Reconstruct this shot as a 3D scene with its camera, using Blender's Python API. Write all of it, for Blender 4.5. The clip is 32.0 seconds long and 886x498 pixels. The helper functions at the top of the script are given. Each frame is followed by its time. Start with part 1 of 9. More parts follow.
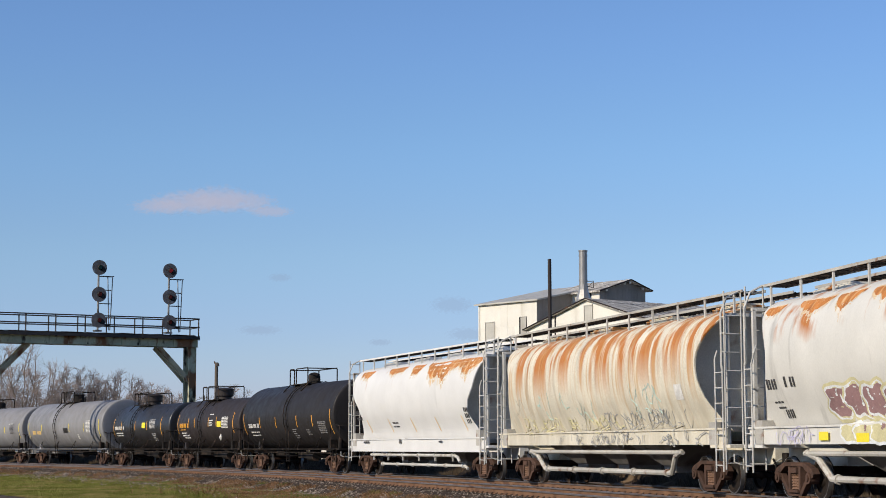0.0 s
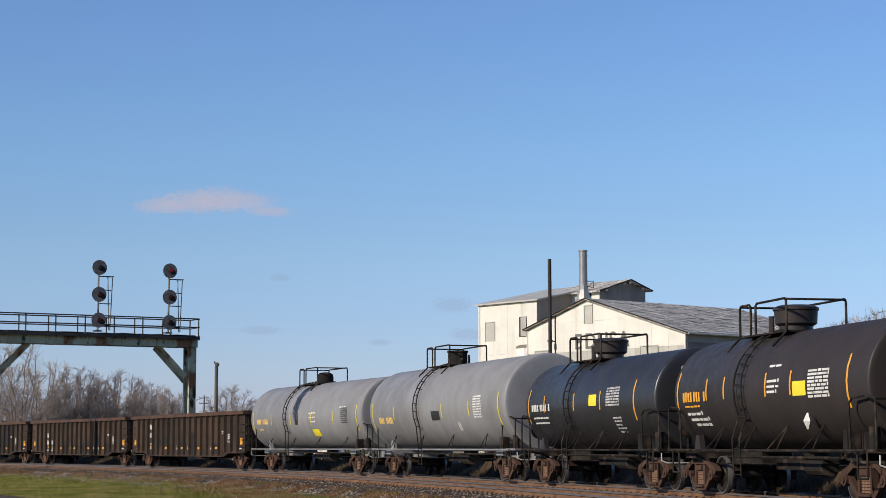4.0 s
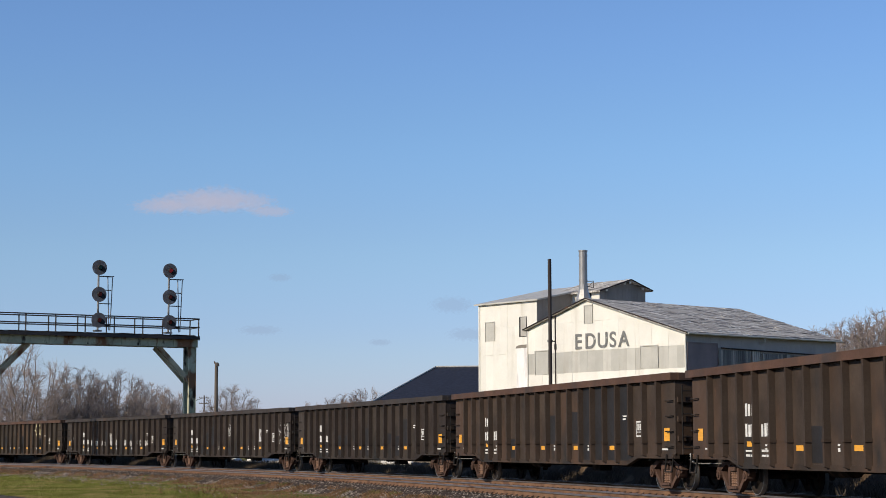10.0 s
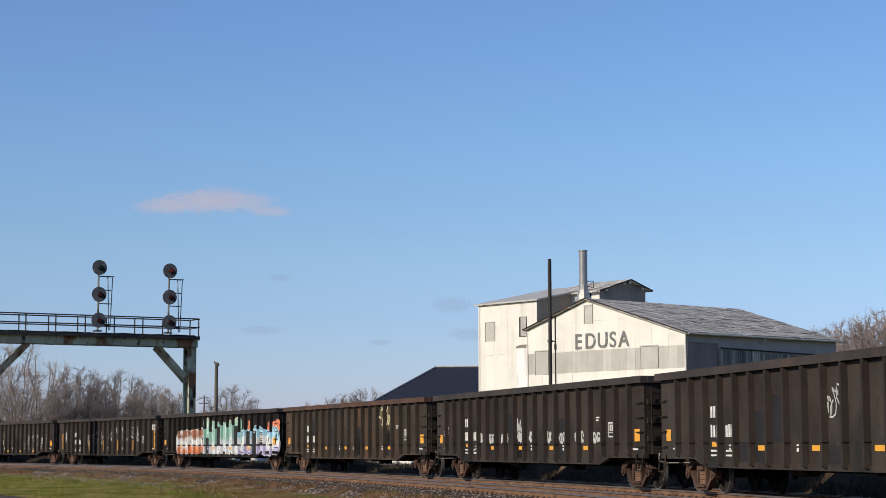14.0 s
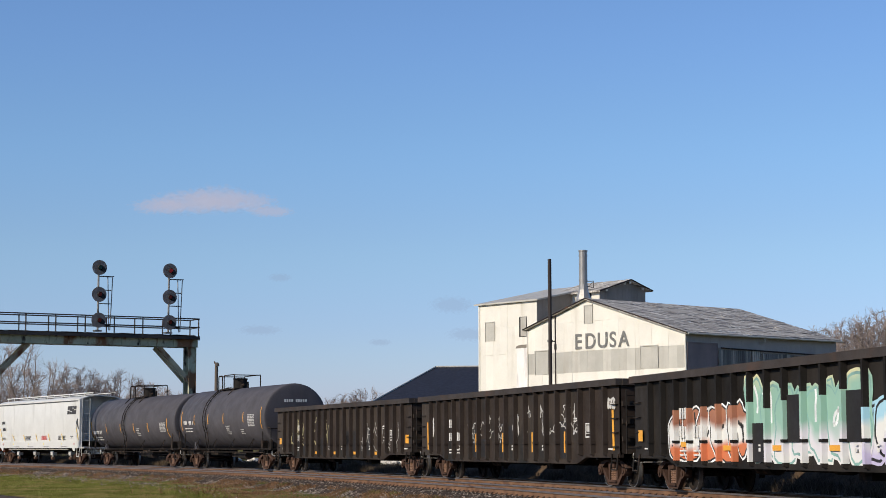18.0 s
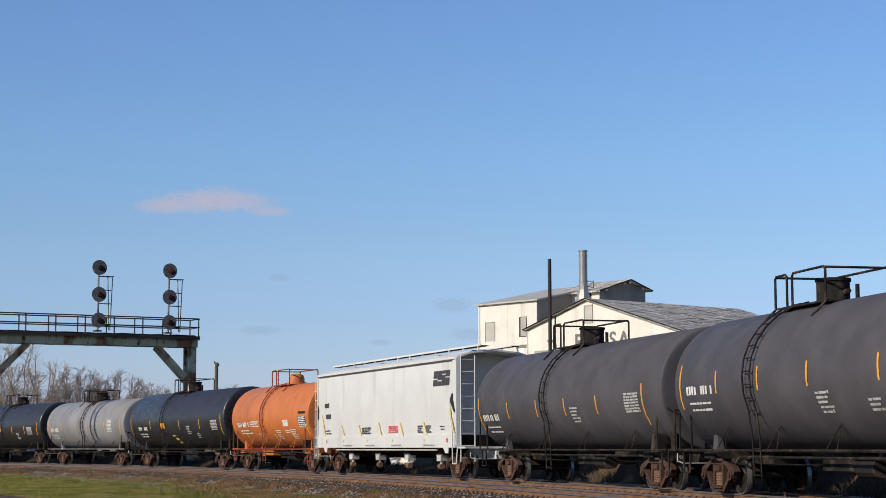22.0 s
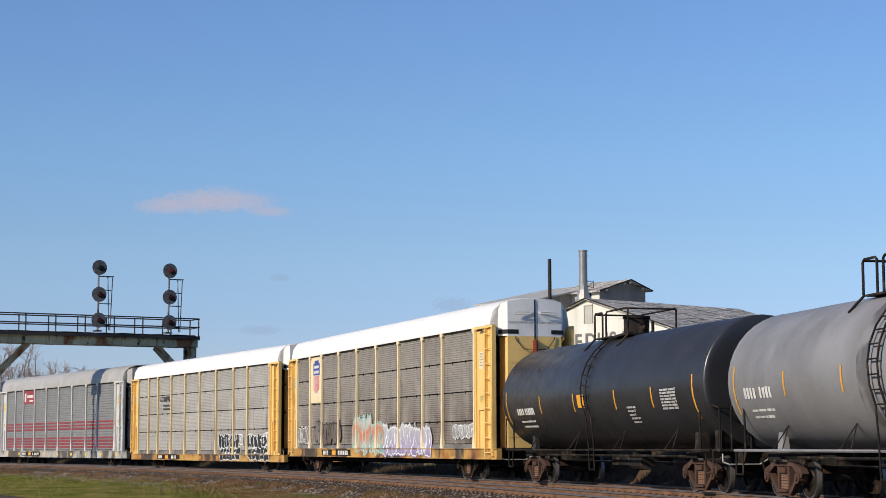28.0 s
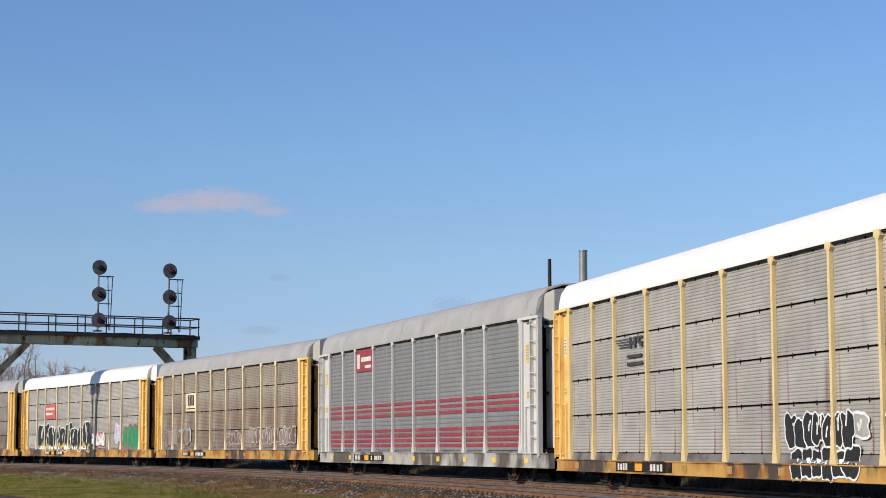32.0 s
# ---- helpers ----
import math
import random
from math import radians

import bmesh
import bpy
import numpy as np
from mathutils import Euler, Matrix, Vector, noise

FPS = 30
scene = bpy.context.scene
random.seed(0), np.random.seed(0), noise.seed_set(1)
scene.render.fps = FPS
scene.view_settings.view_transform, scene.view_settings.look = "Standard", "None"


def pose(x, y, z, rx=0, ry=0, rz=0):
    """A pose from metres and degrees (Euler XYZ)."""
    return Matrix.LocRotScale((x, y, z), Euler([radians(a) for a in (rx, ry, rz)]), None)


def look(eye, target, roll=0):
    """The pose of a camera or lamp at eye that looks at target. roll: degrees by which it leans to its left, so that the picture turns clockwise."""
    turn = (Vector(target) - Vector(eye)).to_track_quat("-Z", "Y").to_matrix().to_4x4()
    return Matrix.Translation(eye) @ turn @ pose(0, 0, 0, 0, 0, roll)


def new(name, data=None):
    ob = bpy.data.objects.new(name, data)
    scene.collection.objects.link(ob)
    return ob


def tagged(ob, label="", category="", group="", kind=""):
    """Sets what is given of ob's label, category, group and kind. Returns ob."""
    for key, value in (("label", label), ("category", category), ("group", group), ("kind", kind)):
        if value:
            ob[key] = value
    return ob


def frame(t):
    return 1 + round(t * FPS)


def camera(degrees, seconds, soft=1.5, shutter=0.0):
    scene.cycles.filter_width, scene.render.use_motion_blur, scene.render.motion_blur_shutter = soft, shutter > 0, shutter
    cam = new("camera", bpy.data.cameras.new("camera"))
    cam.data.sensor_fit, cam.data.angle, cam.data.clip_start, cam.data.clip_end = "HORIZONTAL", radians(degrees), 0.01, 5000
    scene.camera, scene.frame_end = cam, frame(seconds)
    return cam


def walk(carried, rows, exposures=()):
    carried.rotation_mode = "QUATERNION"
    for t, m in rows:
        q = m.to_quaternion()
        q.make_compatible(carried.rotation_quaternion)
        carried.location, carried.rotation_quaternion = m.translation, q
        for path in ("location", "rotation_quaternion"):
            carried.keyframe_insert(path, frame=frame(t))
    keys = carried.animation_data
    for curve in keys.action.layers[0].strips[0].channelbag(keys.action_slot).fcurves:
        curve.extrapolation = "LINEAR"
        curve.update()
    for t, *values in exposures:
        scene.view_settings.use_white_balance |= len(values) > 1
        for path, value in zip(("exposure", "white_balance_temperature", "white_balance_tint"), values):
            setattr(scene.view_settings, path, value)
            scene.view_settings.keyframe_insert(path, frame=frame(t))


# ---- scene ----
# the camera stands still on its tripod, 1.16 m above the rail heads
cam = camera(27.54, 32.0, soft=0.8)
EYE = look((0, 0, 1.164), (0, 100, 1.164 + 100 * math.tan(radians(6.242))), -0.1226)
walk(cam, [(0.0, EYE), (32.0, EYE)], exposures=[(0.0, -0.1), (32.0, -0.1)])

# ---- light: low autumn sun from the left, clear sky ----
SUN_ELEV, SUN_DIR = radians(27), Vector((-0.831, -0.556, 0)).normalized()
world = bpy.data.worlds.new("clear_sky")
scene.world = world
world.use_nodes = True
wn = world.node_tree
wn.nodes.clear()
sky = wn.nodes.new("ShaderNodeTexSky")
sky.sky_type, sky.sun_disc = "NISHITA", False
sky.sun_elevation, sky.sun_rotation = SUN_ELEV, math.atan2(SUN_DIR.x, SUN_DIR.y)
sky.altitude, sky.air_density, sky.dust_density, sky.ozone_density = 200, 1.0, 0.3, 3.5
wbg = wn.nodes.new("ShaderNodeBackground")
wbg.inputs["Strength"].default_value = 0.0935
wout = wn.nodes.new("ShaderNodeOutputWorld")
tint = wn.nodes.new("ShaderNodeMix")
tint.data_type, tint.blend_type = "RGBA", "MULTIPLY"
tint.inputs["Factor"].default_value = 1.0
tint.inputs["B"].default_value = (1.356, 1.494, 1.831, 1)
# haze: the low sky is paler and more lilac than the clear sky above it
aim, rise_of, haze = wn.nodes.new("ShaderNodeTexCoord"), wn.nodes.new("ShaderNodeSeparateXYZ"), wn.nodes.new("ShaderNodeValToRGB")
haze.color_ramp.interpolation = "EASE"
for k, (at, colour) in enumerate(((0.0, (0.88, 0.81, 1.07)), (0.056, (0.94, 0.905, 0.99)), (0.112, (1.03, 1.0, 0.955)), (0.168, (1.05, 1.075, 1.02)), (0.23, (1.055, 1.085, 1.07)))):
    stop = haze.color_ramp.elements[k] if k < 2 else haze.color_ramp.elements.new(at)
    stop.position, stop.color = at, (*(c * 0.8 for c in colour), 1)
hazy = wn.nodes.new("ShaderNodeMix")
hazy.data_type, hazy.blend_type = "RGBA", "MULTIPLY"
hazy.inputs["Factor"].default_value = 1.0
wn.links.new(aim.outputs["Generated"], rise_of.inputs[0])
wn.links.new(rise_of.outputs["Z"], haze.inputs[0])
wn.links.new(haze.outputs[0], hazy.inputs["B"])
wn.links.new(sky.outputs[0], hazy.inputs["A"])
wn.links.new(hazy.outputs["Result"], tint.inputs["A"])
wn.links.new(tint.outputs["Result"], wbg.inputs["Color"])
wn.links.new(wbg.outputs[0], wout.inputs["Surface"])
sun = new("sun", bpy.data.lights.new("sun", "SUN"))
sun.data.energy, sun.data.angle, sun.data.color = 4.9, radians(0.53), (1.0, 0.88, 0.70)
sun_at = SUN_DIR * math.cos(SUN_ELEV) + Vector((0, 0, math.sin(SUN_ELEV)))
sun.matrix_world = look(sun_at * 300, (0, 0, 0))


# ---- materials ----
def mat(name, base, rough=0.6, metal=0.0, vary=0.2, scale=0.8, grain=0.12, grain_scale=25.0, stains=(), bump=0.0, bump_scale=30.0,
        rand=0.0, island=0.0, spec=0.3, wave=None, stretch=(1, 1, 1), coord="Object"):
    """A painted or weathered surface: two scales of noise on the base colour, stains (colour, low, high, scale, stretch, top mask), fine bump."""
    m = bpy.data.materials.new(name)
    m.use_nodes = True
    nt = m.node_tree
    N, L = nt.nodes, nt.links
    bs = N["Principled BSDF"]
    tc = N.new("ShaderNodeTexCoord")
    src = tc.outputs[coord]

    def mapped(st):
        if tuple(st) == (1, 1, 1):
            return src
        mp = N.new("ShaderNodeMapping")
        mp.inputs["Scale"].default_value = st
        L.new(src, mp.inputs["Vector"])
        return mp.outputs[0]

    def noise_of(sc, st=(1, 1, 1), detail=4.0):
        n = N.new("ShaderNodeTexNoise")
        n.inputs["Scale"].default_value, n.inputs["Detail"].default_value = sc, detail
        L.new(mapped(st), n.inputs["Vector"])
        return n.outputs["Fac"]

    def ramp(fac, lo, hi, a=0.0, b=1.0):
        r = N.new("ShaderNodeMapRange")
        r.inputs["From Min"].default_value, r.inputs["From Max"].default_value = lo, hi
        r.inputs["To Min"].default_value, r.inputs["To Max"].default_value = a, b
        L.new(fac, r.inputs["Value"])
        return r.outputs[0]

    def scaled(col, fac):
        x = N.new("ShaderNodeMix")
        x.data_type, x.blend_type = "RGBA", "MULTIPLY"
        x.inputs["Factor"].default_value = 1.0
        L.new(col, x.inputs["A"])
        L.new(fac, x.inputs["B"])
        return x.outputs["Result"]

    rgb = N.new("ShaderNodeRGB")
    rgb.outputs[0].default_value = (*base, 1)
    col = rgb.outputs[0]
    col = scaled(col, ramp(noise_of(scale, stretch), 0.3, 0.7, 1 - vary, 1 + vary * 0.6))
    col = scaled(col, ramp(noise_of(grain_scale, stretch, 3.0), 0.25, 0.75, 1 - grain, 1 + grain))
    if rand:
        oi = N.new("ShaderNodeObjectInfo")
        col = scaled(col, ramp(oi.outputs["Random"], 0, 1, 1 - rand, 1 + rand))
    if island:
        gm = N.new("ShaderNodeNewGeometry")
        col = scaled(col, ramp(gm.outputs["Random Per Island"], 0, 1, 1 - island, 1 + island))
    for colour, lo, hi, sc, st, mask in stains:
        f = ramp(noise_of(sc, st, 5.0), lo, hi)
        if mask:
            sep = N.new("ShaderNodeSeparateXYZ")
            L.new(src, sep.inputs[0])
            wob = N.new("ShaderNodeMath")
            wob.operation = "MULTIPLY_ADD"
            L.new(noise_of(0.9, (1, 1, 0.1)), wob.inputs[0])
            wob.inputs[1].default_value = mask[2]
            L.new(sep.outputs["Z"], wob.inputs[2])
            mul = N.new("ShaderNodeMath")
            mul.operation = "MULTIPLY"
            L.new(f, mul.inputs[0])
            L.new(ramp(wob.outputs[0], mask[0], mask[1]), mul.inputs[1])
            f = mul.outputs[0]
        x = N.new("ShaderNodeMix")
        x.data_type = "RGBA"
        L.new(f, x.inputs["Factor"])
        L.new(col, x.inputs["A"])
        x.inputs["B"].default_value = (*colour, 1)
        col = x.outputs["Result"]
    L.new(col, bs.inputs["Base Color"])
    bs.inputs["Metallic"].default_value = metal
    bs.inputs["Specular IOR Level"].default_value = spec
    L.new(ramp(noise_of(scale * 3), 0.3, 0.7, max(0.05, rough - 0.1), min(1, rough + 0.1)), bs.inputs["Roughness"])
    height = None
    if wave:
        w = N.new("ShaderNodeTexWave")
        w.wave_type, w.bands_direction = "BANDS", wave[0]
        w.inputs["Scale"].default_value, w.inputs["Distortion"].default_value = wave[1], 0.0
        L.new(src, w.inputs["Vector"])
        height = w.outputs["Fac"]
        depth = wave[2]
    elif bump:
        height, depth = noise_of(bump_scale, (1, 1, 1), 5.0), bump
    if height is not None:
        b = N.new("ShaderNodeBump")
        b.inputs["Strength"].default_value, b.inputs["Distance"].default_value = 0.6, depth
        L.new(height, b.inputs["Height"])
        L.new(b.outputs[0], bs.inputs["Normal"])
    return m


def earthen(*a, **k):
    return mat(*a, spec=0.04, **k)


RUST = (0.44, 0.165, 0.036)
RUST_DARK = (0.17, 0.07, 0.03)
GRIME = (0.09, 0.075, 0.06)
STREAK = (1.2, 1.0, 0.2)
M = {
    "hopper_white": mat("white_hopper_paint", (0.665, 0.66, 0.645), 0.5, vary=0.06, grain=0.04, stains=[
        (RUST, 0.64, 0.72, 2.2, (1.6, 1.0, 0.12), (3.9, 4.4, 0.9)), (GRIME, 0.66, 1.2, 1.5, STREAK, None)], bump=0.0015),
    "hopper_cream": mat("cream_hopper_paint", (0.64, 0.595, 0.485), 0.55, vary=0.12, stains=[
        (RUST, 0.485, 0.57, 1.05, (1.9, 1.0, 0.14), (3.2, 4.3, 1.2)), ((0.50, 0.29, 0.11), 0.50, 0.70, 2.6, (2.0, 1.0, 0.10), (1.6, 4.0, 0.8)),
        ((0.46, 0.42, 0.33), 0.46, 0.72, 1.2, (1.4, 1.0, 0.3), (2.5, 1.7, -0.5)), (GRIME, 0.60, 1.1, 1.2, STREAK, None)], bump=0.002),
    "hopper_grey": mat("pale_grey_hopper_paint", (0.62, 0.605, 0.56), 0.5, vary=0.08, grain=0.05, stains=[
        (RUST, 0.52, 0.60, 1.0, (1.2, 1.0, 0.4), (3.9, 4.3, 0.9)), (GRIME, 0.6, 0.95, 1.5, STREAK, None)], bump=0.0015),
    "hopper_new": mat("clean_white_hopper_paint", (0.57, 0.57, 0.55), 0.45, vary=0.06, grain=0.04, stains=[(GRIME, 0.60, 1.2, 1.0, (1.6, 1, 0.2), None)], bump=0.001),
    "tank_black": mat("black_tank_paint", (0.0250, 0.0245, 0.0270), 0.36, vary=0.22, stains=[((0.034, 0.030, 0.028), 0.62, 1.1, 1.0, STREAK, None)], bump=0.008, bump_scale=2.2, spec=0.6),
    "tank_jet": mat("deep_black_tank_paint", (0.0265, 0.0240, 0.0243), 0.5, vary=0.2, stains=[((0.022, 0.020, 0.019), 0.60, 1.1, 1.0, STREAK, None)], bump=0.002, spec=0.18),
    "tank_brown": mat("brown_black_tank_paint", (0.035, 0.029, 0.0285), 0.48, vary=0.15, stains=[((0.048, 0.037, 0.031), 0.58, 1.1, 1.2, STREAK, None)], bump=0.003, spec=0.2),
    "tank_slate": mat("slate_grey_tank_paint", (0.074, 0.070, 0.078), 0.55, vary=0.22, stains=[(GRIME, 0.60, 1.1, 1.0, STREAK, None)], bump=0.008, bump_scale=2.2, spec=0.12),
    "tank_grey": mat("pale_grey_tank_paint", (0.215, 0.213, 0.220), 0.5, vary=0.2, stains=[((0.26, 0.26, 0.27), 0.45, 0.80, 0.7, (0.8, 1, 0.3), None), ((0.16, 0.15, 0.14), 0.5, 0.9, 1.0, STREAK, None)], bump=0.008, bump_scale=2.2),
    "tank_orange": mat("orange_tank_paint", (0.49, 0.150, 0.043), 0.45, vary=0.12, stains=[((0.16, 0.07, 0.04), 0.55, 0.95, 1.1, STREAK, None)], bump=0.008, bump_scale=2.2),
    "rail_red": mat("dark_red_handrail", (0.24, 0.050, 0.030), 0.6, vary=0.25),
    "spill": mat("black_spill", (0.02, 0.02, 0.022), 0.35, stains=[((0.2, 0.2, 0.2), 0.55, 0.8, 3.0, STREAK, None)]),
    "gondola": mat("brown_black_gondola_paint", (0.047, 0.0345, 0.0270), 0.62, vary=0.4, rand=0.12, stains=[
        ((0.078, 0.047, 0.032), 0.46, 0.72, 0.5, (1, 1, 0.5), None), ((0.030, 0.026, 0.024), 0.54, 0.66, 0.7, (1, 1, 0.6), None), ((0.12, 0.060, 0.036), 0.67, 0.74, 3.5, (1.4, 1, 0.5), None)], bump=0.02, bump_scale=3.0, spec=0.1),
    "gondola_dark": mat("dark_umber_gondola_paint", (0.0375, 0.0284, 0.0240), 0.62, vary=0.35, rand=0.12, stains=[
        ((0.052, 0.042, 0.034), 0.48, 0.72, 0.5, (1, 1, 0.5), None), ((0.022, 0.021, 0.020), 0.54, 0.66, 0.7, (1, 1, 0.6), None)], bump=0.02, bump_scale=3.0, spec=0.1),
    "gondola_black": mat("sooty_black_gondola_paint", (0.0175, 0.0155, 0.0140), 0.62, vary=0.35, rand=0.1, stains=[
        ((0.030, 0.025, 0.021), 0.50, 0.72, 0.5, (1, 1, 0.5), None)], bump=0.02, bump_scale=3.0, spec=0.1),
    "gondola_brown": mat("worn_brown_gondola_paint", (0.046, 0.0365, 0.029), 0.62, vary=0.35, rand=0.15, stains=[
        ((0.085, 0.052, 0.032), 0.50, 0.72, 0.5, (1, 1, 0.5), None), ((0.16, 0.07, 0.035), 0.66, 0.72, 2.5, (1, 1, 0.6), None), ((0.034, 0.030, 0.027), 0.56, 0.66, 0.7, (1, 1, 0.6), None)], bump=0.02, bump_scale=3.0, spec=0.1),
    "patch_dark": mat("dark_brown_patch_paint", (0.017, 0.015, 0.015), 0.65, vary=0.3),
    "chord_dark": mat("blackened_top_chord", (0.040, 0.032, 0.028), 0.7, vary=0.3, stains=[((0.07, 0.042, 0.03), 0.55, 0.75, 1.2, (1, 1, 1), None)], bump=0.006),
    "chord": mat("rusty_top_chord", (0.085, 0.044, 0.028), 0.7, vary=0.3, stains=[((0.05, 0.035, 0.03), 0.5, 0.7, 1.2, (1, 1, 1), None)], bump=0.006),
    "earth": earthen("dark_cinder_bank", (0.085, 0.058, 0.038), 0.95, vary=0.45, scale=0.5, grain=0.4, grain_scale=6.0, stains=[((0.07, 0.045, 0.026), 0.50, 0.66, 0.5, (1, 1, 1), None), ((0.15, 0.105, 0.065), 0.58, 0.70, 1.3, (1, 1, 2), None)], bump=0.06, bump_scale=5),
    "truck_dark": earthen("dark_brown_bogie_casting", (0.036, 0.027, 0.023), 0.8, vary=0.3, rand=0.25, stains=[((0.11, 0.065, 0.045), 0.55, 0.7, 4.0, (1, 1, 1), None)], bump=0.01),
    "spring": mat("dusty_coil_spring", (0.20, 0.115, 0.075), 0.7, vary=0.3),
    "trim": mat("pale_grey_steel_trim", (0.50, 0.49, 0.46), 0.55, vary=0.2, stains=[(RUST_DARK, 0.6, 0.8, 2.0, (1, 1, 1), None)]),
    "panel": mat("galvanised_panel", (0.285, 0.26, 0.23), 0.55, metal=0.1, vary=0.2, rand=0.10, stains=[
        ((0.13, 0.105, 0.085), 0.50, 0.78, 1.0, (1.6, 1, 0.2), None), ((0.13, 0.095, 0.075), 0.36, 0.62, 1.0, (1.3, 1, 0.3), (3.0, 1.6, -0.9)), ((0.10, 0.07, 0.05), 0.60, 0.80, 3.0, (1.5, 1, 0.15), None)], bump=0.002),
    "panel_rusty": mat("rust_stained_galvanised_panel", (0.34, 0.30, 0.25), 0.55, metal=0.1, vary=0.2, rand=0.10, stains=[
        ((0.20, 0.145, 0.10), 0.46, 0.74, 1.0, (1.6, 1, 0.2), None), ((0.15, 0.085, 0.055), 0.34, 0.60, 0.6, (1.3, 1, 0.3), (3.6, 2.0, -1.2)), ((0.10, 0.06, 0.04), 0.58, 0.76, 3.0, (1.5, 1, 0.12), None)], bump=0.002),
    "panel_pale": mat("pale_galvanised_panel", (0.39, 0.375, 0.35), 0.55, metal=0.1, vary=0.2, rand=0.08, stains=[
        ((0.22, 0.19, 0.17), 0.52, 0.80, 0.9, (1.6, 1, 0.2), None), ((0.16, 0.135, 0.12), 0.56, 0.72, 0.5, (1.6, 1, 0.12), None), ((0.22, 0.10, 0.07), 0.64, 0.76, 2.0, (1.5, 1, 0.12), None)], bump=0.002),
    "apron": mat("grimy_deck_apron", (0.19, 0.175, 0.16), 0.6, metal=0.1, vary=0.3, stains=[((0.08, 0.06, 0.05), 0.5, 0.7, 1.5, (1, 1, 1), None)]),
    "panel_silver": mat("silver_panel", (0.235, 0.24, 0.24), 0.5, metal=0.2, vary=0.12, rand=0.05, stains=[((0.2, 0.19, 0.18), 0.5, 0.9, 1.0, (1.4, 1, 0.3), None)]),
    "yellow": mat("faded_yellow_paint", (0.78, 0.525, 0.185), 0.5, vary=0.1, stains=[((0.42, 0.22, 0.07), 0.60, 0.85, 1.4, (1, 1, 0.5), None)], bump=0.003),
    "sill_silver": mat("dirty_silver_sill", (0.40, 0.39, 0.37), 0.55, vary=0.2, stains=[((0.10, 0.085, 0.07), 0.44, 0.58, 0.9, (1, 1, 0.6), None)]),
    "sill_yellow": mat("grimy_yellow_sill", (0.52, 0.31, 0.09), 0.6, vary=0.2, stains=[((0.30, 0.13, 0.035), 0.46, 0.60, 0.8, (1, 1, 1), None), ((0.07, 0.052, 0.042), 0.52, 0.60, 0.9, (1, 1, 0.5), None)], bump=0.003),
    "post_cream": mat("cream_yellow_post_paint", (0.76, 0.64, 0.42), 0.55, vary=0.12, stains=[((0.3, 0.2, 0.1), 0.6, 0.9, 2.0, (1, 1, 0.4), None)]),
    "post_yellow": mat("yellow_post_paint", (0.68, 0.53, 0.27), 0.55, vary=0.12, stains=[((0.3, 0.2, 0.1), 0.6, 0.9, 2.0, (1, 1, 0.4), None)]),
    "post_silver": mat("silver_post_paint", (0.56, 0.555, 0.54), 0.5, vary=0.1),
    "roof_white": mat("white_rack_roof", (0.78, 0.77, 0.75), 0.45, vary=0.05, grain=0.03, stains=[((0.4, 0.38, 0.35), 0.62, 1.0, 1.0, (0.4, 1.5, 1), None)]),
    "roof_grey": mat("galvanised_rack_roof", (0.40, 0.39, 0.375), 0.5, metal=0.1, vary=0.1, stains=[((0.3, 0.28, 0.26), 0.5, 0.9, 0.8, (0.6, 1.5, 1), None)]),
    "roof_end": mat("pale_rack_end", (0.62, 0.64, 0.66), 0.5, vary=0.1),
    "maroon": mat("maroon_stripe_paint", (0.27, 0.045, 0.055), 0.5, vary=0.15, stains=[((0.3, 0.25, 0.24), 0.6, 0.85, 3.0, (1, 1, 1), None)]),
    "truck": earthen("rusty_bogie_casting", (0.085, 0.051, 0.039), 0.8, vary=0.3, rand=0.25, stains=[((0.05, 0.035, 0.03), 0.5, 0.7, 4.0, (1, 1, 1), None)], bump=0.01),
    "wheel": mat("rolled_steel_wheel", (0.022, 0.017, 0.014), 0.6, metal=0.3, vary=0.3, stains=[((0.07, 0.04, 0.025), 0.58, 0.75, 4.0, (1, 1, 1), None)]),
    "tread": mat("bright_wheel_tread", (0.30, 0.29, 0.28), 0.4, metal=0.7, vary=0.1),
    "under": earthen("black_underframe", (0.022, 0.020, 0.019), 0.75, vary=0.4, stains=[((0.07, 0.05, 0.04), 0.52, 0.7, 3.0, (1, 1, 1), None)], bump=0.004),
    "white": mat("white_marking", (0.62, 0.61, 0.58), 0.6, vary=0.2, scale=4.0),
    "worn_print": mat("worn_white_print", (0.42, 0.41, 0.40), 0.6, vary=0.35, scale=6.0),
    "faded_print": mat("faded_grey_print", (0.20, 0.195, 0.19), 0.6, vary=0.35, scale=6.0),
    "dark_mark": mat("dark_lettering", (0.055, 0.053, 0.055), 0.6, vary=0.2),
    "red_mark": mat("red_lettering", (0.55, 0.12, 0.11), 0.6, vary=0.2),
    "blue_mark": mat("blue_emblem_paint", (0.05, 0.08, 0.30), 0.6, vary=0.15),
    "amber": mat("amber_reflective_tape", (0.72, 0.34, 0.04), 0.4, vary=0.1),
    "strip_yellow": mat("faded_yellow_strip", (0.72, 0.50, 0.10), 0.5, vary=0.15, scale=3.0),
    "yellow_dull": mat("brown_yellow_patch", (0.40, 0.24, 0.07), 0.6, vary=0.3, scale=3.0),
    "lemon": mat("yellow_placard", (0.80, 0.66, 0.04), 0.45, vary=0.1),
    "pipe_white": mat("dirty_white_pipe", (0.42, 0.40, 0.36), 0.55, vary=0.25, stains=[(RUST_DARK, 0.58, 0.75, 3.0, (1, 1, 1), None)]),
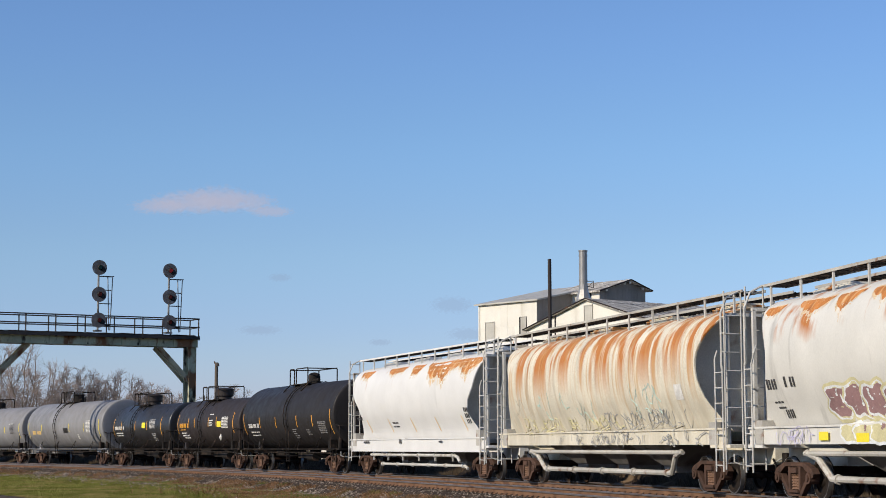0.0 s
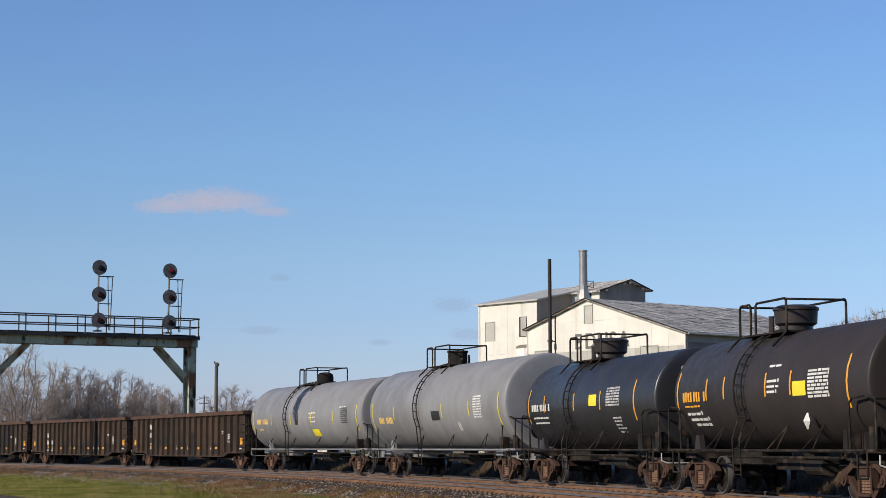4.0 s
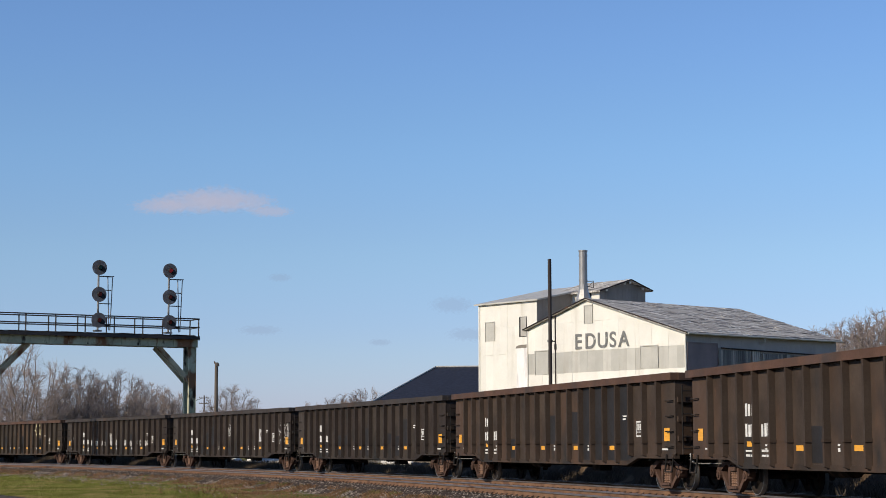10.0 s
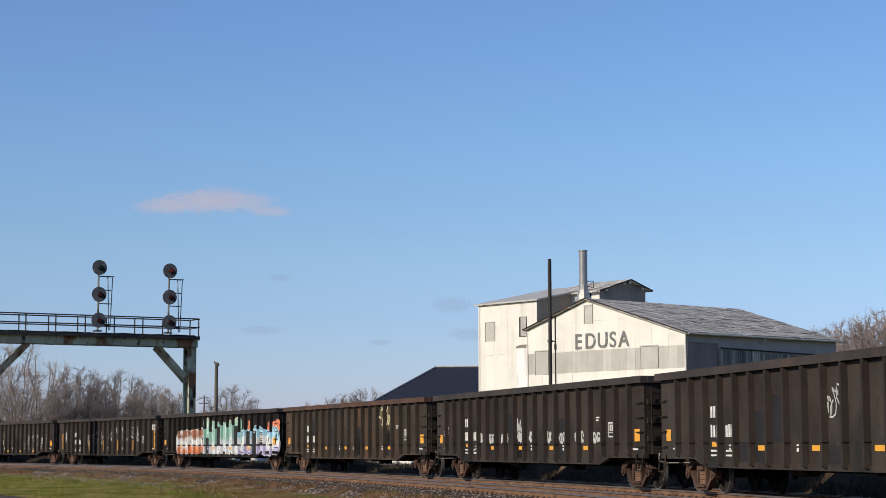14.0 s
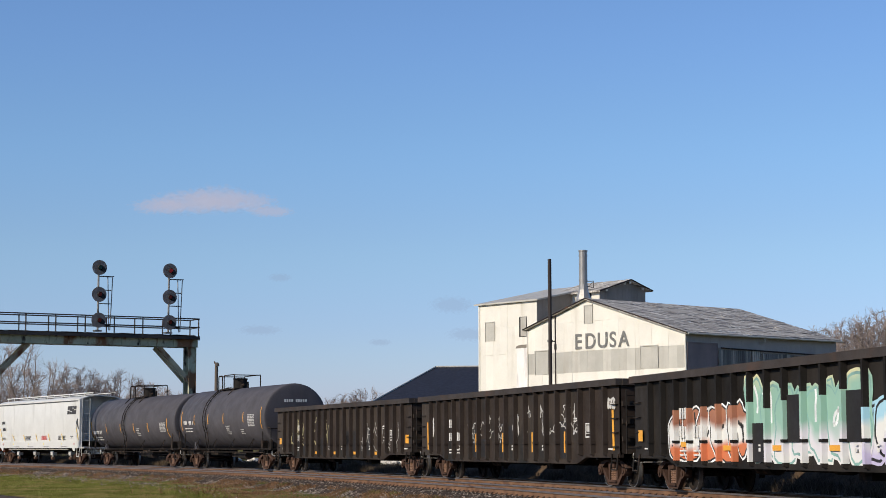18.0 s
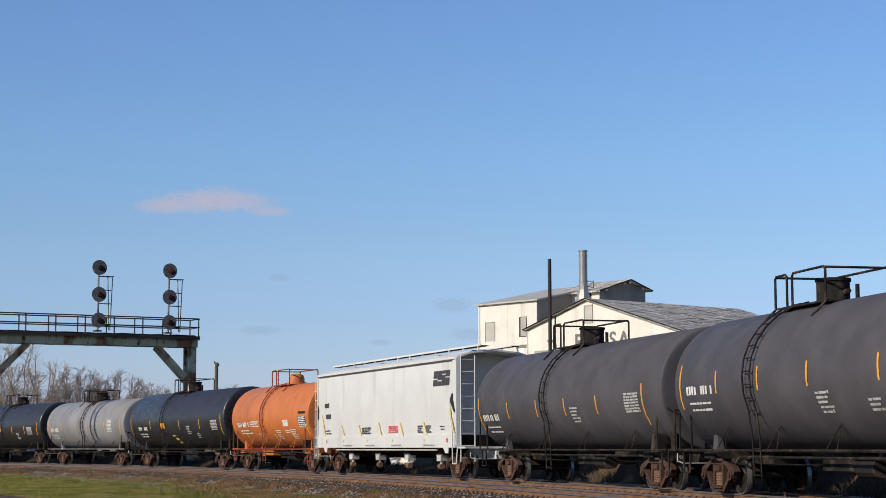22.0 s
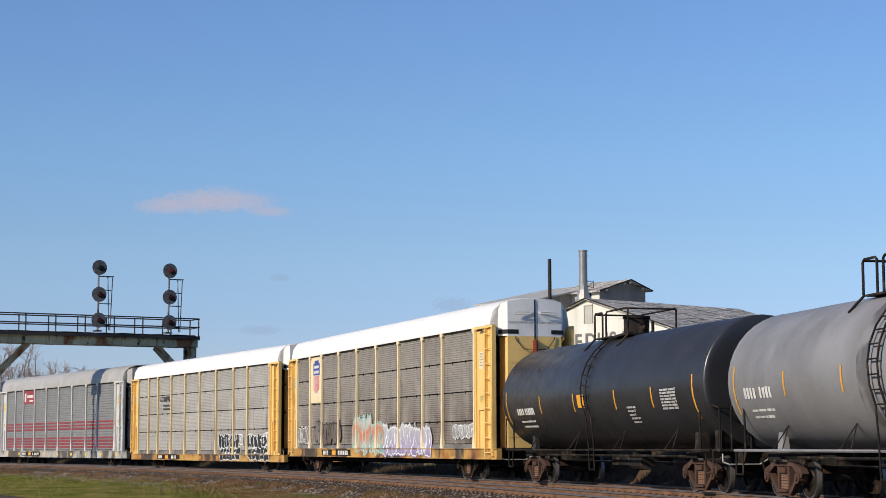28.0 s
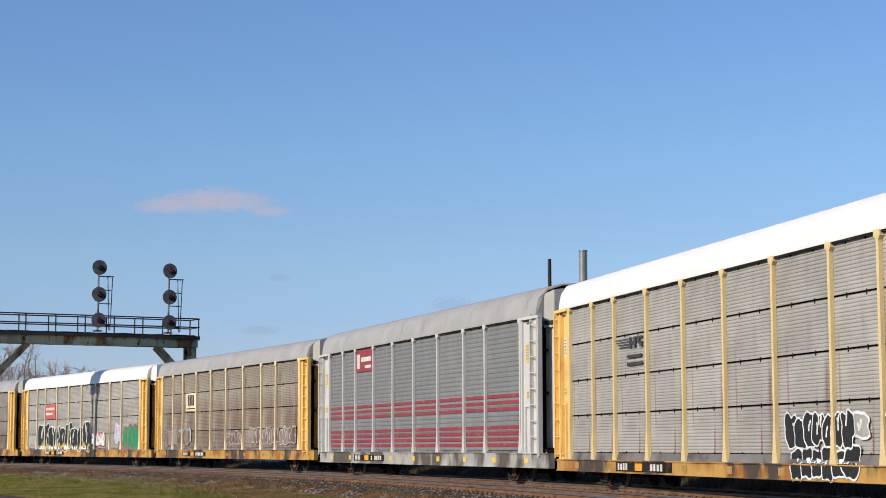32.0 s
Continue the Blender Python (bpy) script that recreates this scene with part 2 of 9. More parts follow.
    "rail_top": mat("worn_rail_head", (0.20, 0.175, 0.165), 0.42, metal=0.55, vary=0.2, stains=[((0.10, 0.06, 0.04), 0.5, 0.7, 0.8, (1, 1, 1), None)]),
    "rail_side": earthen("rusty_rail_web", (0.175, 0.100, 0.062), 0.8, vary=0.3, stains=[((0.09, 0.05, 0.035), 0.5, 0.7, 2.0, (1, 1, 1), None)], bump=0.006),
    "tie": earthen("weathered_sleeper", (0.062, 0.046, 0.035), 0.9, vary=0.3, bump=0.01),
    "plate": earthen("rusty_tie_plate", (0.060, 0.038, 0.027), 0.8, vary=0.3),
    "ballast": earthen("brown_ballast", (0.058, 0.042, 0.031), 0.95, vary=0.35, scale=1.5, grain=0.4, grain_scale=9.0, stains=[((0.040, 0.032, 0.028), 0.52, 0.66, 5.0, (1, 1, 1), None)], bump=0.05, bump_scale=14),
    "gravel": earthen("grey_gravel", (0.150, 0.125, 0.100), 0.95, vary=0.35, scale=0.8, grain=0.4, grain_scale=9.0, stains=[((0.10, 0.09, 0.05), 0.5, 0.66, 0.6, (1, 1, 1), None)], bump=0.05, bump_scale=12),
    "stone": earthen("ballast_stone", (0.20, 0.165, 0.135), 0.9, island=0.65, vary=0.4, scale=6.0, grain=0.3),
    "grass": earthen("autumn_grass_ground", (0.125, 0.120, 0.034), 0.95, vary=0.35, scale=0.25, grain=0.35, grain_scale=5.0, stains=[
        ((0.16, 0.12, 0.05), 0.50, 0.66, 0.35, (1, 1, 1), None), ((0.05, 0.045, 0.02), 0.55, 0.70, 1.5, (1, 1, 1), None)], bump=0.08, bump_scale=6),
    "blade": earthen("grass_blade", (0.155, 0.162, 0.040), 0.8, island=0.3, vary=0.4, scale=0.5, stains=[((0.27, 0.21, 0.09), 0.52, 0.66, 0.7, (1, 1, 1), None)]),
    "weed": earthen("dead_weed", (0.20, 0.115, 0.062), 0.9, island=0.45, vary=0.4, scale=1.0, stains=[((0.10, 0.12, 0.03), 0.55, 0.65, 0.6, (1, 1, 1), None)]),
    "far_weed": earthen("grey_dead_grass", (0.115, 0.088, 0.062), 0.9, island=0.4, vary=0.4, scale=1.0),
    "road": earthen("dark_gravel_drive", (0.115, 0.085, 0.066), 0.9, vary=0.3, grain=0.3, bump=0.03, bump_scale=20),
    "bark": earthen("grey_brown_bark", (0.21, 0.17, 0.14), 0.9, vary=0.3, scale=1.0),
    "twig": earthen("bare_twigs", (0.30, 0.248, 0.225), 0.9, vary=0.25, scale=0.3),
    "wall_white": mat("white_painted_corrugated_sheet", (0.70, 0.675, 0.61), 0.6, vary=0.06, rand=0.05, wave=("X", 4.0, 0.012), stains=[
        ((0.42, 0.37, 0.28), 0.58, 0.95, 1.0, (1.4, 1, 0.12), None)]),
    "wall_pale": mat("worn_galvanised_sheet", (0.46, 0.445, 0.40), 0.55, metal=0.1, vary=0.1, rand=0.12, wave=("X", 4.0, 0.012), stains=[
        ((0.35, 0.31, 0.26), 0.55, 0.85, 1.0, (1.4, 1, 0.15), None)]),
    # sheet for walls turned from the sun: part of their shade is in this grey
    "wall_grey_shade": mat("shaded_grey_corrugated_sheet", (0.235, 0.215, 0.19), 0.6, metal=0.1, vary=0.15, rand=0.1, wave=("X", 4.0, 0.012), stains=[
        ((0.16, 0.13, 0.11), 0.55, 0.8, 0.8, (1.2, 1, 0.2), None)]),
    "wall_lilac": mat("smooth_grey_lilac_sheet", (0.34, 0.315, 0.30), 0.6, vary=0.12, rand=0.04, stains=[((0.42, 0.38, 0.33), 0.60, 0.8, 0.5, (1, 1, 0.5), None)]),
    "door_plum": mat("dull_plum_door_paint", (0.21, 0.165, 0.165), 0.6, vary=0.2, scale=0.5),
    "slat_dark": mat("dark_weathered_slat", (0.16, 0.155, 0.145), 0.8, vary=0.3, rand=0.35, stretch=(1, 1, 0.2)),
    "slat_pale": mat("pale_weathered_slat", (0.40, 0.375, 0.33), 0.8, vary=0.3, rand=0.25, stretch=(1, 1, 0.2)),
    "door_white": mat("worn_white_door_paint", (0.78, 0.755, 0.73), 0.5, vary=0.1, stains=[((0.42, 0.38, 0.37), 0.50, 0.68, 0.7, (1.6, 1, 0.35), None)]),
    "soot": mat("sooty_smudge", (0.20, 0.18, 0.15), 0.9, vary=0.3, scale=2.0),
    "old_roof": mat("weathered_roofing", (0.36, 0.335, 0.30), 0.9, vary=0.2, scale=0.5, rand=0.12, stains=[
        ((0.13, 0.12, 0.115), 0.52, 0.62, 0.9, (0.5, 1.6, 1), None), ((0.60, 0.58, 0.53), 0.55, 0.62, 1.6, (0.6, 2.0, 1), None)], bump=0.02),
    "dark_roof": mat("dark_metal_roof", (0.020, 0.022, 0.032), 0.6, vary=0.15),
    "letter": mat("faded_grey_sign_paint", (0.17, 0.17, 0.165), 0.7, vary=0.3, scale=2.0, stains=[((0.62, 0.60, 0.54), 0.60, 0.70, 1.6, (1, 1, 1), None)]),
    "stack": mat("galvanised_stack", (0.30, 0.295, 0.29), 0.4, metal=0.4, vary=0.15, stains=[((0.30, 0.22, 0.15), 0.6, 0.8, 1.0, (1, 1, 0.3), None)]),
    "dark_pipe": mat("dark_brown_pipe", (0.030, 0.022, 0.020), 0.6, vary=0.3, stains=[(RUST_DARK, 0.6, 0.8, 1.0, (1, 1, 0.4), None)]),
    "band": mat("grey_stained_band", (0.11, 0.108, 0.11), 0.55, stains=[((0.21, 0.208, 0.213), 0.46, 0.60, 1.6, (1, 1, 0.7), None)]),
    "rust_core": mat("orange_rust", (0.47, 0.185, 0.050), 0.8, vary=0.3, scale=1.5, stains=[((0.62, 0.40, 0.20), 0.52, 0.66, 2.4, (2.2, 1, 0.18), None), ((0.30, 0.11, 0.035), 0.58, 0.70, 2.0, (2.0, 1, 0.3), None)]),
    "rust_pale": mat("pale_rust_run", (0.62, 0.47, 0.29), 0.7, vary=0.2, scale=2.0, stains=[((0.66, 0.63, 0.57), 0.44, 0.60, 3.0, (2.4, 1, 0.2), None)]),
    "gantry": mat("green_grey_gantry_paint", (0.46, 0.45, 0.31), 0.7, vary=0.3, spec=0.1, stains=[
        ((0.23, 0.12, 0.065), 0.53, 0.62, 0.9, (1, 1, 0.7), None), ((0.05, 0.035, 0.025), 0.56, 0.66, 1.8, (1, 1, 0.4), None)], bump=0.004),
    "gantry_rust": mat("rust_stained_brace", (0.48, 0.41, 0.26), 0.75, vary=0.3, stains=[(RUST_DARK, 0.54, 0.68, 1.2, (1, 1, 0.6), None)]),
    "gantry_dark": mat("dark_handrail", (0.040, 0.034, 0.032), 0.6, vary=0.3),
    "target": mat("grey_signal_target", (0.17, 0.155, 0.15), 0.6, vary=0.4, scale=3.0),
    "hood": mat("black_signal_hood", (0.015, 0.015, 0.016), 0.6),
    "mast": mat("silver_signal_mast", (0.27, 0.265, 0.26), 0.55, metal=0.2, vary=0.4, scale=2.0, stains=[((0.05, 0.045, 0.04), 0.5, 0.62, 3.0, (1, 1, 1), None)]),
    "timber": mat("weathered_pole", (0.13, 0.105, 0.085), 0.9, vary=0.3, stretch=(1, 1, 0.2)),
    "concrete": mat("pale_concrete_rubble", (0.60, 0.57, 0.52), 0.9, vary=0.4, bump=0.03, bump_scale=5),
}


def glow(name, colour, strength):
    m = bpy.data.materials.new(name)
    m.use_nodes = True
    bs = m.node_tree.nodes["Principled BSDF"]
    bs.inputs["Base Color"].default_value = (*colour, 1)
    bs.inputs["Roughness"].default_value = 0.2
    bs.inputs["Emission Color"].default_value = (*colour, 1)
    bs.inputs["Emission Strength"].default_value = strength
    return m


M["red_lens"] = glow("lit_red_lens", (0.5, 0.03, 0.04), 0.09)
M["dull_lens"] = mat("unlit_signal_lens", (0.22, 0.03, 0.03), 0.25)
M["green_lens"] = mat("unlit_green_lens", (0.03, 0.08, 0.07), 0.25)


# ---- mesh helpers ----
def box(bm, x0, x1, y0, y1, z0, z1):
    v = [bm.verts.new((x, y, z)) for z in (z0, z1) for x, y in ((x0, y0), (x1, y0), (x1, y1), (x0, y1))]
    for f in ((3, 2, 1, 0), (4, 5, 6, 7), (0, 1, 5, 4), (1, 2, 6, 5), (2, 3, 7, 6), (3, 0, 4, 7)):
        bm.faces.new([v[i] for i in f])


def tube(bm, p0, p1, r0, r1=None, n=8, caps=True):
    p0, p1 = Vector(p0), Vector(p1)
    r1 = r0 if r1 is None else r1
    q = (p1 - p0).to_track_quat("Z", "Y")
    rings = []
    for p, r in ((p0, r0), (p1, r1)):
        rings.append([bm.verts.new(p + q @ Vector((r * math.cos(2 * math.pi * i / n), r * math.sin(2 * math.pi * i / n), 0))) for i in range(n)])
    for i in range(n):
        bm.faces.new((rings[0][i], rings[0][(i + 1) % n], rings[1][(i + 1) % n], rings[1][i]))
    if caps:
        bm.faces.new(rings[0][::-1])
        bm.faces.new(rings[1])


def path(bm, pts, r, n=6):
    for a, b in zip(pts, pts[1:]):
        tube(bm, a, b, r, n=n)


def loft(bm, rings, closed=True, caps=False):
    """Rings of points of equal count joined by quads."""
    vs = [[bm.verts.new(p) for p in ring] for ring in rings]
    n = len(vs[0])
    for a, b in zip(vs, vs[1:]):
        for i in range(n if closed else n - 1):
            j = (i + 1) % n
            bm.faces.new((a[i], a[j], b[j], b[i]))
    if caps:
        bm.faces.new(vs[0][::-1])
        bm.faces.new(vs[-1])
    return vs


def slab(bm, outline, y0, y1):
    """An outline in x, z drawn out from y0 to y1."""
    loft(bm, [[(x, y0, z) for x, z in outline], [(x, y1, z) for x, z in outline]], caps=True)


MESHES = {}


def mesh_of(name, bm, material, smooth=False):
    bmesh.ops.recalc_face_normals(bm, faces=bm.faces)
    me = bpy.data.meshes.new(name)
    bm.to_mesh(me)
    bm.free()
    me.materials.append(M[material] if isinstance(material, str) else material)
    if smooth:
        me.polygons.foreach_set("use_smooth", [True] * len(me.polygons))
        me.set_sharp_from_angle(angle=radians(40))
    return me


def part(name, bm, material, parent, label="", at=None, smooth=False, kind=""):
    """One mesh object under a thing or a part; bm may be a mesh that is shared already."""
    me = bm if isinstance(bm, bpy.types.Mesh) else mesh_of(name, bm, material, smooth)
    ob = new(name, me)
    ob.parent = parent
    if at is not None:
        ob.matrix_basis = at
    return tagged(ob, label=label, kind=kind)


def shared(key, build, material, smooth=False):
    if key not in MESHES:
        bm = bmesh.new()
        build(bm)
        MESHES[key] = mesh_of(key, bm, material, smooth)
    return MESHES[key]


def thing(name, label, category, group="", kind="", at=None):
    ob = new(name)
    ob.empty_display_size = 0.3
    if at is not None:
        ob.matrix_basis = at
    return tagged(ob, label, category, group, kind)


# ---- the line of the railway: side plane of the cars, then offsets from it ----
TH0, K0, K1, K2, Y0 = -1.25430, -0.00348504, 1.24686e-6, 5.12875e-7, 67.913
ARC = np.arange(-170.0, 80.01, 0.5)
HEAD = TH0 + K0 * ARC + K1 * ARC ** 2 / 2 + K2 * ARC ** 3 / 6
_dx, _dy = np.cos(HEAD), np.sin(HEAD)
LX = np.concatenate([[0], np.cumsum((_dx[1:] + _dx[:-1]) / 4)])
LY = np.concatenate([[0], np.cumsum((_dy[1:] + _dy[:-1]) / 4)])
LX, LY = LX - np.interp(0, ARC, LX), LY - np.interp(0, ARC, LY) + Y0


def line(s, off=0.0):
    """Point and heading at arc length s, off metres beyond the cars' near side; straight past both ends."""
    c = min(max(s, -170.0), 80.0)
    h = float(np.interp(c, ARC, HEAD))
    x, y = float(np.interp(c, ARC, LX)) + (s - c) * math.cos(h), float(np.interp(c, ARC, LY)) + (s - c) * math.sin(h)
    return x - off * math.sin(h), y + off * math.cos(h), h


GROUND = -0.62


# ---- ground and tracks ----
def build_ground():
    bm = bmesh.new()
    xs = [-2500, -900, -400, -200, -120, -80, -60, -40, -20, 0, 20, 40, 60, 90, 140, 240, 450, 900, 2500]
    ys = [-600, -200, -80, -30, 0, 20, 40, 60, 80, 100, 120, 150, 190, 250, 350, 600, 1200, 2400, 4200]
    vs = [[bm.verts.new((x, y, GROUND + 0.05 * noise.noise((x * 0.05, y * 0.05, 0)) * (1 if 0 < y < 300 else 0))) for x in xs] for y in ys]
    for a, b in zip(vs, vs[1:]):
        for i in range(len(xs) - 1):
            bm.faces.new((a[i], a[i + 1], b[i + 1], b[i]))
    ob = new("ground", mesh_of("ground", bm, "grass", True))
    tagged(ob, "autumn grass ground with brown patches", "ground", kind="structure")


def strip(bm, section, s0, s1, step=1.0):
    """A cross-section of (off, z) carried along the line."""
    rings = []
    for s in np.arange(s0, s1 + 0.01, step):
        ring = []
        for off, z in section:
            x, y, _ = line(float(s), off)
            ring.append((x, y, z))
        rings.append(ring)
    loft(bm, rings, closed=False)


TRACK_FAR, TRACK_NEAR, GAUGE = 1.5, -2.35, 0.76


def build_tracks():
    bm = bmesh.new()
    strip(bm, [(5.6, GROUND - 0.1), (3.6, -0.19), (-4.0, -0.19), (-5.2, GROUND + 0.06), (-5.6, GROUND - 0.1)], -170, 80)
    tagged(new("ballast_bed", mesh_of("ballast_bed", bm, "ballast", True)), "brown stained stone ballast bed under two tracks", "ballast", kind="structure")
    bm = bmesh.new()
    strip(bm, [(-5.0, GROUND + 0.11), (-6.2, GROUND + 0.05), (-7.4, GROUND + 0.03), (-7.8, GROUND - 0.15)], -120, 40)
    tagged(new("gravel_margin", mesh_of("gravel_margin", bm, "gravel", True)), "grey gravel margin beside the tracks", "gravel", kind="structure")
    for centre, name in ((TRACK_FAR, "far"), (TRACK_NEAR, "near")):
        track = thing("railway_track", "rusty steel rails spiked to wooden sleepers in ballast", "track", "double track", "structure")
        for side in (-1, 1):
            o = centre + side * GAUGE
            bm = bmesh.new()
            strip(bm, [(o - 0.07, -0.175), (o - 0.065, -0.155), (o - 0.012, -0.14), (o - 0.012, -0.05), (o - 0.035, -0.04), (o - 0.035, -0.008)], -170, 80)
            strip(bm, [(o + 0.07, -0.175), (o + 0.065, -0.155), (o + 0.012, -0.14), (o + 0.012, -0.05), (o + 0.035, -0.04), (o + 0.035, -0.008)], -170, 80)
            rail = part("rail", bm, "rail_side", track, "rusty steel rail with a polished head")
            bm = bmesh.new()
            strip(bm, [(o - 0.037, -0.042), (o - 0.037, -0.012), (o - 0.028, 0.0), (o + 0.028, 0.0), (o + 0.037, -0.012), (o + 0.037, -0.042)], -170, 80)
            part("rail_head", bm, "rail_top", rail)
            bm = bmesh.new()
            for i in range(470):
                x, y, h = line(-150 + i * 0.49, o)
                for d in (-1, 1):
                    m = pose(x, y, 0, 0, 0, math.degrees(h))
                    vs = [m @ Vector(p) for p in ((-0.05, d * 0.05, -0.17), (0.05, d * 0.05, -0.17), (0.05, d * 0.11, -0.17), (-0.05, d * 0.11, -0.17),
                                                  (-0.05, d * 0.05, -0.125), (0.05, d * 0.05, -0.125), (0.04, d * 0.10, -0.15), (-0.04, d * 0.10, -0.15))]
                    v = [bm.verts.new(p) for p in vs]
                    for f in ((4, 5, 6, 7), (0, 1, 5, 4), (1, 2, 6, 5), (2, 3, 7, 6), (3, 0, 4, 7)):
                        bm.faces.new([v[k] for k in f])
            part("rail_anchor", bm, "plate", rail, "small rusty tie plates and spikes", kind="stuff")

        def tie(bm):
            box(bm, -0.115, 0.115, -1.3, 1.3, -0.36, -0.178)
        me = shared("sleeper", tie, "tie")
        for i in range(290):
            x, y, h = line(-120 + i * 0.49, centre)
            part("sleeper", me, None, track, at=pose(x, y, 0.004 * random.random(), 0, 0, math.degrees(h) + random.uniform(-1, 1)))


def scatter(name, label, material, count, where, make, category):
    """Many small pieces in one mesh; make returns points and faces for a piece at a place."""
    rng = random.Random(hash_of(name))
    verts, faces = [], []
    while count:
        spot = where(rng)
        if spot is None:
            continue
        count -= 1
        pts, fs = make(rng, spot)
        k = len(verts)
        verts += pts
        faces += [tuple(i + k for i in f) for f in fs]
    me = bpy.data.meshes.new(name)
    me.from_pydata(verts, [], faces)
    me.materials.append(M[material])
    return tagged(new(name, me), label, category, kind="stuff")


def hash_of(text):
    return sum(ord(c) * (i + 1) for i, c in enumerate(text))


def stone(size0, size1):
    def make(rng, spot):
        x, y, z = spot
        r = rng.uniform(size0, size1)
        p = [(x + r * math.cos(a) * rng.uniform(0.7, 1.2), y + r * math.sin(a) * rng.uniform(0.7, 1.2), z + rng.uniform(-0.2, 0.3) * r) for a in (0.2, 1.5, 2.7, 4.0, 5.2)]
        p += [(x + rng.uniform(-0.3, 0.3) * r, y + rng.uniform(-0.3, 0.3) * r, z + r * rng.uniform(0.5, 0.9))]
        return p, [(0, 1, 5), (1, 2, 5), (2, 3, 5), (3, 4, 5), (4, 0, 5)]
    return make


def blade(h0, h1, lean):
    def make(rng, spot):
        x, y, z = spot
        pts, fs = [], []
        for _ in range(3):
            a, h, w = rng.uniform(0, 6.28), rng.uniform(h0, h1), rng.uniform(0.008, 0.02)
            bx, by = x + rng.uniform(-0.08, 0.08), y + rng.uniform(-0.08, 0.08)
            tx, ty = bx + lean * h * math.cos(a), by + lean * h * math.sin(a)
            k = len(pts)
            pts += [(bx - w, by, z - 0.02), (bx + w, by, z - 0.02), (tx, ty, z + h)]
            fs.append((k, k + 1, k + 2))
        return pts, fs
    return make


def bed_height(off):
    if off > -4.0:
        return -0.19
    if off > -5.2:
        return -0.19 + (off + 4.0) / 1.2 * (-0.19 - GROUND - 0.06)
    return GROUND + 0.05


def build_ground_cover():
    def on_bed(rng):
        s, off = rng.uniform(-110, 28), rng.choice((rng.uniform(-5.3, -3.2), rng.uniform(-5.3, 3.2)))
        if min(abs(off - c - g) for c in (TRACK_FAR, TRACK_NEAR) for g in (-GAUGE, GAUGE)) < 0.1:
            return None
        x, y, _ = line(s, off)
        return x, y, bed_height(off) - 0.01
    scatter("ballast_stones", "loose brown and grey ballast stones", "stone", 16000, on_bed, stone(0.025, 0.06), "stones")

    def on_margin(rng):
        s = rng.uniform(-110, 30)
        off = -4.6 - abs(rng.gauss(0, 1.4))
        x, y, _ = line(s, off)
        return (x, y, bed_height(off)) if noise.noise((x * 0.3, y * 0.3, 3)) > -0.25 else None
    scatter("gravel_stones", "scattered grey and pale stones along the track edge", "stone", 9000, on_margin, stone(0.03, 0.09), "stones")

    def on_grass(rng):
        d = rng.uniform(56, 118)
        u = rng.uniform(-0.27, -0.06)
        x, y = u * d, d
        off, s = nearest(x, y)
        if off > -5.8 - rng.random() * 1.5 or road_side(x, y) > -0.3:
            return None
        return x, y, GROUND
    scatter("grass_tufts", "short autumn grass, green turning straw", "blade", 26000, on_grass, blade(0.03, 0.09, 1.2), "grass")

    def on_weeds(rng):
        s, off = rng.uniform(-90, 32), -4.4 - abs(rng.gauss(0, 1.8))
        x, y, _ = line(s, off)
        if noise.noise((x * 0.5, y * 0.5, 8)) < -0.15 or (s < -12 and off < -5.6 - 0.5 * rng.random()) or (s < -25 and rng.random() < 0.5):
            return None
        return x, y, bed_height(off)
    scatter("dead_weeds", "reddish brown dead weeds along the track edge", "weed", 12000, on_weeds, blade(0.03, 0.15, 1.2), "weeds")

    def on_weeds2(rng):
        s, off = rng.uniform(-90, 32), -5.0 - abs(rng.gauss(0, 2.0))
        x, y, _ = line(s, off)
        return (x, y, bed_height(off)) if noise.noise((x * 0.6, y * 0.6, 15)) > 0.0 else None
    scatter("green_weeds", "green weeds between the dead stalks", "blade", 7000, on_weeds2, blade(0.03, 0.12, 1.2), "weeds")

    def beyond(rng):
        s, off = rng.uniform(-120, 40), 5.1 + abs(rng.gauss(0, 1.9))
        x, y, _ = line(s, off)
        return (x, y, bank_height(s, off) - 0.03) if off < 11 and noise.noise((x * 0.4, y * 0.4, 21)) > -0.2 else None
    scatter("far_verge_weeds", "tall dead grass on the verge beyond the tracks", "far_weed", 30000, beyond, blade(0.12, 0.38, 0.5), "weeds")


def nearest(x, y):
    i = int(np.argmin((LX - x) ** 2 + (LY - y) ** 2))
    h = HEAD[i]
    return -(x - LX[i]) * math.sin(h) + (y - LY[i]) * math.cos(h), float(ARC[i])


ROAD_A, ROAD_B = Vector((-19.6, 73.0)), Vector((-13.6, 61.5))


def road_side(x, y):
    d = (ROAD_B - ROAD_A).normalized()
    return (x - ROAD_A.x) * d.y - (y - ROAD_A.y) * d.x


def build_drive():
    d = (ROAD_B - ROAD_A).normalized()
    nrm = Vector((d.y, -d.x))
    bm = bmesh.new()
    rings = []
    for i in range(60):
        p = ROAD_A + d * (-60 + i * 2)
        w = 0.5 * noise.noise((i * 0.4, 0, 0))
        rings.append([(*(p + nrm * (w - 0.3)), GROUND - 0.05), (*(p + nrm * (w)), GROUND + 0.07), (*(p + nrm * 5), GROUND + 0.09), (*(p + nrm * 5.4), GROUND - 0.05)])
    loft(bm, rings, closed=False)
    tagged(new("driveway", mesh_of("driveway", bm, "road", True)), "dark gravel drive through the grass", "driveway", kind="structure")


